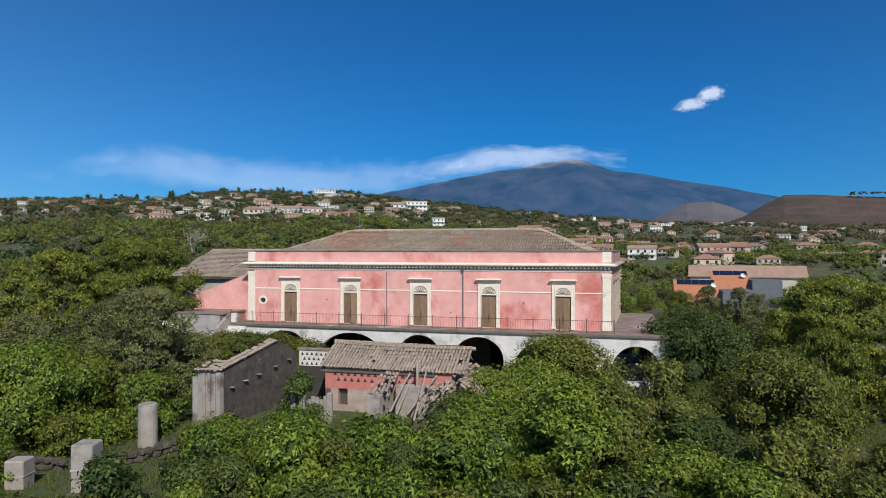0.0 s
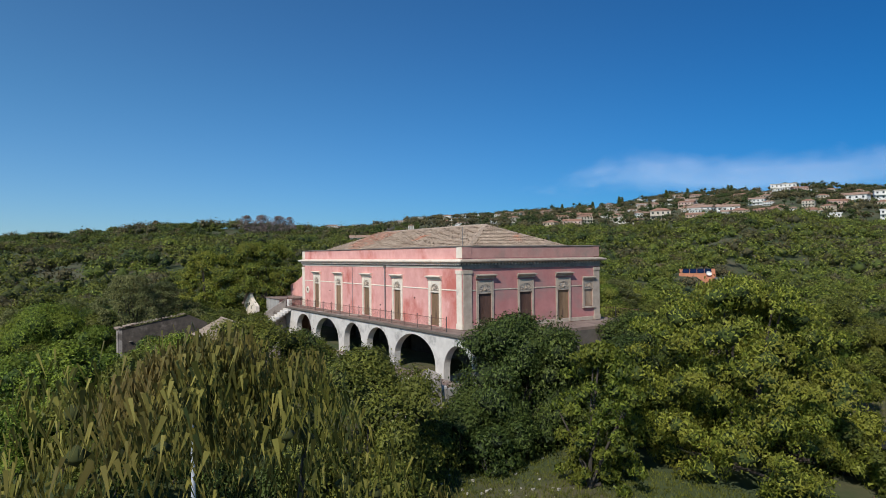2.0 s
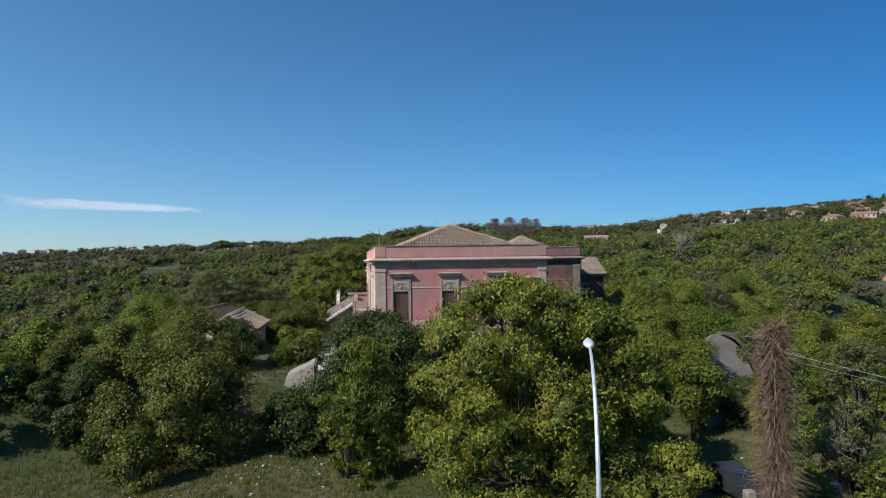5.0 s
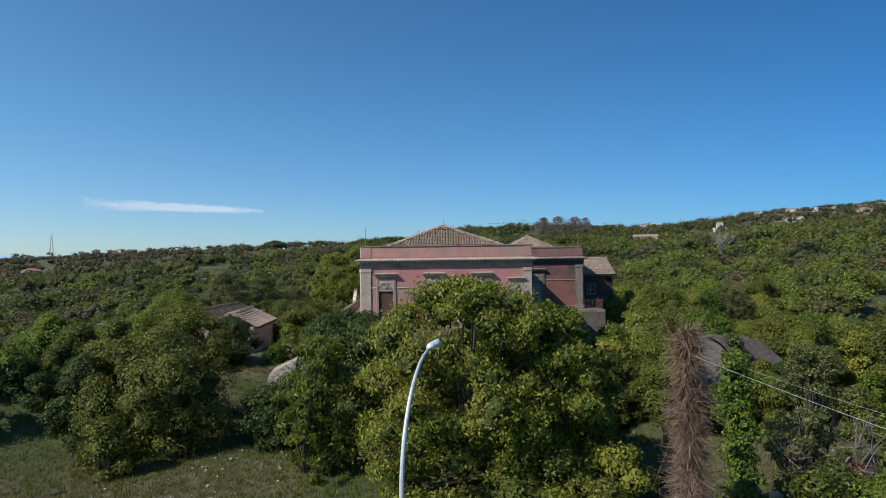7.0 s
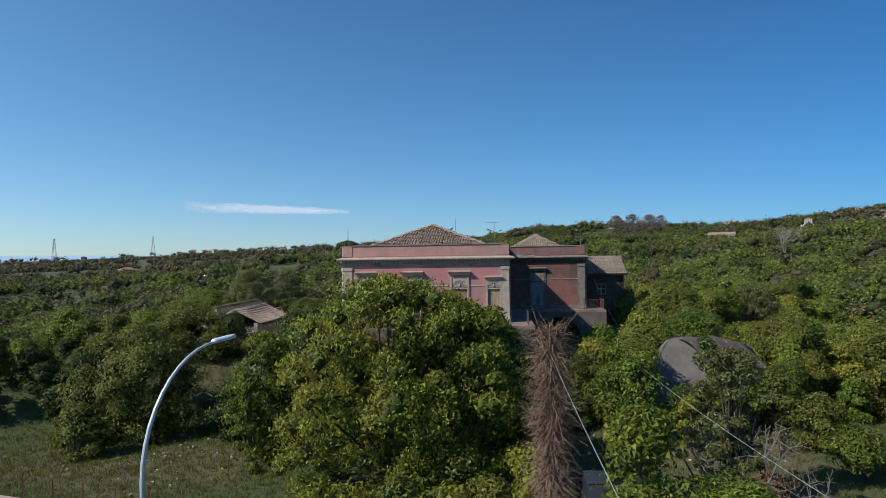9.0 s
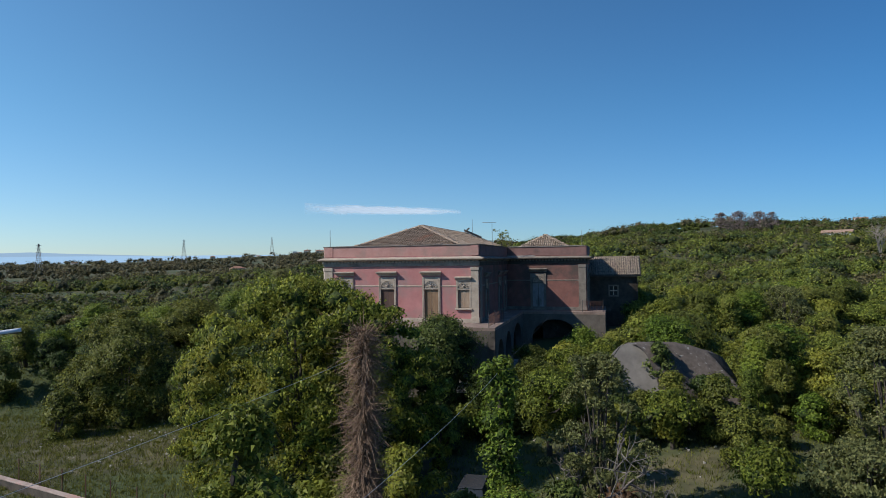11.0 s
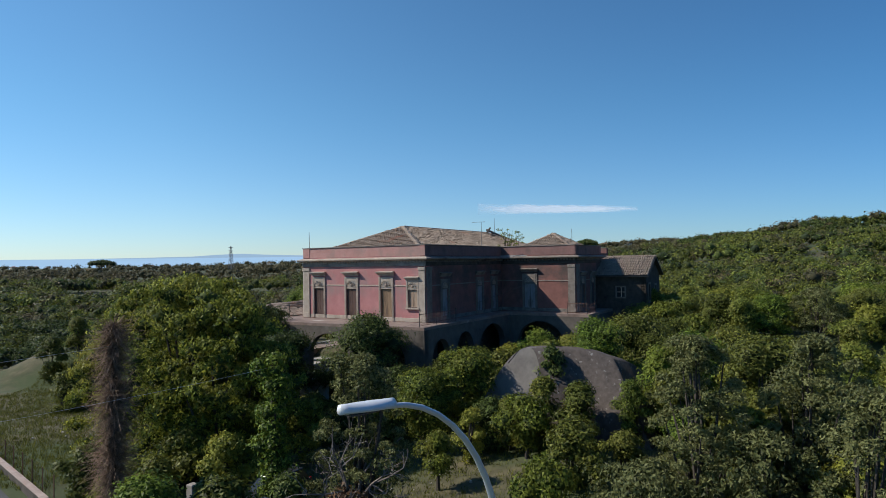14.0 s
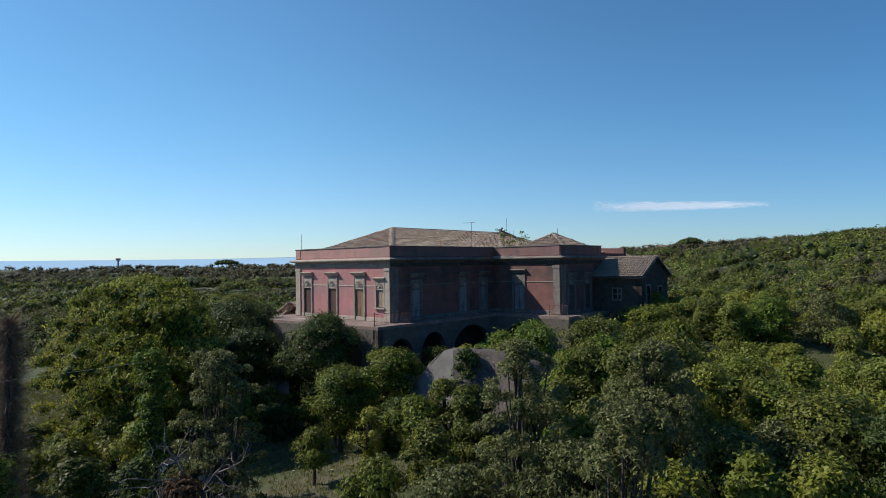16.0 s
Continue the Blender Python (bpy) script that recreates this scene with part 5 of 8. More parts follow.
TREES = [  # species, x, y, radius, height, variant
    ("walnut", 33.9, 55.3, 6.4, 11.7, 0), ("walnut", 28.6, 48.0, 2.7, 8.2, 1), ("walnut", 35.6, 59.6, 4.3, 10.3, 2),
    ("dark", 20.2, 51.0, 5.1, 8.5, 0), ("dark", 19.2, 47.9, 2.2, 4.0, 2), ("dark", 22.8, 47.8, 1.7, 3.2, 0), ("dark", 22.6, 52.6, 3.5, 7.8, 1), ("dark", 17.9, 45.0, 2.0, 3.2, 1), ("dark", 20.6, 44.9, 2.4, 3.9, 2), ("dark", 23.0, 45.2, 1.9, 2.9, 1), ("dark", 25.4, 57.6, 3.4, 7.0, 1), ("maquis", 19.7, 38.0, 5.2, 8.3, 0), ("maquis", 7.3, 38.6, 4.3, 5.4, 2), ("shrub", 4.6, 34.6, 4.4, 4.6, 0), ("dark", 1.4, 35.2, 2.8, 2.8, 0), ("shrub", 8.4, 34.0, 2.9, 3.6, 1), ("dark", 7.4, 42.4, 2.8, 4.2, 1), ("maquis", 7.9, 30.6, 2.6, 4.2, 0), ("dark", 13.2, 31.8, 2.2, 3.0, 1),
    ("shrub", 2.2, 31, 2.5, 3.45, 2), ("shrub", -2.5, 27.8, 2.65, 3.1, 0), ("shrub", -6.5, 28, 2.65, 2.88, 1), ("shrub", -7.5, 32.5, 2.5, 2.3, 2), ("shrub", -10.5, 30.6, 2.18, 2.42, 0),
    ("shrub", -3, 31.8, 2.34, 2.18, 1), ("shrub", 1, 26, 2.5, 3.68, 2), ("shrub", 5.4, 27.5, 2.65, 4.83, 0), ("shrub", -22.2, 34.8, 4.6, 5.4, 1), ("shrub", -17.2, 37.2, 2.2, 3.6, 2),
    ("walnut", -29.6, 62.5, 6.4, 11.6, 1), ("walnut", -34.6, 57.5, 4.6, 10.5, 2), ("olive", -18.9, 41.0, 3.8, 8.0, 0), ("olive", -23.0, 46.0, 3.8, 7.0, 1), ("maquis", -17.0, 50.0, 3.2, 4.0, 0),
    ("maquis", -13.0, 51.5, 3.0, 3.8, 1), ("maquis", -21.0, 53.0, 3.0, 3.6, 2),
     ("maquis", 24.7, 35.6, 2.0, 3.5, 0),
    ("dark", 23.4, 63.8, 3.9, 7.7, 0), ("maquis", 25.0, 70.6, 2.2, 4.8, 2), ("dark", 25.8, 67.2, 2.2, 4.4, 1), ("maquis", -14.5, 48.5, 3.2, 4.2, 0), ("maquis", -10.8, 49.6, 2.6, 3.6, 1), ("dark", -8.6, 38.4, 1.5, 3.0, 2), ("maquis", 37.3, 80.4, 1.7, 3.2, 0), ("maquis", 31.6, 78.4, 1.5, 4.2, 1), ("shrub", 28.8, 85.2, 1.5, 5.6, 0), ("maquis", 30.8, 85.4, 1.4, 4.2, 2), ("shrub", 33.4, 86.2, 1.4, 2.8, 1), ("maquis", 33.2, 80.6, 1.7, 4.0, 0), ("maquis", 31.6, 76.4, 1.4, 3.3, 1), ("yellow", 33.4, 74.4, 1.3, 3.2, 1), ("citrus", 33.6, 77.6, 1.7, 3.6, 1), ("dark", 31.4, 80.4, 1.4, 3.6, 1), ("shrub", 27.6, 87.2, 2.6, 6.4, 1), ("citrus", 41.0, 79.5, 1.7, 2.8, 2), ("olive", 39.8, 86.2, 2.3, 7.9, 0), ("olive", 44.5, 91.6, 2.3, 7.2, 1),
    ("olive", 37.8, 91.4, 2.4, 7.6, 2), ("maquis", 33.0, 90.0, 3.6, 6.8, 1), ("olive", 42.4, 71.4, 2.3, 7.9, 1), ("dark", 31.3, 75.2, 1.7, 3.3, 1), ("dark", 32.0, 77.6, 1.4, 2.9, 2), ("brown", 29.4, 73.6, 1.3, 1.6, 1), ("maquis", 35.3, 83.0, 1.4, 1.9, 2), ("maquis", 46.8, 66.9, 1.9, 3.6, 2), ("citrus", 28.7, 73.0, 2.5, 6.2, 0), ("citrus", 31.2, 70.7, 2.3, 5.7, 1), ("citrus", 37.8, 73.6, 1.2, 3.1, 2),
    ("willow", 37.4, 19.2, 5.0, 12.0, 0), ("dark", 12.5, 27.3, 1.6, 2.6, 1), ("dark", 14.4, 29.2, 1.7, 2.7, 2), ("dark", 16.2, 31.2, 1.6, 2.6, 0), ("dark", 17.8, 33.0, 1.5, 2.5, 2), ("maquis", 28.0, 86.5, 3.0, 6.2, 2), ("shrub", 22.6, 81.0, 3.2, 6.6, 2), ("maquis", 17.0, 84.0, 3.6, 6.0, 0),
    ("maquis", 11.0, 86.5, 3.2, 5.0, 1), ("maquis", 3.5, 91.5, 2.7, 3.6, 10), ("shrub", 3.7, 96.0, 2.9, 3.8, 11), ("olive", 3.4, 100.2, 2.8, 4.4, 12), ("maquis", 1.0, 104.8, 2.9, 4.0, 11), ("maquis", -1.4, 109.6, 3.0, 4.2, 12), ("shrub", -7.8, 107.0, 3.0, 4.0, 10), ("shrub", 16.0, 76.0, 2.6, 4.2, 0), ("yellow", 21.0, 76.8, 2.4, 4.2, 1), ("maquis", 22.0, 90.0, 3.6, 6.0, 2), ("shrub", 50.8, 66.4, 2.2, 5.0, 1), ("sapling", 57.0, 59.4, 1.9, 9.2, 1),
]
for sp, x, y, r, h, var in TREES:
    tree(sp, x, y, r, h, var)


def woods(name, places, material, clumps, per, size, label, seed, core=0.55):
    """Many far trees in one mesh: rows of x, y, radius, height."""
    rng = np.random.default_rng(seed)
    pl = np.array(places)
    n = len(pl)
    z = land(pl[:, 0], pl[:, 1])
    d = rng.normal(size=(n, clumps, 3))
    d /= np.linalg.norm(d, axis=2)[..., None]
    d[..., 2] = np.abs(d[..., 2]) * 0.9 - 0.25
    f = rng.uniform(0.4, 1.0, (n, clumps, 1)) ** 0.6
    c = d * f * np.stack([pl[:, 2], pl[:, 2], pl[:, 3] * 0.55], 1)[:, None, :] * 0.78
    c += np.stack([pl[:, 0], pl[:, 1], z + pl[:, 3] * 0.42], 1)[:, None, :]
    rad = (pl[:, 2:3] * rng.uniform(0.34, 0.56, (n, clumps))).ravel()
    c = c.reshape(-1, 3)
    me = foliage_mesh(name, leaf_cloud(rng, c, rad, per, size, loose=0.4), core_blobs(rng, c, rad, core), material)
    return tagged(obj(name, me), label, "woodland", kind="stuff")


# thickets that fill the ground between the larger trees
CLEAR = [(31, 73, 4.0), (36, 72.5, 4.0), (34.5, 70.5, 3.0), (40, 67, 2.6), (38.5, 66, 2.6), (33.0, 67.5, 2.6), (33.5, 83.5, 3.0), (27, 40, 6.5), (24, 45.5, 4.5), (30, 44, 3.5), (20, 29, 3.5), (33, 75.5, 3.6), (37.5, 82, 3.0), (29.5, 71.5, 2.2), (32.5, 82.5, 2.6), (22, 62, 2.0), (18.5, 46.5, 3.2), (-15.8, 31, 3.0), (-15.5, 27.5, 2.2), (-4.5, 41, 6.5),
         (-12.5, 41.5, 3.5), (2, 42, 3.5), (-15.9, 34.4, 1.5), (-14.6, 36.6, 2.0), (-7.5, 38.5, 3.0), (0.5, 37.5, 3.0), (46.3, 60.9, 2.2), (36, 66, 2.5), (41, 65.3, 2.5), (31, 66.8, 2.2), (28.5, 80, 4.6), (28.3, 23.6, 1.5), (20.5, 33.5, 2.5), (15, 29, 2.6), (15.0, 38.5, 3.0), (12.4, 46, 3.0), (17, 43, 3.5), (15.5, 34.5, 3.0), (28.5, 45, 5.0), (31.5, 77.5, 3.2)]
REGIONS = [  # x0, x1, y0, y1, number, species and weights, radius, height
    (-26, 12, 22, 33, 52, ("shrub", "dark", "dark", "maquis", "dark"), (1.1, 2.2), (1.2, 2.9)),
    (-34, -13, 33, 52, 22, ("olive", "maquis", "shrub", "dark"), (1.8, 3.2), (3.0, 5.5)),
    (-14, 14, 46, 51.5, 9, ("maquis", "shrub"), (1.2, 2.0), (1.6, 2.6)),
    (10, 18, 24, 35, 8, ("dark", "maquis", "shrub"), (1.6, 2.8), (2.6, 5.0)),
    (20, 34, 56, 70, 14, ("dark", "maquis", "yellow"), (1.4, 2.4), (2.2, 4.0)),
    (33, 46, 55, 72, 9, ("maquis", "dark", "brown", "yellow"), (1.3, 2.2), (2.0, 3.8)),
    (33, 52, 84, 112, 38, ("olive", "maquis", "olive", "dark", "yellow"), (1.6, 2.7), (2.8, 5.2)),
    (8, 33, 82, 112, 38, ("yellow", "fresh", "yellow", "fresh", "maquis"), (2.0, 3.4), (2.8, 5.0)),
    (-14, 14, 84, 112, 28, ("fresh", "yellow", "maquis", "yellow", "fresh"), (2.0, 3.2), (2.6, 4.4)),
    (16, 28, 66, 80, 10, ("yellow", "fresh", "maquis"), (1.5, 2.4), (2.6, 4.2)),
]
rng = np.random.default_rng(15)
placed = [(q[1], q[2], q[3] * 0.75) for q in TREES]
for x0, x1, y0, y1, num, kinds, rr, hh in REGIONS:
    got = tries = 0
    while got < num and tries < 900:
        tries += 1
        x, y, r = rng.uniform(x0, x1), rng.uniform(y0, y1), rng.uniform(*rr)
        u = (x - CORNER.x) * 0.9693 - (y - CORNER.y) * 0.246
        w = (x - CORNER.x) * 0.246 + (y - CORNER.y) * 0.9693
        if -47 < u < 5.5 + r * 0.6 and -5.5 - r * 0.4 < w < 26 + r * 0.5 and not (u > -11 and w > 18):
            continue
        if any(math.hypot(x - c[0], y - c[1]) < c[2] + r * 0.5 for c in CLEAR) or any(math.hypot(x - c[0], y - c[1]) < (c[2] + r) * 0.62 for c in placed):
            continue
        placed.append((x, y, r))
        tree(kinds[int(rng.integers(len(kinds)))], x, y, r, rng.uniform(*hh), (20 if x > 31 and y > 82 or y < 33 else 10) + int(rng.integers(3)))
        got += 1


def keep_out(x, y):
    """Plan of the places where nothing tall grows."""
    u = (x - CORNER.x) * 0.9693 - (y - CORNER.y) * 0.246
    w = (x - CORNER.x) * 0.246 + (y - CORNER.y) * 0.9693
    if -48 < u < 7 and -6 < w < 29:
        return True
    if -14 < x < 52 and 82 < y < 112 or 14 < x < 60 and 20 < y < 112 or 40 < x < 90 and -10 < y < 130:
        return True
    return -34 < x < 60 and -20 < y < 52


rng = np.random.default_rng(5)


def scatter(r0, r1, n, b0=-44.0, b1=162.0):
    out = []
    while len(out) < n:
        r, b = math.sqrt(rng.uniform(r0 ** 2, r1 ** 2)), rng.uniform(b0, b1)
        p = bearing(b, r)
        x, y = p.x + 28, p.y + 55
        if keep_out(x, y):
            continue
        g = noise.noise(Vector((x, y, 0)) * 0.022) + 0.6 * noise.noise(Vector((x, y, 9)) * 0.07)
        if rng.random() > max(0.3, 0.62 + 0.9 * g) or (b < -10 and r > 150 and rng.random() < 0.1):
            continue
        out.append((x, y))
    return out


near_scrub = [(x, y, rng.uniform(2.0, 4.2), rng.uniform(2.0, 4.8)) for x, y in scatter(38, 130, 760)]
verge = [(x, y, rng.uniform(1.8, 3.6), rng.uniform(1.8, 4.2)) for x, y in zip(rng.uniform(-36, 34, 230), rng.uniform(-42, 15, 230))]
near_scrub += [(x, y, 3.2, 4.0) for x, y in ((-2.3, 114.0), (2.0, 118.5), (-6.5, 117.5), (-12.0, 112.5))]
mid_scrub = [(x, y, rng.uniform(3.6, 7.2), rng.uniform(2.4, 5.8)) for x, y in scatter(125, 340, 2600)]
far_scrub = [(x, y, rng.uniform(4.5, 9.5), rng.uniform(3.2, 7.0)) for x, y in scatter(330, 960, 3600)]
last_scrub = [(x, y, rng.uniform(7.0, 14.0), rng.uniform(5.0, 8.5)) for x, y in scatter(930, 1800, 1000)]
KINDS = ((LEAF_MIX, "thick mid-green maquis scrub over the slopes"), (LEAF_SCRUB, "fresh green scrub among darker bushes"), (LEAF_FAR, "dull olive scrub trees on the slopes"), (LEAF_DARK, "dark evergreen scrub in the hollows"))
for rows, clumps, per, size, sd in ((near_scrub, 7, 60, 0.37, 1), (mid_scrub, 4, 44, 0.74, 11)):
    split = ([], [], [], [])
    for q in rows:
        split[int(rng.choice(4, p=(0.22, 0.56, 0.17, 0.05) if q[1] > 78 and q[0] > -45 else (0.34, 0.3, 0.2, 0.16) if q[1] > 78 and q[0] > -140 else (0.4, 0.18, 0.22, 0.2)))].append(q)
    for (mat, lab), g, i in zip(KINDS, split, range(4)):
        woods("scrub", g, mat, clumps, per, size, lab, sd + i)
woods("scrub", verge[:150], LEAF_DARK, 7, 56, 0.34, "dark evergreen scrub on the lower ground", 31)
woods("scrub", verge[150:], LEAF_MIX, 7, 56, 0.34, "mid-green scrub on the lower ground", 32)
woods("distant_wood", far_scrub, LEAF_FAR, 4, 20, 1.35, "distant woods on the hillside", 4)
crest_wood = [(x, y, rng.uniform(3.0, 6.5), rng.uniform(3.5, 8.0)) for x, y in scatter(340, 760, 560, -12, 40)] + [(x, y, rng.uniform(4.0, 8.0), rng.uniform(6.0, 12.0)) for x, y in scatter(770, 900, 240, -12, 42)]
woods("distant_wood", crest_wood, LEAF_DARK, 4, 22, 1.1, "dark trees between the hillside houses", 6)
ridge_wood = [(x, y, rng.uniform(2.8, 6.0), rng.uniform(3.0, 6.5)) for x, y in scatter(330, 500, 620, 46, 82) if math.hypot(x + 232, y - 295) > 34]
woods("distant_wood", ridge_wood[:260], LEAF_MIX, 4, 36, 0.95, "mid-green trees along the near ridge", 7)
woods("distant_wood", ridge_wood[260:], LEAF_DARK, 4, 36, 0.95, "dark trees along the near ridge", 8)
woods("distant_wood", last_scrub, LEAF_FAR, 3, 16, 2.3, "woods far off towards the plain", 5)


def grass(name, n, x0, x1, y0, y1, seed, mat, label):
    """Low tufts of thin blades."""
    rng = np.random.default_rng(seed)
    x, y = rng.uniform(x0, x1, n), rng.uniform(y0, y1, n)
    z = land(x, y)
    k = 5
    p = np.repeat(np.stack([x, y, z], 1), k, 0) + np.concatenate([rng.normal(0, 0.09, (n * k, 2)), np.zeros((n * k, 1))], 1)
    a = rng.uniform(0, 6.28, n * k)
    s = np.stack([np.cos(a), np.sin(a), np.zeros(n * k)], 1) * 0.018
    tip = p + np.concatenate([rng.normal(0, 0.09, (n * k, 2)), rng.uniform(0.08, 0.3, (n * k, 1))], 1)
    v = np.stack([p - s, p + s, tip], 1).reshape(-1, 3)
    tagged(obj(name, tri_mesh(name, v, np.arange(n * k * 3).reshape(-1, 3), (mat,))), label, "grass", kind="stuff")


grass("grass", 20000, 8, 42, 24, 52, 1, LEAF_MIX, "short dry grass in the clearing")
grass("grass", 5000, -26, -4, 23, 40, 3, LEAF_MIX, "short dry grass round the fallen columns")
grass("grass", 5000, 26, 46, 64, 92, 2, LEAF_MIX, "rough green grass between the trees")


# ---- ruins, walls and yard things round the villa ----
SHED_M = Matrix.Translation((-7.3, 44.3, 0)) @ pose(0, 0, 0, 0, 0, -14.24)


# solid prism proud of the wall; its near-black colour paints a hole's shade
def tri_vent(bm, x, z, s, y):
    a = [bm.verts.new((x + dx * s, yy, z + dz * s)) for yy in (y, y + 0.2) for dx, dz in ((-0.5, 0), (0.5, 0), (0, 0.95))]
    bm.faces.new((a[0], a[1], a[2]))
    bm.faces.new((a[5], a[4], a[3]))
    for i in range(3):
        j = (i + 1) % 3
        bm.faces.new((a[i], a[i + 3], a[j + 3], a[j]))


STAINED = surf("bare_stained_plaster", (0.27, 0.20, 0.17), (0.46, 0.36, 0.31), 1.3, 0.94, 0.5, (0.44, 0.19, 0.155), 0.6, 0.54, 0.12)
RED_PLASTER = surf("red_pink_shed_plaster", (0.44, 0.13, 0.10), (0.56, 0.21, 0.17), 1.2, 0.92, 0.3, (0.30, 0.16, 0.13), 0.6, 0.56, 0.12)


def pink_shed():
    sh = thing("ruined_shed", "ruined pink shed with sagging grey tile roof and fallen end", "outbuilding", SHED_M)
    m, ln = seg((0.2, -2.35), (8.8, -2.35))
    place(part("front_wall", wall_bm(ln, 0.2, 3.72, 0.4, [(0.9, 1.55, 1.35, 2.45)]), STAINED, sh, "grey and rose weathered plaster wall"), m)
    bm = bmesh.new()
    box(bm, 0.0, -0.012, 2.45, ln, 0.0, 3.72)
    place(part("red_band", bm, RED_PLASTER, sh, "red-pink plaster band"), m)
    m, ln = seg((8.8, -2.35), (8.8, 2.35))
    place(part("end_wall", wall_bm(ln, 0.2, 3.3, 0.4), STAINED, sh), m)
    m, ln = seg((8.8, 2.35), (0.2, 2.35))
    place(part("back_wall", wall_bm(ln, 0.2, 3.72, 0.4), GREY_RENDER, sh), m)
    bm = bmesh.new()
    pr = [(-2.35, 0.2), (2.35, 0.2), (2.35, 3.7), (0, 4.95), (-2.35, 3.7)]
    f0, f1 = [bm.verts.new((0.2, y, z)) for y, z in pr], [bm.verts.new((0.6, y, z)) for y, z in pr]
    bm.faces.new(f0)
    bm.faces.new(f1[::-1])
    for i in range(5):
        bm.faces.new((f0[i], f0[(i + 1) % 5], f1[(i + 1) % 5], f1[i]))
    bmesh.ops.recalc_face_normals(bm, faces=bm.faces[:])
    part("gable_wall", bm, RED_PLASTER, sh)
    for row in range(2):
        for i in range(12):
            bm = bmesh.new()
            tri_vent(bm, 0.9 + i * 0.46 + row * 0.23, 3.3 - row * 0.36, 0.27, -2.375)
            part("vent", bm, BLACK_VOID, sh)
    bm = bmesh.new()
    for i in range(5):
        rod(bm, (1.15 + i * 0.14, -2.2, 1.35), (1.15 + i * 0.14, -2.2, 2.45), 0.012, None, 4)
    part("window_grille", bm, RUST, sh)
    bm = bmesh.new()
    box(bm, 1.05, -2.0, 1.3, 1.85, -1.95, 2.5)
    part("window_board", bm, DARK_WOOD, sh)
    a, b, c, d = (-0.15, -2.5, 3.78), (9.7, -2.5, 3.7), (9.7, 0, 4.95), (-0.15, 0, 5.1)
    part("roof_boarding", plate([(-0.1, -2.46, 3.62), (7.6, -2.46, 3.62), (8.2, 0, 4.7), (-0.1, 0, 4.85)], 0.1), DARK_WOOD, sh)
    part("roof_boarding", plate([(-0.1, 2.7, 3.5), (-0.1, 0, 4.85), (8.2, 0, 4.7), (7.6, 2.7, 3.5)], 0.1), DARK_WOOD, sh)
    tiles("roof_slope", (a, b, c, d), TILE_GREY, sh, col=0.22, seed=41, missing=0.01, sag=0.14, label="sagging weathered barrel tiles")
    tiles("roof_slope", ((9.0, 2.75, 3.66), (-0.15, 2.75, 3.66), d, c), TILE_GREY, sh, col=0.22, seed=42, missing=0.05, sag=0.2)
    ridge_caps(d, c, TILE_GREY, sh)
    # slumped end of the roof
    tiles("slumped_tiles", ((8.7, -2.6, 3.6), (10.6, -2.9, 2.5), (10.2, 0.1, 3.5), (8.7, 0, 4.85)), TILE_GREY, sh, col=0.22, seed=45, missing=0.22, sag=0.35, label="slumped heap of barrel tiles")
    rng = np.random.default_rng(19)
    bm = bmesh.new()
    for i in range(70):
        x = rng.uniform(7.2, 10.8)
        y = rng.uniform(-4.4, -2.5)
        box(bm, -0.2, -0.1, -0.02, 0.2, 0.1, 0.03, 0.0, pose(x, y, 3.35 + 0.55 * (y + 2.5) - 0.25 * max(0, x - 9) + rng.uniform(0, 0.15), rng.normal(0, 30), rng.normal(0, 30), rng.uniform(0, 180)))
    part("rubble_heap", bm, TILE_GREY, sh, "heap of broken roof tiles")
    for k in range(4):
        bm = bmesh.new()
        rod(bm, (7.6 + k * 0.9, -4.6, 0.9 + 0.2 * k), (8.4 + k * 0.7, -1.2, 4.1 - 0.35 * k), 0.075, 0.065, 6)
        part("fallen_beam", bm, DEAD_WOOD, sh)
    # fallen lean-to at the end
    bm = bmesh.new()
    box(bm, 4.3, -5.9, 0.2, 5.2, -5.2, 2.95, 0.04)
    box(bm, 4.5, -5.3, 0.2, 4.9, -2.4, 2.7, 0.03)
    box(bm, 5.2, -2.95, 0.2, 8.9, -2.45, 3.0, 0.03)
    part("stub_wall", bm, PILLAR, sh, "broken pale plastered wall stub")
    tiles("fallen_tiles", ((4.3, -5.6, 2.95), (5.6, -5.4, 2.7), (6.4, -2.8, 3.6), (4.5, -2.7, 3.7)), TILE_GREY, sh, col=0.22, seed=43, missing=0.3, sag=0.3)
    rng = np.random.default_rng(9)
    for i in range(6):
        bm = bmesh.new()
        x = 5.4 + i * 0.5
        rod(bm, (x + rng.normal(0, 0.3), -4.6 + rng.normal(0, 0.4), 0.8 + rng.uniform(0, 0.8)), (x + rng.normal(0.4, 0.4), -2.6, 3.5 + rng.normal(0, 0.2)), 0.07, 0.06, 6)
        part("fallen_beam", bm, DEAD_WOOD, sh)
    for i in range(7):
        bm = bmesh.new()
        box(bm, -1.1, -0.35, 0, 1.1, 0.35, 0.04)
        part("metal_sheet", bm, ZINC, sh, "crumpled grey metal sheet").matrix_local = pose(5.6 + rng.normal(0, 0.7), -6.6 + rng.normal(0, 0.5), 1.1 + 0.08 * i, rng.normal(0, 9), rng.normal(0, 9), rng.uniform(-30, 30))
    return sh


pink_shed()
pipe = thing("flue_pipe", "thin pale flue pipe before the shed wall", "pipe")
bm = bmesh.new()
rod(bm, (-1.6, 39.9, 0.6), (-1.6, 39.9, 4.45), 0.09, 0.09, 8)
rod(bm, (-1.6, 39.9, 4.45), (-1.6, 39.9, 4.6), 0.14, 0.12, 8)
part("flue", bm, STONE_TRIM, pipe)


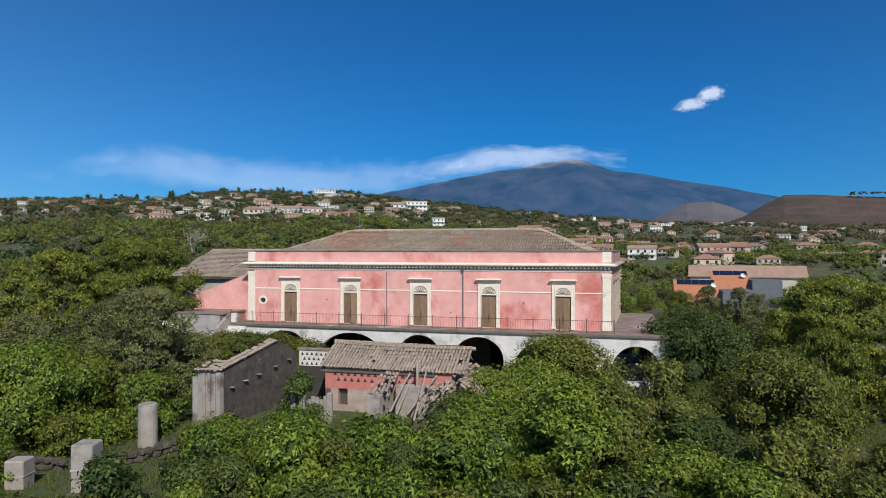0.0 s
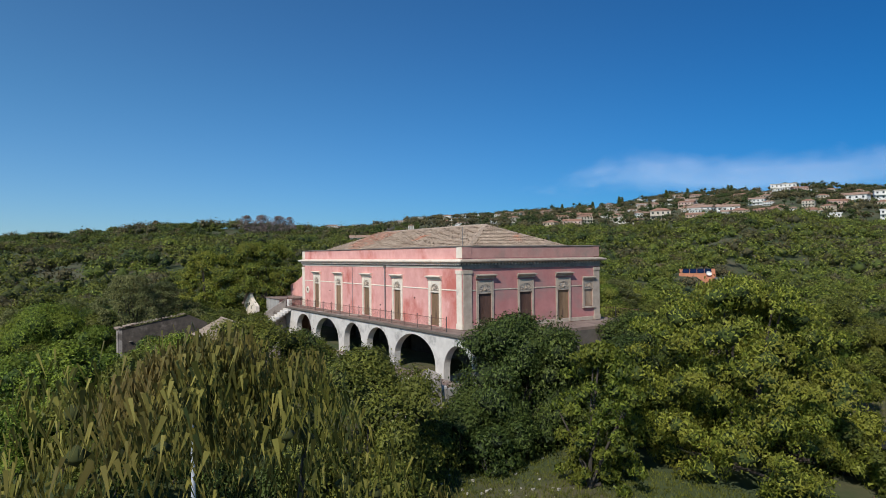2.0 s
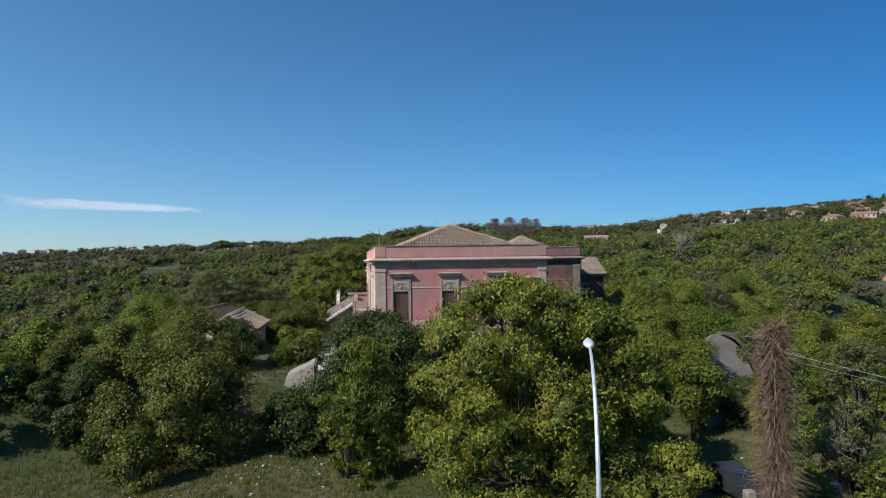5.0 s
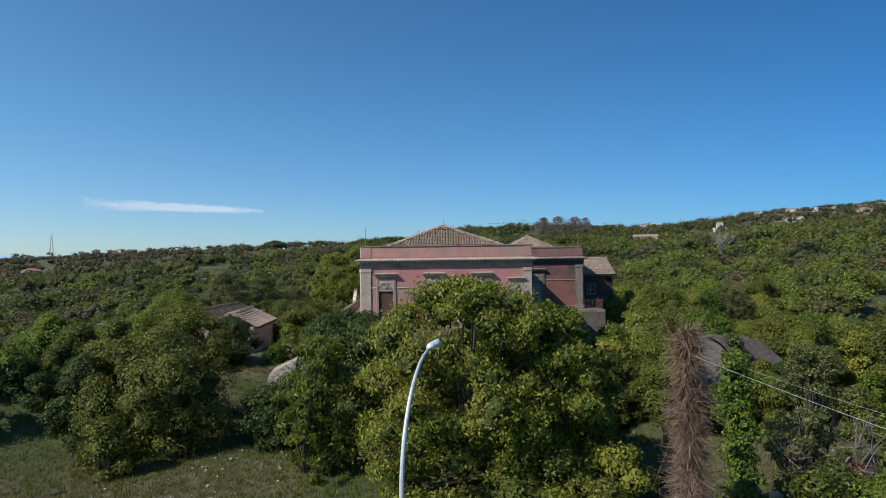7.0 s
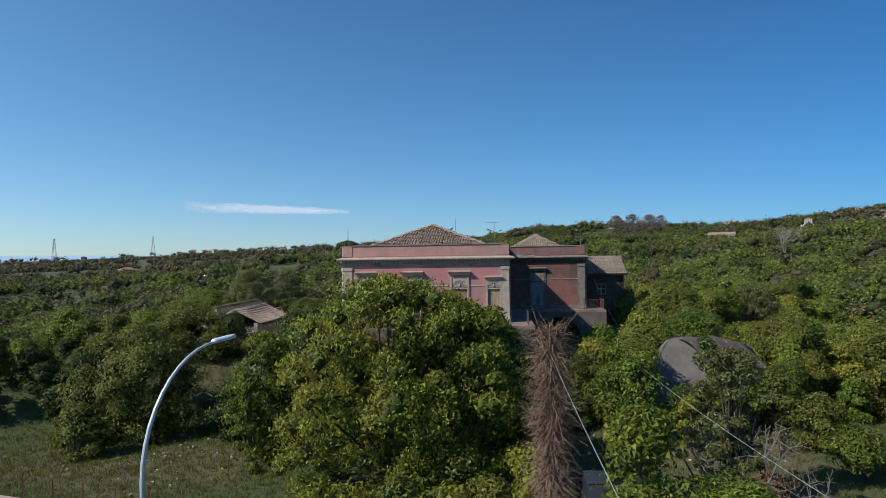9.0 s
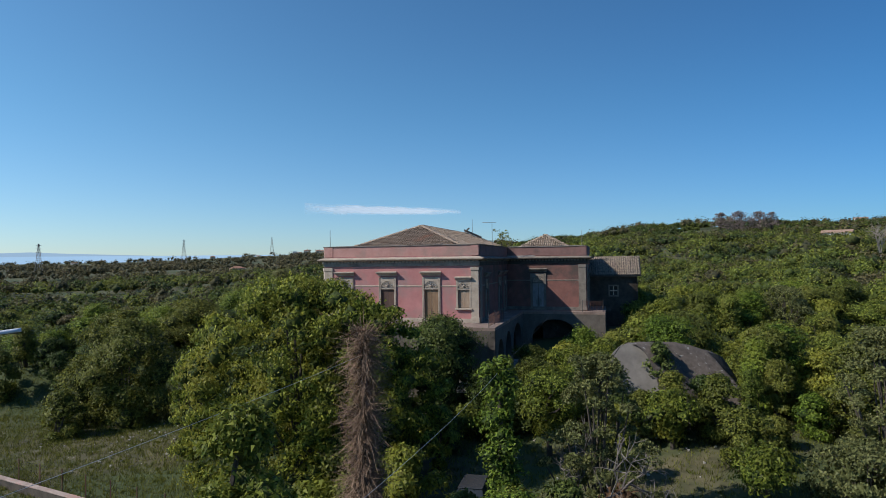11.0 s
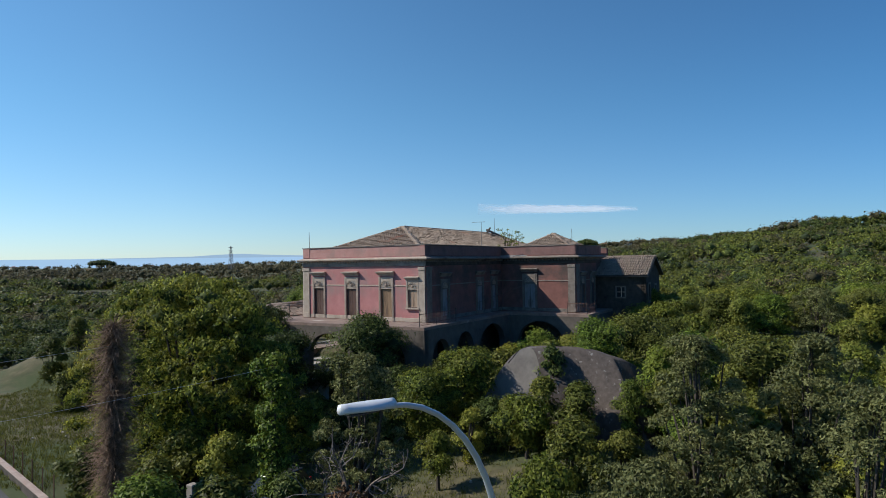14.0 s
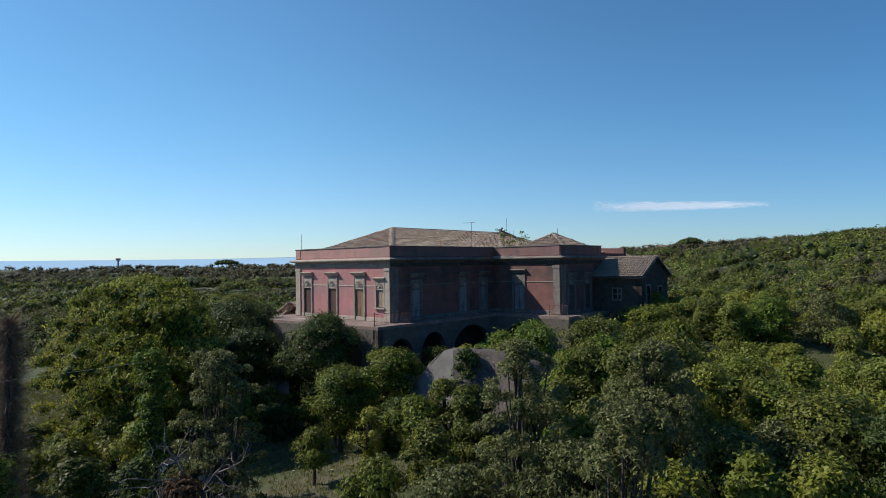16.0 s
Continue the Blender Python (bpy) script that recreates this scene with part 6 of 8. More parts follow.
def gable_ruin():
    g = thing("gable_ruin", "dark roofless stone gable with a pale corner pier", "ruin")
    m, ln = seg((-13.0, 37.6), (-10.2, 45.2))
    bm = bmesh.new()
    pr = [(0, 0.2), (ln, 0.2), (ln, 4.2), (ln * 0.72, 5.32), (0, 4.28)]
    f0, f1 = [bm.verts.new((x, 0, z)) for x, z in pr], [bm.verts.new((x, 0.5, z)) for x, z in pr]
    bm.faces.new(f0)
    bm.faces.new(f1[::-1])
    for i in range(5):
        bm.faces.new((f0[i], f0[(i + 1) % 5], f1[(i + 1) % 5], f1[i]))
    bmesh.ops.recalc_face_normals(bm, faces=bm.faces[:])
    place(part("gable_wall", bm, DARK_STONE, g), m)
    for s, z in ((0.9, 3.2), (2.2, 3.35), (3.5, 3.5), (5.3, 3.7), (6.9, 3.9)):
        # block on the wall face, near black in place of a shaded hole
        bm = bmesh.new()
        box(bm, s - 0.14, -0.012, z - 0.32, s + 0.14, 0.1, z - 0.04)
        place(part("putlog_hole", bm, BLACK_VOID, g), m)
        bm = bmesh.new()
        box(bm, s - 0.15, -0.22, z, s + 0.15, 0.05, z + 0.07, 0.02)
        place(part("corbel", bm, PILLAR, g, "projecting stone slab"), m)
    m2, ln2 = seg((-14.5, 38.0), (-13.0, 37.55))
    place(part("side_wall", wall_bm(ln2, 0.2, 4.25, 0.45), PILLAR, g, "streaked pale rendered wall"), m2)
    for i in range(4):
        bm = bmesh.new()
        box(bm, ln2 - 1.2 + i * 0.34, -0.1, 0.3, ln2 - 1.0 + i * 0.34, 0.0, 4.2, 0.02)
        place(part("pilaster_strip", bm, PILLAR, g), m2)
    m3, ln3 = seg((-12.4, 46.0), (-14.9, 38.2))
    place(part("back_wall", wall_bm(ln3, 0.2, 3.9, 0.45), GREY_RENDER, g), m3)
    tiles("tile_remnant", ((-14.8, 37.9, 4.25), (-12.9, 37.3, 4.3), (-12.4, 39.0, 4.75), (-14.4, 39.5, 4.55)), TILE_GREY, g, col=0.26, seed=51, missing=0.25, sag=0.1)
    tiles("tile_remnant", ((-12.95, 37.5, 4.34), (-10.95, 43.0, 5.36), (-11.35, 43.2, 5.45), (-13.35, 37.7, 4.45)), TILE_GREY, g, col=0.26, row=0.3, seed=52, missing=0.1)
    bm = bmesh.new()
    rng = np.random.default_rng(4)
    for i in range(5):
        rod(bm, (-14.4 + i * 0.4, 40.0 + rng.normal(0, 0.3), 4.3), (-13.0 + i * 0.4, 45.5 + rng.normal(0, 0.4), 2.6 + rng.uniform(0, 1.2)), 0.08)
    part("fallen_rafters", bm, DEAD_WOOD, g)


gable_ruin()


def lattice_wall():
    m = Matrix.Translation((-10.2, 45.6, 0)) @ pose(0, 0, 0, 0, 0, -14.24)
    t = thing("lattice_wall", "white openwork wall with triangular holes", "wall", m)
    bm = bmesh.new()
    box(bm, 0, 0, 0.3, 3.0, 0.25, 3.25)
    part("base_wall", bm, BLACK_VOID, t, "near-black lower wall")
    bm = bmesh.new()
    box(bm, 0, -0.02, 3.25, 3.0, 0.25, 4.35)
    part("openwork_panel", bm, LIME, t)
    for r in range(3):
        for i in range(8):
            bm = bmesh.new()
            tri_vent(bm, 0.25 + i * 0.36 + (r % 2) * 0.16, 3.32 + r * 0.34, 0.24, -0.028)
            part("hole", bm, BLACK_VOID, t)
    bm = bmesh.new()
    box(bm, -0.1, -0.1, 4.35, 3.1, 0.32, 4.5, 0.02)
    part("coping", bm, TERRACE, t)


lattice_wall()


def weathered_column(x, y, z0, z1, r, round_, label, mat=None):
    t = thing("pillar", label, "pillar", Matrix.Translation((x, y, 0)), "old yard pillars")
    bm = bmesh.new()
    if round_:
        n = 20
        prev = None
        for k in range(9):
            z = z0 + (z1 - z0) * k / 8
            rr = r * (1.02 - 0.04 * k / 8) * (1 + 0.012 * math.sin(k * 2.1))
            ring = [bm.verts.new((rr * math.cos(2 * math.pi * i / n), rr * math.sin(2 * math.pi * i / n), z)) for i in range(n)]
            if prev:
                for i in range(n):
                    bm.faces.new((prev[i], prev[(i + 1) % n], ring[(i + 1) % n], ring[i]))
            prev = ring
        c = [bm.verts.new((v.co.x * 0.82, v.co.y * 0.82, z1 + 0.05)) for v in prev]
        for i in range(n):
            bm.faces.new((prev[i], prev[(i + 1) % n], c[(i + 1) % n], c[i]))
        bm.faces.new(c)
    else:
        box(bm, -r, -r, z0, r, r, z1, 0.05)
    part("shaft", bm, mat or GREY_RENDER, t)
    bm = bmesh.new()
    box(bm, -r * 1.3, -r * 1.3, z0 - 0.4, r * 1.3, r * 1.3, z0 + 0.08, 0.05)
    part("footing", bm, DARK_STONE, t)
    if not round_:
        bm = bmesh.new()
        box(bm, -r * 1.04, -r * 1.04, z0 + (z1 - z0) * 0.45, r * 1.04, r * 1.04, z0 + (z1 - z0) * 0.5, 0.02)
        part("drip_band", bm, GREY_RENDER, t)
    return t


weathered_column(-15.9, 34.6, 0.8, 3.15, 0.5, True, "weathered round grey plaster column on a stone footing", PILLAR)
weathered_column(-15.3, 27.6, 1.1, 3.2, 0.46, False, "square grey plastered pillar with crumbling top", PILLAR)
weathered_column(-18.6, 28.2, 1.0, 2.3, 0.42, False, "short broken pale pillar stump", PILLAR)
bm = bmesh.new()
rng = np.random.default_rng(12)
pts = [Vector((-20.5, 30.6, 0)), Vector((-15.6, 31.0, 0)), Vector((-13.6, 34.0, 0))]
low = thing("low_wall", "tumbled low dry-stone wall between the pillars", "wall")
for a, b in zip(pts, pts[1:]):
    n = int((b - a).length / 0.42)
    for i in range(n):
        for k in range(2):
            p = a.lerp(b, (i + 0.5 * k) / n)
            bm = bmesh.new()
            bmesh.ops.create_icosphere(bm, subdivisions=1, radius=0.28)
            for v in bm.verts:
                v.co *= rng.uniform(0.75, 1.2)
            bmesh.ops.scale(bm, vec=(1.15, 1.0, 0.75), verts=bm.verts[:])
            part("stone", bm, DARK_STONE, low).matrix_local = pose(p.x + rng.normal(0, 0.06), p.y + rng.normal(0, 0.08), land_at(p.x, p.y) + 0.15 + 0.3 * k, 0, 0, rng.uniform(0, 180))

# small gate of old boards in a doorway beside the shed
gate = thing("plank_gate", "old grey plank gate between stone posts", "gate", Matrix.Translation((-8.6, 38.3, 0.7)) @ pose(0, 0, 0, 0, 0, -12))
for i in range(7):
    bm = bmesh.new()
    box(bm, i * 0.26, 0, 0, i * 0.26 + 0.23, 0.04, 2.0 + 0.12 * math.sin(i * 2.3), 0.006)
    part("board", bm, DEAD_WOOD, gate)
for x in (-0.35, 1.95):
    bm = bmesh.new()
    box(bm, x - 0.15, -0.12, -0.4, x + 0.15, 0.2, 2.3, 0.03)
    part("post", bm, PILLAR, gate)


def west_annex():
    t = thing("annex", "low flat annex with grey front and pink side wall", "outbuilding", HOUSE_M)
    m, ln = seg((-39.5, -2.6), (-34.6, -2.6))
    place(part("front_wall", wall_bm(ln, 0.3, 5.45, 0.35), GREY_RENDER, t), m)
    m, ln = seg((-34.6, -2.6), (-34.6, 1.15))
    place(part("side_wall", wall_bm(ln, 0.3, 5.5, 0.35), PINK_FADED, t, "blotched pink plaster wall"), m)
    m, ln = seg((-39.5, 1.1), (-39.5, -2.6))
    place(part("back_wall", wall_bm(ln, 0.3, 5.45, 0.35), GREY_RENDER, t), m)
    part("flat_roof", slab_bm([(-39.6, -2.7), (-34.5, -2.7), (-34.5, 1.15), (-39.6, 1.15)], 5.46, 5.58), TERRACE, t)
    w = thing("white_gable", "white limewashed gable wall with broken shoulder", "ruin", HOUSE_M)
    bm = bmesh.new()
    pr = [(-43.2, 0.5), (-38.4, 0.5), (-38.4, 4.5), (-39.6, 5.0), (-40.4, 5.35), (-41.2, 6.0), (-41.8, 5.7), (-43.2, 4.5)]
    f0, f1 = [bm.verts.new((x, -4.3, z)) for x, z in pr], [bm.verts.new((x, -3.85, z)) for x, z in pr]
    bm.faces.new(f0)
    bm.faces.new(f1[::-1])
    for i in range(len(pr)):
        j = (i + 1) % len(pr)
        bm.faces.new((f0[i], f0[j], f1[j], f1[i]))
    bmesh.ops.recalc_face_normals(bm, faces=bm.faces[:])
    part("gable_wall", bm, WHITE, w)
    for x, z in ((-41.0, 4.7), (-40.3, 4.3)):
        # near-black box on the face paints the slot's darkness
        bm = bmesh.new()
        box(bm, x - 0.14, -4.31, z - 0.2, x + 0.14, -4.2, z + 0.2)
        part("slot", bm, BLACK_VOID, w)
    tiles("tile_remnant", ((-43.4, -4.5, 4.5), (-41.2, -4.5, 6.05), (-41.2, -3.7, 6.1), (-43.4, -3.7, 4.55)), TILE_GREY, w, col=0.26, row=0.3, seed=61, missing=0.1)
    st = thing("stair", "whitewashed outside stair down from the terrace", "stair", HOUSE_M)
    n = 13
    for i in range(n):
        bm = bmesh.new()
        y0 = -1.9 - 0.36 * i
        box(bm, -34.3, y0 - 0.4, 4.36 - 0.22 * (i + 1), -32.6, y0, 4.62 - 0.22 * (i + 1), 0.01)
        part("step", bm, LIME, st, "pale worn step")
    bm = bmesh.new()
    pr = [(-1.9, 5.5), (-1.9, 0.3), (-6.7, 0.3), (-6.7, 2.7)]
    f0, f1 = [bm.verts.new((-34.6, y, z)) for y, z in pr], [bm.verts.new((-34.3, y, z)) for y, z in pr]
    bm.faces.new(f0)
    bm.faces.new(f1[::-1])
    for i in range(4):
        bm.faces.new((f0[i], f0[(i + 1) % 4], f1[(i + 1) % 4], f1[i]))
    bmesh.ops.recalc_face_normals(bm, faces=bm.faces[:])
    part("stair_wall", bm, PILLAR, st)
    bm = bmesh.new()
    box(bm, -34.3, -1.8, 4.66, -33.8, -1.3, 5.5, 0.03)
    part("stair_pier", bm, LIME, st)


west_annex()


def yard_walls():
    t = thing("retaining_wall", "weathered retaining wall below the arcade", "wall", HOUSE_M)
    m, ln = seg((-9.0, -4.6), (3.9, -4.6))
    place(part("long_wall", wall_bm(ln, -3.2, 1.2, 0.45), GREY_RENDER, t), m)
    m, ln = seg((3.9, -4.6), (3.9, -1.9))
    place(part("end_wall", wall_bm(ln, -3.2, 1.2, 0.45, [(0.9, 2.3, -1.6, 0.6)]), GREY_RENDER, t), m)
    part("earth_fill", slab_bm([(-33.0, -4.2), (3.4, -4.2), (3.4, -1.9), (-33.0, -1.9)], -2.0, 1.05), TERRACE, t)
    bm = bmesh.new()
    box(bm, -0.6, -5.0, 1.2, 3.9, -4.2, 1.45, 0.03)
    part("coping", bm, LIME, t)
    bm = bmesh.new()
    v = [bm.verts.new(q) for q in ((2.0, -8.0, -3.2), (4.3, -8.1, -3.2), (4.4, -4.7, -3.2), (2.0, -4.65, -3.2), (2.4, -6.9, 1.6), (3.9, -7.0, 1.3), (4.1, -4.75, 2.4), (2.3, -4.7, 2.6))]
    for f in ((0, 3, 2, 1), (4, 5, 6, 7), (0, 1, 5, 4), (1, 2, 6, 5), (2, 3, 7, 6), (3, 0, 4, 7)):
        bm.faces.new([v[i] for i in f])
    bmesh.ops.bevel(bm, geom=bm.edges[:], offset=0.12, segments=2, affect="EDGES")
    part("buttress", bm, PILLAR, t, "crumbling grey-rendered buttress")
    tank = thing("water_trough", "white plastered masonry trough block", "trough", HOUSE_M)
    bm = bmesh.new()
    box(bm, -0.4, -7.3, -3.0, 1.7, -5.4, 0.2, 0.04)
    part("block", bm, PILLAR, tank)
    bm = bmesh.new()
    box(bm, -0.5, -7.4, 0.2, 1.8, -5.3, 0.32, 0.03)
    part("rim", bm, STONE_TRIM, tank)
    w = thing("yard_wall", "pale rendered yard wall between the trees", "wall", Matrix.Translation((23.0, 56.0, 0)) @ pose(0, 0, 0, 0, 0, 70))
    bm = bmesh.new()
    box(bm, 0, 0, -3.2, 5.0, 0.35, 0.75, 0.03)
    part("wall_body", bm, GREY_RENDER, w)
    rng = np.random.default_rng(8)
    vs, qs = [], []
    cube = np.array([(x, y, z) for x in (-1, 1) for y in (-1, 1) for z in (-1, 1)], float)
    face = np.array([(0, 1, 3, 2), (4, 6, 7, 5), (0, 4, 5, 1), (2, 3, 7, 6), (0, 2, 6, 4), (1, 5, 7, 3)])
    for i in range(190):
        x, y = rng.normal(26.5, 3.4), rng.normal(41.5, 3.0)
        if i % 5 == 0:
            x, y = rng.uniform(28, 38), rng.uniform(68, 80)
        s = 0.02 + 0.075 * rng.random() ** 2.5
        p = cube * s * rng.uniform(0.5, 1.2, (8, 3)) + (x, y, land_at(x, y) + s * 0.4)
        qs.append(face + 8 * i)
        vs.append(p)
    tagged(obj("rubble", np_mesh("rubble", np.concatenate(vs), np.concatenate(qs), RUBBLE)), "scattered pale rubble on bare earth", "rubble", kind="stuff")


yard_walls()


def vault_house():
    t = thing("vault", "lichen-stained rounded stone vault half sunk in scrub", "ruin")
    side = Vector((0.27, 0.96, 0)).normalized()
    face_c = Vector((28.6, 76.65, 0))
    nrm = Vector((0.96, -0.27, 0)).normalized()
    low = -2.6
    n = 18

    def arch(s):
        return low + (4.0 - low) * (1 - (abs(s / 3.4) ** 2.2 if s < 0 else (s / 2.3) ** 3.4))
    ss = [-3.3 + 5.5 * i / n for i in range(n + 1)]

    def lean(p):  # the end wall leans back towards the crown
        return p - nrm * (0.62 * (p.z - 1.7))
    front = [lean(face_c + side * s + Vector((0, 0, arch(s)))) for s in ss]
    # flanks run from the ridge down to a ground line on either side
    east = [Vector((30.6, 78.6, low)), Vector((31.0, 80.2, low)), Vector((32.2, 82.2, low)), Vector((33.2, 84.0, low)), Vector((33.6, 85.2, low))]
    west = [Vector((28.6, 73.6, low)), Vector((23.0, 75.6, low)), Vector((20.6, 79.0, low)), Vector((21.0, 83.0, low)), Vector((24.6, 86.8, low))]
    ridge = [Vector((27.0, 76.9, 4.0)), Vector((26.9, 78.4, 4.08)), Vector((27.1, 80.0, 4.02)), Vector((27.0, 81.3, 3.8)), Vector((27.3, 82.4, 3.35))]
    rng = np.random.default_rng(3)
    bm = bmesh.new()
    ends = []
    for ground, flip in ((east, False), (west, True)):
        rows = []
        for k in range(17):
            a = k / 16 * 4
            i, f = min(3, int(a)), a - min(3, int(a))
            g, r = ground[i].lerp(ground[i + 1], f), ridge[i].lerp(ridge[i + 1], f)
            row = []
            for m in range(11):
                u = m / 10
                p = r.lerp(g, u)
                p.z = low + (r.z - low) * (1 - u ** (3.2 - 2.1 * min(1.0, k / 7) if not flip else 2.0)) + rng.normal(0, 0.03)
                row.append(bm.verts.new(p))
            rows.append(row)
        ends.append(rows[-1])
        for r0, r1 in zip(rows, rows[1:]):
            for i in range(10):
                q = (r0[i], r0[i + 1], r1[i + 1], r1[i])
                bm.faces.new(q if flip else q[::-1]).smooth = True
    foot = bm.verts.new((28.5, 86.2, low))  # rear end, closed down to the ground
    for row in ends:
        for a, b in zip(row, row[1:]):
            bm.faces.new((a, b, foot))
    bmesh.ops.remove_doubles(bm, verts=bm.verts[:], dist=0.06)
    bmesh.ops.recalc_face_normals(bm, faces=bm.faces[:])
    part("shell", bm, VAULT, t, "brown lichened plaster shell")
    bm = bmesh.new()
    outer = [p + nrm * 0.12 for p in front]
    inner = [p - nrm * 0.3 for p in front]
    to, ti = [bm.verts.new(p) for p in outer], [bm.verts.new(p) for p in inner]
    bo = [bm.verts.new(lean(face_c + side * s + nrm * 0.12 + Vector((0, 0, low - 0.1)))) for s in ss]
    for i in range(n):
        bm.faces.new((bo[i], bo[i + 1], to[i + 1], to[i]))
        bm.faces.new((to[i], to[i + 1], ti[i + 1], ti[i]))
    part("end_wall", bm, VAULT_FACE, t, "plain grey rendered end wall")


vault_house()
tree("dark", 28.5, 78.6, 1.15, 2.5, 2, 1.8, "dark ivy bush growing over the vault")
tree("fresh", 31.4, 83.4, 1.2, 3.8, 1, None, "yellowing creeper at the foot of the vault")


# ---- street lamps, poles, wires ----
def street_lamp(pole, head, z_head, z_base=-2.7):
    t = thing("street_lamp", "curved galvanised street lamp with flat pale head", "street lamp", Matrix.Translation((*pole, 0)), "street lamps")
    d = Vector((head[0] - pole[0], head[1] - pole[1], 0))
    reach = d.length
    u = d.normalized()
    pts, rad = [Vector((0, 0, z_base)), Vector((0, 0, z_head - 3.4))], [0.085, 0.065]
    for k in range(1, 12):
        a = k / 11
        pts.append(u * (reach * 0.78) * (1 - math.cos(a * math.pi / 2)) ** 1.0 + Vector((0, 0, z_head - 3.4 + 3.35 * math.sin(a * math.pi / 2))))
        rad.append(0.065 - 0.025 * a)
    bm = bmesh.new()
    tube(bm, pts, rad, 10)
    part("pole", bm, GALV, t)
    bm = bmesh.new()
    box(bm, -0.16, -0.16, z_base, 0.16, 0.16, z_base + 0.9, 0.03)
    part("base_door", bm, GALV, t)
    bm = bmesh.new()
    n = 10
    rows = []
    for k in range(n + 1):
        f = k / n
        w = 0.17 * math.sin(math.pi * min(1, 0.12 + 0.82 * f)) ** 0.6
        c = u * (reach * 0.74 + f * 0.95)
        s = Vector((-u.y, u.x, 0))
        z = z_head - 0.04 + 0.05 * f
        rows.append([bm.verts.new(c + s * w * math.cos(b) + Vector((0, 0, z + (0.10 if math.sin(b) > 0 else 0.045) * math.sin(b)))) for b in np.linspace(0, 2 * math.pi, 12, endpoint=False)])
    for r0, r1 in zip(rows, rows[1:]):
        for i in range(12):
            bm.faces.new((r0[i], r0[(i + 1) % 12], r1[(i + 1) % 12], r1[i]))
    bm.faces.new(rows[0][::-1])
    bm.faces.new(rows[-1])
    for f in bm.faces:
        f.smooth = True
    head_ob = part("lamp_head", bm, LAMP_GREY, t, "flat pale grey lamp head")
    bm = bmesh.new()
    c = u * (reach * 0.74 + 0.55)
    box(bm, -0.28, -0.11, z_head - 0.07, 0.28, 0.11, z_head - 0.035, 0.01, Matrix.Translation(c) @ Matrix.Rotation(math.atan2(u.y, u.x), 4, "Z"))
    part("lens", bm, GLASS, head_ob)


street_lamp((52.9, 47.4), (49.8, 49.3), 7.65)
street_lamp((59.3, 81.2), (62.1, 79.6), 7.7)
street_lamp((28.3, 23.6), (30.9, 21.5), 8.05)


def dry_ivy_pole(x, y, top):
    """A pole wrapped in dead climber whose stems stand out all round."""
    z0 = land_at(x, y)
    t = thing("ivy_pole", "utility pole smothered in dead brown climber stems", "pole", Matrix.Translation((x, y, z0)))
    h = top - z0
    bm = bmesh.new()
    tube(bm, [(0, 0, -0.5), (0.03, 0, h * 0.5), (0.0, 0.02, h - 0.2)], [0.2, 0.17, 0.14], 8)
    part("pole", bm, BARK, t)
    rng = np.random.default_rng(3)
    n = 9500
    a = rng.uniform(0, 2 * math.pi, n)
    z = rng.uniform(0.1, h + 0.1, n)
    ln = np.where(rng.random(n) < 0.78, rng.uniform(0.25, 0.85, n), rng.uniform(0.7, 1.35, n)) * (1 + 0.18 * np.sin(z * 2.2)) * np.where(z > h - 0.5, 0.75, 1.0)
    d = np.stack([np.cos(a), np.sin(a), rng.normal(0.0, 0.45, n)], 1)
    s = np.stack([-np.sin(a), np.cos(a), rng.normal(0, 0.4, n)], 1) * 0.009
    p0 = np.stack([np.cos(a) * 0.1, np.sin(a) * 0.1, z], 1)
    bend = rng.normal(0, 0.17, (n, 3))
    p1 = p0 + d * ln[:, None] * 0.5 + bend
    p2 = p0 + d * ln[:, None] + bend * rng.uniform(-1, 2, (n, 1)) - np.array((0, 0, 0.1)) * ln[:, None]
    v = np.stack([p0 - s, p0 + s, p1 + s, p1 - s, p2 + s * 0.4, p2 - s * 0.4], 1).reshape(-1, 3)
    b = np.arange(n)[:, None] * 6
    q = np.concatenate([b + np.array((0, 1, 2, 3)), b + np.array((3, 2, 4, 5))])
    tagged(obj("dead_climber", np_mesh("dead_climber", v, q, DEAD_FROND), t, "dense dry brown stems"), kind="stuff")
    return t


dry_ivy_pole(46.3, 60.9, 7.1)


def green_ivy_pole(x, y, top):
    z0 = land_at(x, y)
    t = thing("ivy_pole", "wooden pole overgrown with green ivy", "pole", Matrix.Translation((x, y, z0)))
    h = top - z0
    bm = bmesh.new()
    rod(bm, (0, 0, -0.5), (0, 0, h), 0.14, 0.11, 8)
    part("pole", bm, BARK, t)
    rng = np.random.default_rng(6)
    k = 34
    c = np.stack([rng.normal(0, 0.3, k), rng.normal(0, 0.3, k), np.linspace(0.3, h + 0.1, k)], 1)
    rr = rng.uniform(0.4, 0.75, k)
    obj("ivy", foliage_mesh("ivy", leaf_cloud(rng, c, rr, 190, 0.17), core_blobs(rng, c, rr, 0.6), LEAF_BRIGHT), t)


green_ivy_pole(42.4, 66.7, 5.0)


def wire(p0, p1, sag, r, label, mat=None):
    bm = bmesh.new()
    a, b = Vector(p0), Vector(p1)
    n = 24
    tube(bm, [a.lerp(b, i / n) - Vector((0, 0, sag * 4 * (i / n) * (1 - i / n))) for i in range(n + 1)], [r] * (n + 1), 5)
    tagged(part("wire", bm, mat or GALV, None), label, "cable")


wire((46.3, 60.9, 6.2), (64.0, 56.2, 6.1), 0.1, 0.006, "pale overhead cable leaving the dead-climber pole")
wire((42.4, 66.7, 4.8), (66.0, 60.7, 5.4), 0.3, 0.005, "thin pale overhead cable near the ivy pole")
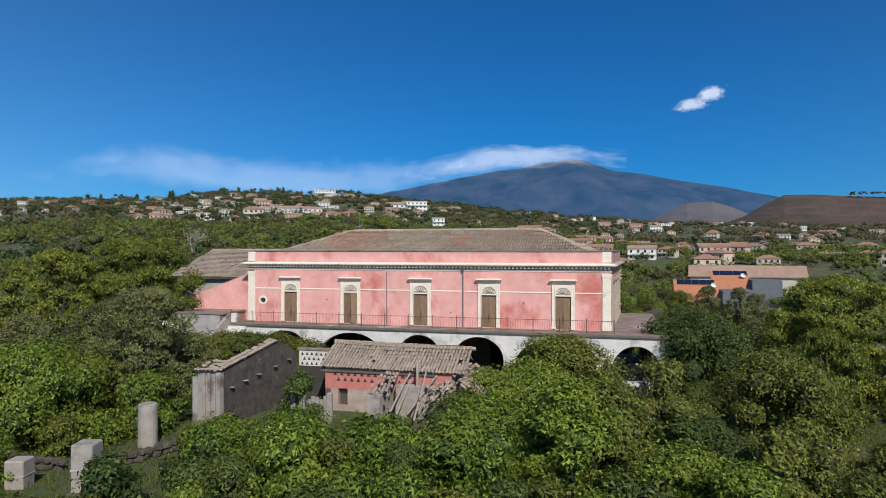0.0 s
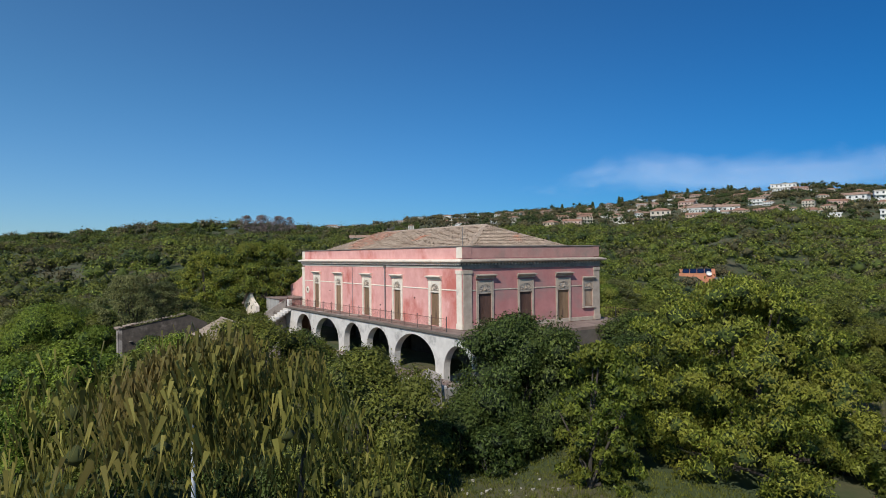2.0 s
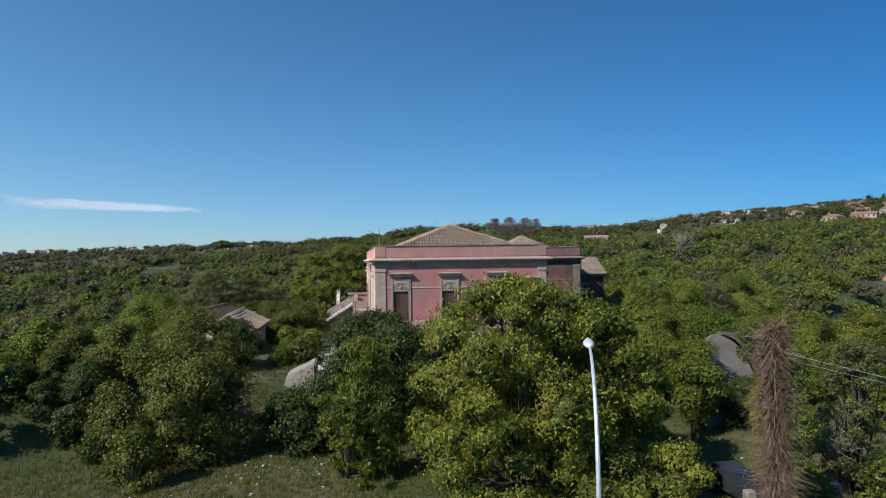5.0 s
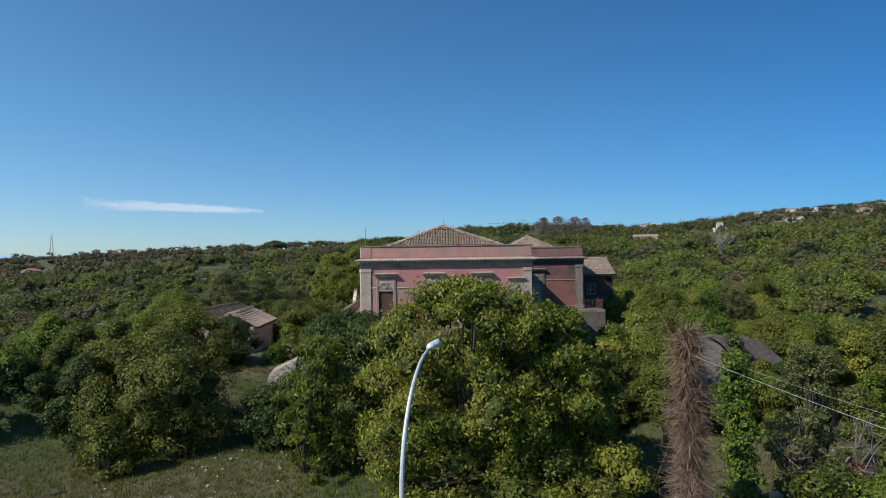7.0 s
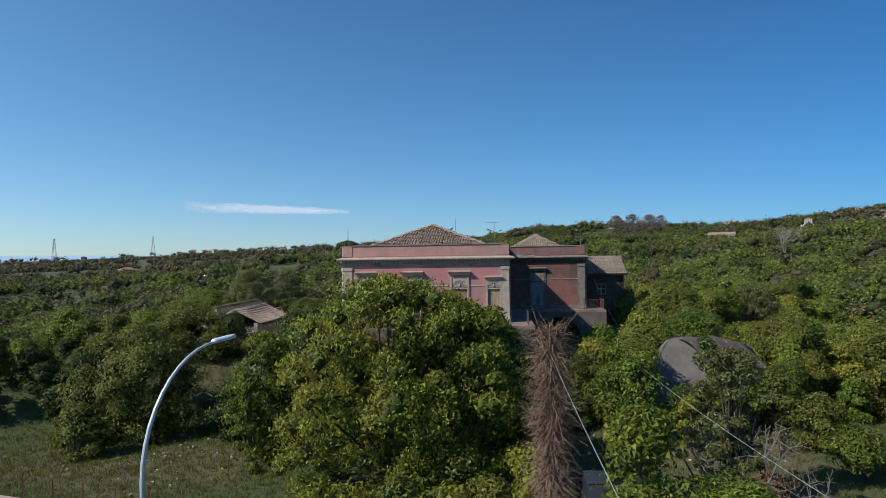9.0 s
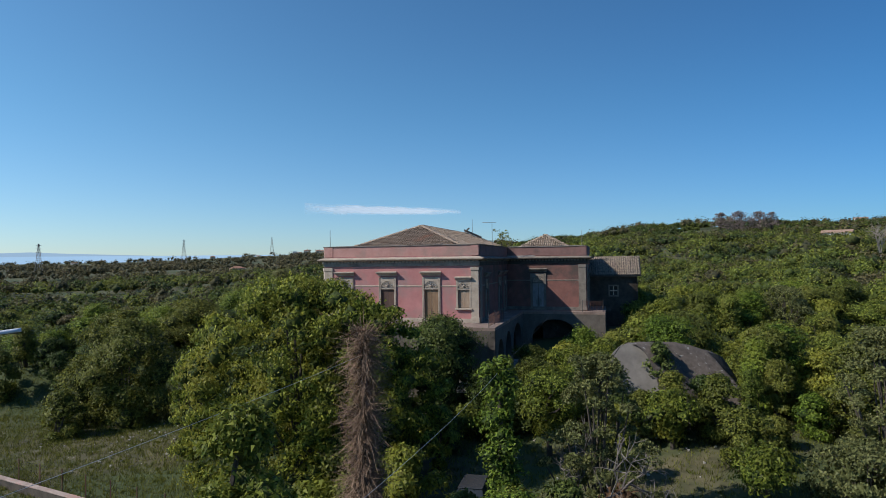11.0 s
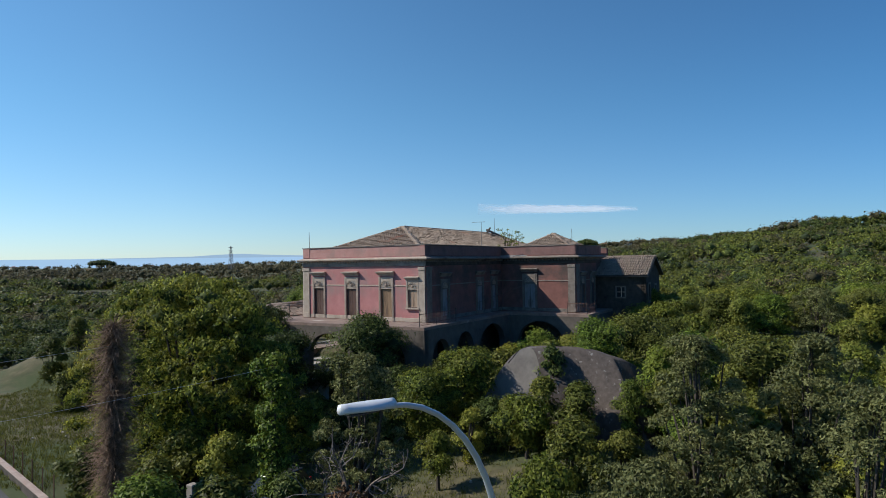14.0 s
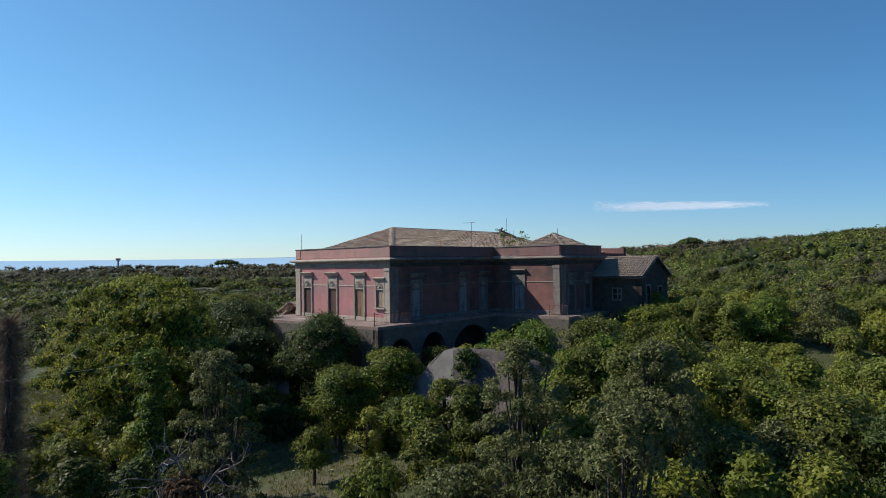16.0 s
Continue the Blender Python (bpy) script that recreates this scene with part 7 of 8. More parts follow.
wire((6.4, 78.7, 9.6), (42.4, 66.7, 4.9), 0.5, 0.006, "slack dark cable from the villa corner to the ivy pole", DARK_IRON)


# ---- aerials on the roofs ----
def aerial(x, y, z0, z1, arm):
    t = thing("aerial", "thin rusty television aerial mast on the roof", "aerial", Matrix.Translation((x, y, 0)), "roof aerials")
    bm = bmesh.new()
    rod(bm, (0, 0, z0), (0, 0, z1), 0.03, 0.02, 5)
    part("mast", bm, ZINC, t)
    if arm:
        bm = bmesh.new()
        rod(bm, (-0.1, -1.0, z1 - 0.02), (0.1, 0.4, z1 - 0.02), 0.02, None, 4)
        for k in range(4):
            rod(bm, (-0.25, -0.9 + 0.35 * k, z1 - 0.02), (0.25, -0.95 + 0.35 * k, z1 - 0.02), 0.01, None, 3)
        part("antenna", bm, ZINC, t)


aerial(13.6, 53.6, 11.3, 12.9, False)
aerial(5.5, 69.0, 10.4, 13.9, True)
aerial(-8.8, 67.5, 12.9, 15.2, False)
aerial(6.0, 78.2, 11.3, 12.9, False)


# ---- roadside fence, wall and road ----
def road_and_fence():
    rows = [(14, -8), (24, 12), (31.3, 26.5), (38.8, 40.5), (45.6, 53.5), (50.2, 66), (53, 84), (55, 104), (54, 130)]
    bm = bmesh.new()
    l, r = [], []
    for i, (x, y) in enumerate(rows):
        a, b = Vector(rows[max(0, i - 1)]), Vector(rows[min(len(rows) - 1, i + 1)])
        d = (b - a).normalized()
        nrm = Vector((-d.y, d.x))
        z = -2.55
        l.append((x + nrm.x * 1.0, y + nrm.y * 1.0, z))
        r.append((x - nrm.x * 5.5, y - nrm.y * 5.5, z))
    for i in range(len(rows) - 1):
        vs = [bm.verts.new(p) for p in (r[i], r[i + 1], l[i + 1], l[i])]
        bm.faces.new(vs)
    res = bmesh.ops.extrude_face_region(bm, geom=bm.faces[:])
    bmesh.ops.translate(bm, verts=[v for v in res["geom"] if isinstance(v, bmesh.types.BMVert)], vec=(0, 0, -0.4))
    bmesh.ops.recalc_face_normals(bm, faces=bm.faces[:])
    tagged(part("road", bm, ASPHALT, None), "narrow grey asphalt lane", "road", kind="structure")
    wl = thing("roadside_wall", "low grey concrete wall beside the lane", "wall")
    p0, p1 = Vector((29.0, 26.8, 0)), Vector((43.6, 54.2, 0))
    m, ln = seg(p0[:2], p1[:2])
    bm = bmesh.new()
    box(bm, 0, -0.3, -3.2, ln, 0.0, -2.2, 0.02)
    place(part("wall_body", bm, DARK_STONE, wl), m)
    bm = bmesh.new()
    box(bm, 0, -0.33, -2.2, ln, 0.03, -2.14, 0.01)
    place(part("coping", bm, STAINED, wl), m)
    fe = thing("wire_fence", "wire mesh fence on thin rusty posts", "fence")
    n = 15
    for i in range(n + 1):
        bm = bmesh.new()
        s = ln * i / n
        rod(bm, (s, 0.25, -2.9), (s, 0.25, -1.05), 0.03, 0.03, 5)
        place(part("post", bm, RUST, fe), m)
    bm = bmesh.new()
    for z in (-1.15, -1.6, -2.1, -2.5):
        rod(bm, (0, 0.25, z), (ln, 0.25, z), 0.006, None, 3)
    for i in range(int(ln / 0.25)):
        rod(bm, (i * 0.25, 0.25, -2.6), (i * 0.25, 0.25, -1.15), 0.0035, None, 3)
    place(tagged(part("mesh", bm, DARK_IRON, fe), kind="stuff"), m)


road_and_fence()


def parked_car():
    z = land_at(40.4, 65.4)
    t = thing("car", "dark grey hatchback parked under the trees", "car", Matrix.Translation((40.2, 65.4, z)) @ pose(0, 0, 0, 0, 0, 168))
    paint = surf("dark_grey_car_paint", (0.03, 0.032, 0.036), (0.04, 0.042, 0.046), 8, 0.25, 0.0)
    rubber = surf("black_tyre_rubber", (0.015, 0.015, 0.015), (0.025, 0.025, 0.025), 9, 0.8, 0.1)
    bm = bmesh.new()
    prof = [(-2.0, 0.35), (-2.05, 0.75), (-1.2, 0.9), (1.95, 0.95), (2.02, 0.6), (1.95, 0.32)]
    f = [[bm.verts.new((x, y, zz)) for x, zz in prof] for y in (-0.82, 0.82)]
    bm.faces.new(f[0])
    bm.faces.new(f[1][::-1])
    for i in range(len(prof)):
        j = (i + 1) % len(prof)
        bm.faces.new((f[0][i], f[1][i], f[1][j], f[0][j]))
    bmesh.ops.recalc_face_normals(bm, faces=bm.faces[:])
    bmesh.ops.bevel(bm, geom=bm.edges[:], offset=0.06, segments=2, affect="EDGES")
    part("body", bm, paint, t)
    bm = bmesh.new()
    lo, hi = [(-1.15, -0.76), (1.9, -0.76), (1.9, 0.76), (-1.15, 0.76)], [(-0.4, -0.6), (1.5, -0.6), (1.5, 0.6), (-0.4, 0.6)]
    a, b = [bm.verts.new((*p, 0.92)) for p in lo], [bm.verts.new((*p, 1.45)) for p in hi]
    for i in range(4):
        bm.faces.new((a[i], a[(i + 1) % 4], b[(i + 1) % 4], b[i]))
    bm.faces.new(b)
    part("glazing", bm, GLASS, t)
    bm = bmesh.new()
    box(bm, -0.45, -0.63, 1.43, 1.55, 0.63, 1.5, 0.03)
    part("roof", bm, paint, t)
    for x in (-1.3, 1.3):
        for y in (-0.8, 0.8):
            bm = bmesh.new()
            rod(bm, (x, y - 0.1, 0.31), (x, y + 0.1, 0.31), 0.31, None, 16)
            wh = part("wheel", bm, rubber, t)
            bm = bmesh.new()
            rod(bm, (x, y - 0.11, 0.31), (x, y + 0.11, 0.31), 0.19, None, 12)
            part("rim", bm, GALV, wh)
    red = surf("red_lamp_glass", (0.3, 0.01, 0.01), (0.35, 0.015, 0.015), 5, 0.2, 0.0)
    for y in (-0.65, 0.65):
        bm = bmesh.new()
        box(bm, 1.95, y - 0.14, 0.72, 2.04, y + 0.14, 0.9, 0.01)
        part("tail_light", bm, red, t)
    bm = bmesh.new()
    box(bm, 2.0, -0.26, 0.5, 2.045, 0.26, 0.61)
    part("number_plate", bm, LAMP_GREY, t, "blank pale number plate")


parked_car()
gt = thing("iron_gate", "dark iron bar gate across the drive", "gate", Matrix.Translation((43.3, 63.0, land_at(43, 65))) @ pose(0, 0, 0, 0, 0, 78))
for i in range(19):
    bm = bmesh.new()
    rod(bm, (i * 0.22, 0, 0.05), (i * 0.22, 0, 1.55), 0.012, None, 4)
    part("bar", bm, DARK_IRON, gt)
for z in (0.1, 1.5):
    bm = bmesh.new()
    rod(bm, (0, 0, z), (3.96, 0, z), 0.02, None, 4)
    part("rail", bm, DARK_IRON, gt)
for x in (-0.3, 4.3):
    bm = bmesh.new()
    box(bm, x - 0.22, -0.22, -0.3, x + 0.22, 0.22, 1.75, 0.03)
    part("gate_pier", bm, PILLAR, gt)


# ---- houses of the hillside and the town ----
CREAM = surf("cream_house_wall", (0.44, 0.38, 0.30), (0.55, 0.48, 0.39), 0.5, 0.9, 0.05, (0.42, 0.38, 0.33), 0.2, 0.62, 0.1)
OFFWHITE = surf("white_house_wall", (0.60, 0.58, 0.54), (0.74, 0.72, 0.68), 0.5, 0.9, 0.05)
OCHRE = surf("ochre_house_wall", (0.50, 0.40, 0.29), (0.58, 0.47, 0.35), 0.5, 0.9, 0.05)
BRICKPINK = surf("rosy_house_wall", (0.46, 0.31, 0.25), (0.55, 0.40, 0.33), 0.5, 0.9, 0.05)
SLATE_GREY = surf("grey_modern_wall", (0.10, 0.105, 0.12), (0.14, 0.145, 0.16), 0.6, 0.85, 0.05)
ROOF_FAR = surf("terracotta_roof", (0.25, 0.125, 0.08), (0.34, 0.19, 0.13), 0.35, 0.9, 0.1, (0.26, 0.17, 0.12), 0.12, 0.55, 0.1)
ROOF_BROWN = surf("faded_brown_roof", (0.27, 0.165, 0.115), (0.36, 0.24, 0.175), 0.35, 0.9, 0.1)
ROOF_ORANGE = surf("orange_tile_roof", (0.40, 0.145, 0.07), (0.48, 0.20, 0.10), 0.8, 0.85, 0.15)
SOLAR = surf("blue_black_solar_glass", (0.008, 0.012, 0.03), (0.012, 0.018, 0.045), 2.0, 0.15, 0.0)


def house_proto(w, d, h, roof, wall_mat, roof_mat, label, storeys=2):
    t = thing("house", label, "house", None, "houses on the hills")
    bm = bmesh.new()
    box(bm, -w / 2, -d / 2, -6, w / 2, d / 2, h)
    part("wall", bm, wall_mat, t)
    bm = bmesh.new()
    o = 0.5
    e = [bm.verts.new(p) for p in ((-w / 2 - o, -d / 2 - o, h), (w / 2 + o, -d / 2 - o, h), (w / 2 + o, d / 2 + o, h), (-w / 2 - o, d / 2 + o, h))]
    if roof == "flat":
        k = [bm.verts.new((v.co.x, v.co.y, h + 0.5)) for v in e]
        bm.faces.new(k)
        for i in range(4):
            bm.faces.new((e[i], e[(i + 1) % 4], k[(i + 1) % 4], k[i]))
    else:
        ins = d / 2 if roof == "hip" else 0.0
        rz = h + d * 0.22
        r0, r1 = bm.verts.new((-w / 2 - o + ins, 0, rz)), bm.verts.new((w / 2 + o - ins, 0, rz))
        bm.faces.new((e[0], e[1], r1, r0))
        bm.faces.new((e[2], e[3], r0, r1))
        bm.faces.new((e[1], e[2], r1))
        bm.faces.new((e[3], e[0], r0))
    bm.faces.new(e[::-1])
    part("roof", bm, roof_mat, t)
    n = max(2, int(w / 3))
    for s in range(storeys):
        for i in range(n):
            bm = bmesh.new()
            x = -w / 2 + (i + 0.5) * w / n
            z = h - 2.2 - 2.9 * s
            box(bm, x - 0.55, -d / 2 - 0.03, z, x + 0.55, -d / 2 + 0.1, z + 1.5)
            part("window", bm, GLASS, t)
    bm = bmesh.new()
    box(bm, -w / 2, -d / 2 - 1.4, h - 3.2, w / 2, -d / 2, h - 3.0)
    box(bm, -w / 2, -d / 2 - 1.4, h - 3.0, w / 2, -d / 2 - 1.3, h - 2.1)
    part("balcony", bm, wall_mat, t)
    return t


PROTOS = [house_proto(12, 9, 6.2, "hip", CREAM, ROOF_FAR, "cream villa with terracotta hip roof on the hillside"), house_proto(10, 9, 6.5, "flat", OFFWHITE, OFFWHITE, "white flat-roofed house among trees"),
          house_proto(14, 8, 5.8, "gable", OFFWHITE, ROOF_BROWN, "white house with faded brown roof"), house_proto(11, 9, 6.0, "hip", OCHRE, ROOF_FAR, "ochre house with terracotta roof"),
          house_proto(16, 9, 7.2, "gable", BRICKPINK, ROOF_FAR, "rosy terraced house with red tile roof"), house_proto(20, 10, 8.5, "flat", OFFWHITE, CREAM, "white modern apartment block with balconies", 3)]
rng = np.random.default_rng(21)
spots = []


def put_house(k, b, r, turn=None, s=1.0):
    p = bearing(b, r)
    x, y = p.x, p.y
    if any(math.hypot(x - q[0], y - q[1]) < 15 for q in spots):
        return
    spots.append((x, y))
    m = pose(x, y, land_at(x, y) - 0.4, 0, 0, b + (rng.normal(0, 25) if turn is None else turn)) @ Matrix.Diagonal((s, s, s, 1))
    ob = copy_thing(PROTOS[k], m)
    ob.scale = (s, s, s)


for i in range(140):
    b = rng.normal(12, 12)
    r = rng.uniform(380, 790)
    if -12 < b < 37 and not (b > 26 and r < 480):
        put_house(int(rng.choice(6, p=(0.34, 0.12, 0.28, 0.16, 0.07, 0.03))), b, r, None, rng.uniform(0.5, 0.8))
for i in range(20):
    put_house(int(rng.choice(3)), rng.uniform(30, 52), rng.uniform(520, 780), None, 0.62)
for i in range(75):
    b, r = rng.uniform(-37, -6), rng.uniform(380, 950)
    put_house(int(rng.choice(6, p=(0.34, 0.14, 0.2, 0.2, 0.1, 0.02))), b, r, None, rng.uniform(0.45, 0.8))
for i in range(46):
    put_house(int(rng.choice(6, p=(0.26, 0.06, 0.06, 0.22, 0.4, 0.0))), rng.uniform(-37, -5.5), rng.uniform(255, 400), None, rng.uniform(0.62, 0.85))
for i in range(34):
    put_house(int(rng.choice(4, p=(0.3, 0.3, 0.25, 0.15))), rng.uniform(20, 37), rng.uniform(470, 790), None, rng.uniform(0.5, 0.75))
for i in range(8):
    put_house((4, 4, 3, 4, 0, 4, 3, 4)[i], -12.5 - i * 1.5, 352 + 22 * (i % 3), 8 + 9 * (i % 3), 0.62)
for i in range(6):
    put_house((2, 3, 0)[i % 3], -25 - i * 1.9, 420 + 15 * (i % 2), -8, 0.7)
put_house(5, 10.4, 800, 0, 1.25)
put_house(4, 4.9, 620, 5, 1.3)
put_house(2, 4.2, 560, -10, 1.2)
put_house(5, 2.6, 640, 10, 1.2)
put_house(0, 16.5, 420, 5, 1.0)
put_house(2, 13.5, 430, -5, 1.0)
put_house(2, 11.6, 440, 12, 0.95)
put_house(3, 9.9, 390, 20, 0.8)
for i in range(30):
    put_house(int(rng.choice(4)), rng.uniform(98, 150), rng.uniform(1150, 1580), None, rng.uniform(0.5, 0.9))
for i in range(24):
    b = rng.uniform(82, 101)
    put_house(int(rng.choice(4)), b, float(np.interp(b, SB, SD)) * rng.uniform(0.9, 0.97), None, rng.uniform(0.55, 0.8))
put_house(0, 101.5, 330, 20, 0.7)
put_house(2, 41.5, 310, 10, 0.8)
for t in PROTOS:
    for o in (*t.children_recursive, t):
        bpy.data.objects.remove(o)


def solar_house(x, y, z, turn, w):
    """Modern grey house with a single-pitch orange roof and a strip of panels along its upper edge."""
    t = thing("solar_house", "grey modern house with orange lean-to roofs and solar panels", "house", pose(x, y, z, 0, 0, turn) @ Matrix.Diagonal((0.82, 0.82, 0.82, 1)), "solar houses")
    bm = bmesh.new()
    box(bm, -w / 2, -5, -6, w / 2, 6, 3.0)
    box(bm, w / 2, -7, -6, w / 2 + 7.0, 3, 5.4)
    part("wall", bm, SLATE_GREY, t)
    a, b, c, d = (-w / 2 - 0.3, -5.6, 3.0), (w / 2 + 0.3, -5.6, 3.0), (w / 2 + 0.3, 6.2, 7.4), (-w / 2 - 0.3, 6.2, 7.4)
    part("roof", plate([a, b, c, d], 0.35), ROOF_ORANGE, t)
    bm = bmesh.new()
    v = [bm.verts.new(p) for p in ((-w / 2, 6, 3.0), (w / 2, 6, 3.0), (w / 2, 6, 7.0), (-w / 2, 6, 7.0), (-w / 2, -5, 3.0), (w / 2, -5, 3.0))]
    bm.faces.new((v[0], v[1], v[2], v[3]))
    bm.faces.new((v[1], v[5], v[2]))
    bm.faces.new((v[0], v[3], v[4]))
    part("upper_wall", bm, SLATE_GREY, t)
    n = int(w / 1.75)
    sl = 4.4 / 11.8
    for i in range(n):
        bm = bmesh.new()
        x0 = -w / 2 + 0.5 + i * 1.75
        f = lambda yy: 3.0 + (yy + 5.6) * sl + 0.12
        q = [bm.verts.new((xx, yy, f(yy))) for xx, yy in ((x0, 3.2), (x0 + 1.65, 3.2), (x0 + 1.65, 5.9), (x0, 5.9))]
        bm.faces.new(q)
        part("solar_panel", bm, SOLAR, t)
    for x0 in (-w / 4, w / 4):
        bm = bmesh.new()
        box(bm, x0 - 0.9, -5.03, 0.6, x0 + 0.9, -4.9, 2.6)
        part("window", bm, GLASS, t)
    bm = bmesh.new()
    bmesh.ops.create_uvsphere(bm, u_segments=12, v_segments=6, radius=0.7)
    bmesh.ops.delete(bm, geom=[v for v in bm.verts if v.co.z > 0.15], context="VERTS")
    dish = part("satellite_dish", bm, OFFWHITE, t, "white satellite dish")
    dish.matrix_local = pose(w / 2 - 1.2, 1.0, 6.4, 50, 0, 20)


solar_house(50.5, 127.5, -0.9, -18, 10.0)
solar_house(64.0, 143.0, 0.4, -18, 9.0)
solar_house(-2.5, 147.0, 1.0, 20, 8.0)
hall = thing("long_hall", "long low hall with faded brown tiled roof", "house", pose(82, 174, 0.3, 0, 0, -22) @ Matrix.Diagonal((0.64, 0.64, 1.0, 1)))
bm = bmesh.new()
box(bm, -22, -6, -6, 22, 6, 4.0)
part("wall", bm, CREAM, hall)
part("roof", plate([(-22.6, -6.8, 3.9), (22.6, -6.8, 3.9), (22.6, 0.2, 6.8), (-22.6, 0.2, 6.8)], 0.3), ROOF_BROWN, hall)
part("roof", plate([(22.6, 6.8, 3.9), (-22.6, 6.8, 3.9), (-22.6, -0.2, 6.8), (22.6, -0.2, 6.8)], 0.3), ROOF_BROWN, hall)


# small white belvedere on the slope
bv = thing("belvedere", "small white pavilion with pediment on the wooded slope", "pavilion", pose(-252.7, 316.6, land_at(-252.7, 316.6) + 1.0, 0, 0, 42) @ Matrix.Diagonal((0.62, 0.62, 0.62, 1)))
bm = bmesh.new()
box(bm, -6, -3, -3, 6, 3, 2.4)
part("plinth", bm, OFFWHITE, bv)
for x in (-2.6, -0.9, 0.9, 2.6):
    bm = bmesh.new()
    box(bm, x - 0.4, -2.6, 2.4, x + 0.4, -1.8, 7.0)
    part("pier", bm, OFFWHITE, bv)
bm = bmesh.new()
box(bm, -2.8, -1.0, 2.4, 2.8, 2.6, 7.0)
part("cella", bm, CREAM, bv)
bm = bmesh.new()
a = [bm.verts.new(p) for p in ((-3.4, -3, 7), (3.4, -3, 7), (3.4, 3, 7), (-3.4, 3, 7), (0, -3, 8.6), (0, 3, 8.6))]
for f in ((0, 1, 4), (2, 3, 5), (0, 4, 5, 3), (1, 2, 5, 4), (3, 2, 1, 0)):
    bm.faces.new([a[i] for i in f])
part("pediment_roof", bm, ROOF_BROWN, bv)


# ---- bare trees, pines and palms of the skyline ----
def bare_tree(x, y, h, seed, mat, label, z=None, spread=0.55):
    rng = np.random.default_rng(seed)
    bm = bmesh.new()

    def grow(p, d, ln, r, depth):
        q = p + d * ln
        rod(bm, p, q, r, r * 0.68, 4 if depth else 6)
        if depth >= 5:
            return
        for _ in range(3 if depth < 3 else 2):
            nd = (d + Vector(rng.normal(0, spread, 3)) + Vector((0, 0, 0.12))).normalized()
            grow(q, nd, ln * rng.uniform(0.62, 0.85), r * 0.62, depth + 1)
    grow(Vector((0, 0, -0.3)), Vector((rng.normal(0, 0.06), rng.normal(0, 0.06), 1)).normalized(), h * 0.27, h * 0.022, 0)
    t = thing("bare_tree", label, "tree", Matrix.Translation((x, y, land_at(x, y) if z is None else z)), "leafless trees")
    part("branchwork", bm, mat, t)


TWIG = surf("grey_twigs", (0.13, 0.11, 0.098), (0.21, 0.18, 0.16), 2.0, 0.95, 0.2)
for i, (x, y, r, h) in enumerate(((-292, 229, 6.6, 11), (-290, 239, 6.2, 10), (-294, 220, 5.0, 9), (-288, 246, 4.4, 8))):
    tree("mauve", x, y, r, h, i % 3, 35.9 - h - 0.3 * i)
bare_tree(-59.8, 153.0, 11, 50, DEAD_WOOD, "large leafless pale grey tree on the slope", None, 0.6)
bare_tree(43.6, 71.6, 6.6, 51, TWIG, "leafless grey tree with tangled twigs", None, 0.6)
bare_tree(42.0, 70.4, 5.4, 52, TWIG, "leafless grey tree with tangled twigs", None, 0.7)
bare_tree(45.4, 73.2, 5.2, 53, TWIG, "leafless grey tree with tangled twigs", None, 0.7)


def umbrella_pine(x, y, h, r):
    t = thing("umbrella_pine", "dark umbrella pine standing above the scrub", "tree", Matrix.Translation((x, y, land_at(x, y))))
    bm = bmesh.new()
    tube(bm, [(0, 0, -0.5), (0.2, 0, h * 0.5), (0, 0.1, h * 0.82)], [0.5, 0.4, 0.3], 7)
    part("trunk", bm, BARK, t)
    rng = np.random.default_rng(2)
    a, f = rng.uniform(0, 6.28, 60), np.sqrt(rng.uniform(0, 1, 60))
    c = np.stack([np.cos(a) * f * r * 0.85, np.sin(a) * f * r * 0.85, h * 0.82 + (1 - f ** 2) * h * 0.14], 1)
    obj("crown", foliage_mesh("crown", leaf_cloud(rng, c, np.full(60, r * 0.24), 60, 0.9), core_blobs(rng, c, np.full(60, r * 0.24)), LEAF_DARK), t)


umbrella_pine(-463, -431, 13, 13)
umbrella_pine(-330, 60, 12, 7)
for i in range(9):
    b = rng.uniform(4, 30)
    p = bearing(b, rng.uniform(700, 850))
    t = thing("cypress", "dark conical tree on the hill crest", "tree", Matrix.Translation((p.x, p.y, land_at(p.x, p.y))), "crest conifers")
    h = rng.uniform(8, 12)
    z = np.linspace(1, h, 16)
    c = np.stack([rng.normal(0, 0.3, 16), rng.normal(0, 0.3, 16), z], 1)
    rr = (1 - (z / (h * 1.05)) ** 2) * h * 0.26 + 0.5
    obj("crown", foliage_mesh("crown", leaf_cloud(rng, c, rr, 40, 0.8, cull=False), core_blobs(rng, c, rr), LEAF_DARK), t)
    bm = bmesh.new()
    rod(bm, (0, 0, -0.5), (0, 0, h * 0.6), 0.3, 0.15)
    part("trunk", bm, BARK, t)


for i in range(12):
    b = -32.6 - 0.5 * i + rng.normal(0, 0.15)
    p = bearing(b, 1490, EYE + 1490 * math.tan(radians(4.0 - 0.04 * max(0, i - 4))) - 2)
    t = thing("crest_tree", "grey-brown tree on top of the cinder hill", "tree", Matrix.Translation(p), "cinder hill trees")
    k, h = 12, rng.uniform(7, 12)
    c = np.stack([rng.normal(0, h * 0.26, k), rng.normal(0, h * 0.26, k), rng.uniform(h * 0.35, h * 0.8, k)], 1)
    rr = np.full(k, h * 0.2)
    obj("crown", foliage_mesh("crown", leaf_cloud(rng, c, rr, 30, 1.2, cull=False), core_blobs(rng, c, rr), LEAF_FAR), t)
    bm = bmesh.new()
    rod(bm, (0, 0, -4), (0, 0, h * 0.5), 0.4, 0.2)
    part("trunk", bm, BARK, t)


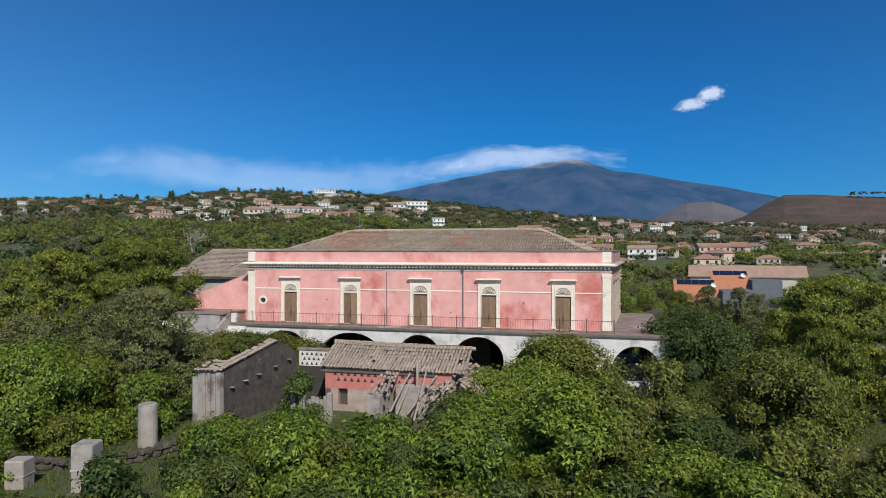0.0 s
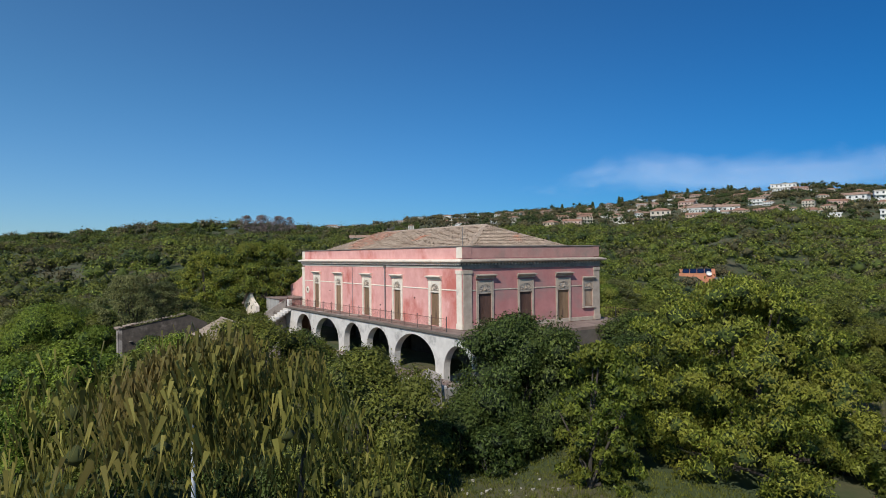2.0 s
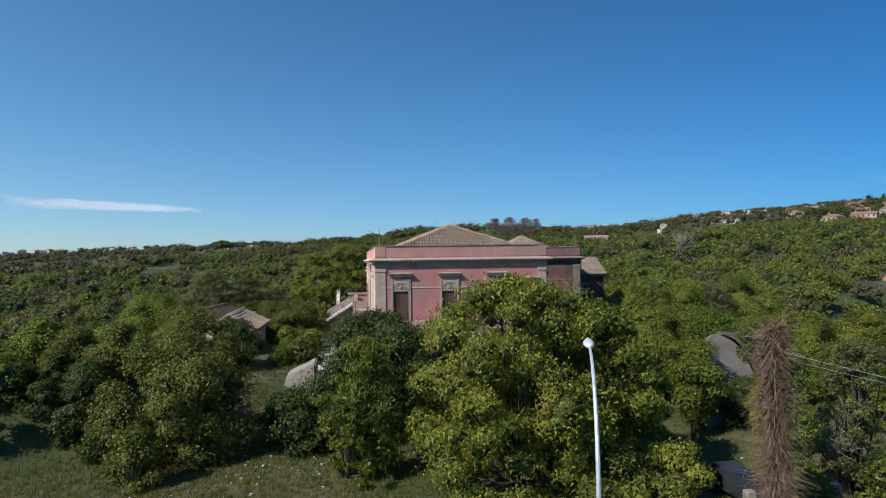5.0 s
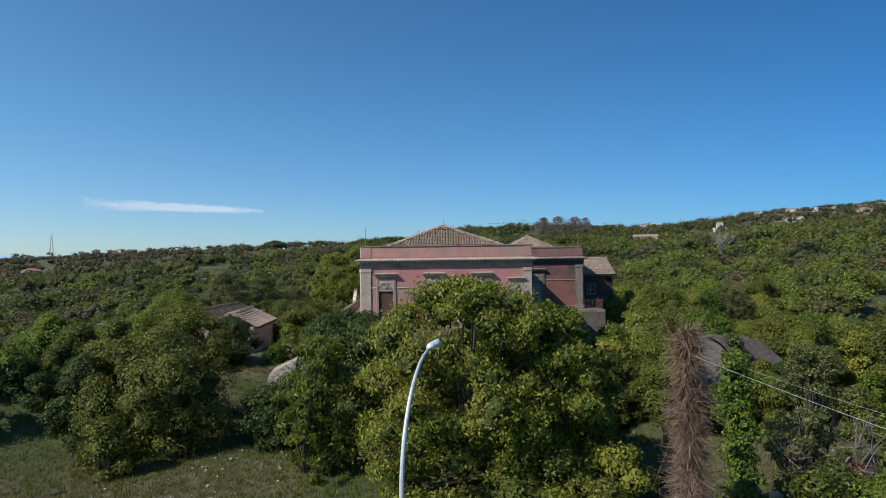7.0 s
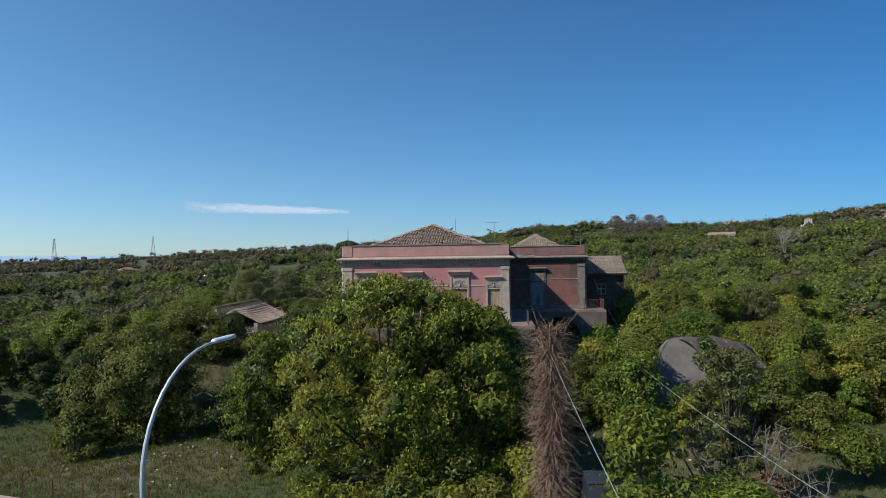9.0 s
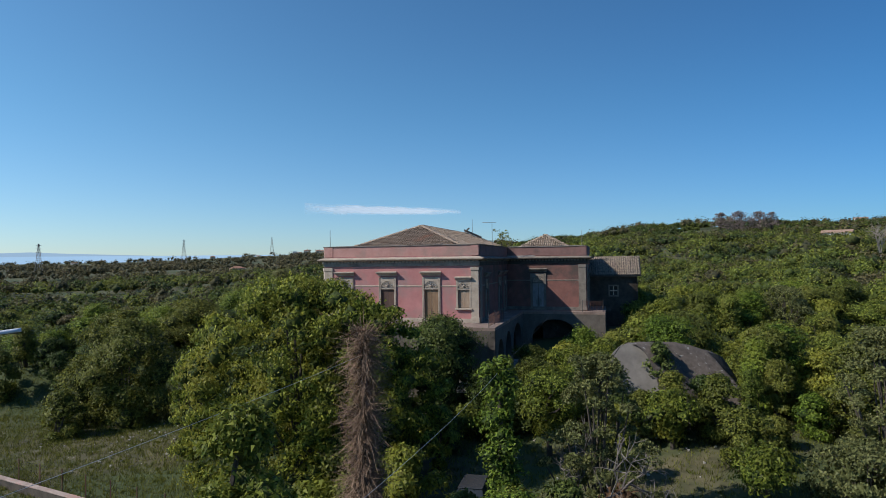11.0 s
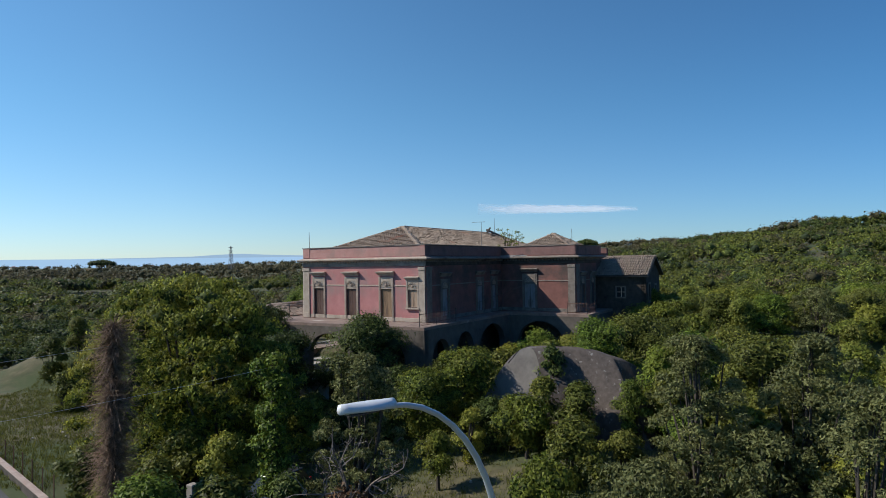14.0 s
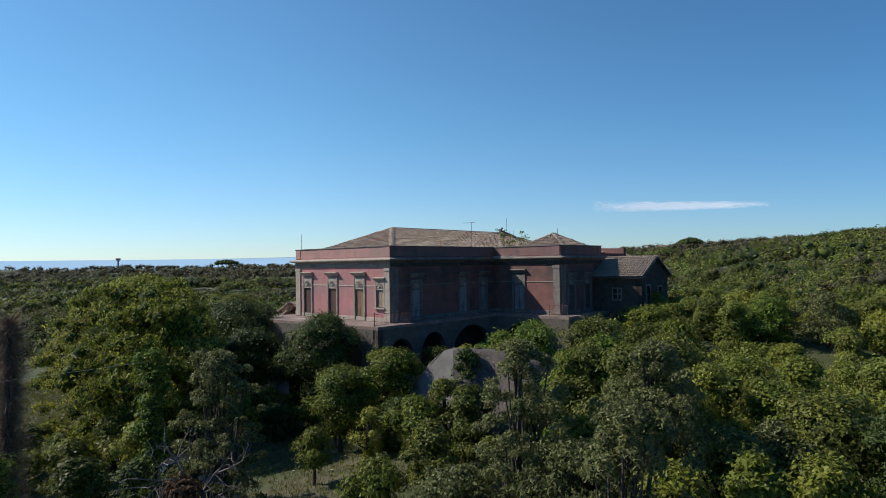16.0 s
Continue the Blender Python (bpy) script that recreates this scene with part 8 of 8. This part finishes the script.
def pylon(x, y, h):
    t = thing("pylon", "steel lattice power pylon far off", "pylon", Matrix.Translation((x, y, land_at(x, y))), "power pylons")
    bm = bmesh.new()
    w = h * 0.09
    for sx in (-1, 1):
        for sy in (-1, 1):
            rod(bm, (sx * w, sy * w, -1), (sx * 0.3, sy * 0.3, h), 0.22, 0.12, 4)
    for k in range(7):
        f0, f1 = k / 7, (k + 1) / 7
        w0, w1 = w + (0.3 - w) * f0, w + (0.3 - w) * f1
        for sy in (-1, 1):
            rod(bm, (-w0, sy * w0, h * f0), (w1, sy * w1, h * f1), 0.1, None, 3)
            rod(bm, (w0, sy * w0, h * f0), (-w1, sy * w1, h * f1), 0.1, None, 3)
    part("tower", bm, ZINC, t)
    for z in (0.72, 0.84, 0.95):
        bm = bmesh.new()
        rod(bm, (-h * 0.14, 0, h * z), (h * 0.14, 0, h * z), 0.15, None, 4)
        part("crossarm", bm, ZINC, t)


pylon(-437.8, -262.4, 25)
pylon(-690, -250, 30)
pylon(-1000, -230, 34)
wt = thing("water_tower", "slim water tower above the trees", "tower", Matrix.Translation((-697, -919, land_at(-697, -919))))
bm = bmesh.new()
rod(bm, (0, 0, -1), (0, 0, 16), 1.6, 1.4, 8)
part("shaft", bm, GREY_RENDER, wt)
bm = bmesh.new()
rod(bm, (0, 0, 16), (0, 0, 20), 3.4, 4.2, 10)
part("tank", bm, GREY_RENDER, wt)


# ---- clouds ----
def cloud_mat(name, density, scale, lo, hi, stretch, ends_k=4.0, foot_k=1.5, top_k=5.0):
    m = bpy.data.materials.new(name)
    m.use_nodes = True
    nt = m.node_tree
    n, l = nt.nodes, nt.links
    b = n["Principled BSDF"]
    b.inputs["Base Color"].default_value = (0.78, 0.79, 0.81, 1)
    b.inputs["Roughness"].default_value = 1.0
    b.inputs["Specular IOR Level"].default_value = 0.0
    uv = n.new("ShaderNodeUVMap")
    mp = n.new("ShaderNodeMapping")
    mp.inputs["Scale"].default_value = stretch
    l.new(uv.outputs["UV"], mp.inputs["Vector"])
    nz = n.new("ShaderNodeTexNoise")
    nz.inputs["Scale"].default_value, nz.inputs["Detail"].default_value, nz.inputs["Roughness"].default_value = scale, 9, 0.6
    l.new(mp.outputs["Vector"], nz.inputs["Vector"])
    sep = n.new("ShaderNodeSeparateXYZ")
    l.new(uv.outputs["UV"], sep.inputs["Vector"])

    def math_node(op, a, b_):
        k = n.new("ShaderNodeMath")
        k.operation = op
        for i, v in enumerate((a, b_)):
            if isinstance(v, (int, float)):
                k.inputs[i].default_value = v
            else:
                l.new(v, k.inputs[i])
        return k.outputs[0]

    def ramp(s, k):
        return math_node("MINIMUM", math_node("MULTIPLY", s, k), 1.0)
    sx, sy = sep.outputs["X"], sep.outputs["Y"]
    ends = math_node("MULTIPLY", ramp(sx, ends_k), ramp(math_node("SUBTRACT", 1.0, sx), ends_k))
    h = math_node("MULTIPLY", ends, math_node("MULTIPLY", ramp(sy, foot_k), ramp(math_node("SUBTRACT", 1.0, sy), top_k)))
    v = math_node("ADD", math_node("MULTIPLY", nz.outputs["Fac"], 1.4), math_node("SUBTRACT", h, 1.3))
    mr = n.new("ShaderNodeMapRange")
    mr.interpolation_type = "SMOOTHSTEP"
    mr.inputs["From Min"].default_value, mr.inputs["From Max"].default_value, mr.inputs["To Max"].default_value = lo, hi, density
    l.new(v, mr.inputs["Value"])
    l.new(mr.outputs["Result"], b.inputs["Alpha"])
    return m


def cloud(rows, r, mat, label):
    """A thin bank of cloud far off: rows of bearing, lower and upper height in degrees."""
    nx, ny = 60, 10
    bs = np.linspace(rows[0][0], rows[-1][0], nx + 1)
    up = rows[::-1]
    lo, hi = (np.interp(bs, [q[0] for q in up], [q[i] for q in up]) for i in (1, 2))
    bm = bmesh.new()
    uvl = bm.loops.layers.uv.new("UVMap")

    def spot(b, a, c, f):
        d = r * (1 + math.tan(radians(c - a)) * f)  # the bank leans back, its face to the sun
        return bearing(b, d, EYE + d * math.tan(radians(a + (c - a) * f)))
    g = [[bm.verts.new(spot(b, a, c, j / ny)) for b, a, c in zip(bs, lo, hi)] for j in range(ny + 1)]
    for j in range(ny):
        for i in range(nx):
            f = bm.faces.new((g[j][i + 1], g[j][i], g[j + 1][i], g[j + 1][i + 1]))
            for lp, (u, w) in zip(f.loops, ((i + 1, j), (i, j), (i, j + 1), (i + 1, j + 1))):
                lp[uvl].uv = (u / nx, w / ny)
    ob = part("cloud", bm, mat, None)
    ob.visible_shadow = False
    tagged(ob, label, "cloud", kind="structure")


cloud([(36, 4.2, 6.6), (33, 4.2, 7.6), (29, 4.4, 8.0), (25.6, 4.6, 9.4), (22.2, 4.4, 8.9), (16.4, 3.8, 8.1), (9, 3.6, 8.2), (4.2, 4.0, 8.3), (0, 5.2, 8.2), (-4, 6.2, 8.4), (-7, 6.8, 8.4)], 4300,
      cloud_mat("soft_mountain_cloud", 0.2, 3.2, -0.5, 0.75, (3.6, 0.7, 1), 3.0, 2.6, 2.6), "soft white cloud bank leaning on the volcano")
cloud([(3.5, 5.4, 7.7), (0.5, 5.7, 8.2), (-2.5, 6.3, 9.0), (-4.8, 6.8, 9.3), (-8, 7.0, 9.1), (-10.8, 7.2, 9.1), (-13.4, 7.1, 8.8), (-16, 6.9, 8.4)], 4250,
      cloud_mat("crest_cloud", 0.34, 3.0, -0.7, 0.35, (3.0, 1, 1), 2.4, 2.2, 2.6), "bright cloud lying along the crest to the summit")
cloud([(-19.4, 11.2, 12.0), (-21.0, 11.2, 12.6), (-22.8, 11.4, 12.5)], 4700, cloud_mat("fair_weather_cloud", 0.5, 2.8, -0.5, 0.35, (1.6, 1, 1), 2.4, 3.0, 2.4), "small white fair-weather cloud")
cloud([(-21.2, 11.7, 12.8), (-22.6, 11.8, 13.4), (-24.0, 12.0, 13.3)], 4690, cloud_mat("fair_weather_puff", 0.56, 3.1, -0.5, 0.35, (1.6, 1, 1), 2.6, 2.4, 2.6), "upper puff of a small white cloud")
cloud([(102, 4.3, 5.3), (97, 4.25, 5.1), (92, 4.2, 4.9), (88, 4.2, 4.6)], 4700, cloud_mat("streak_cloud", 0.65, 2.0, -0.85, 0.1, (3.5, 0.8, 1), 2.5, 2.4, 2.6), "thin white streak of cloud low in the west")
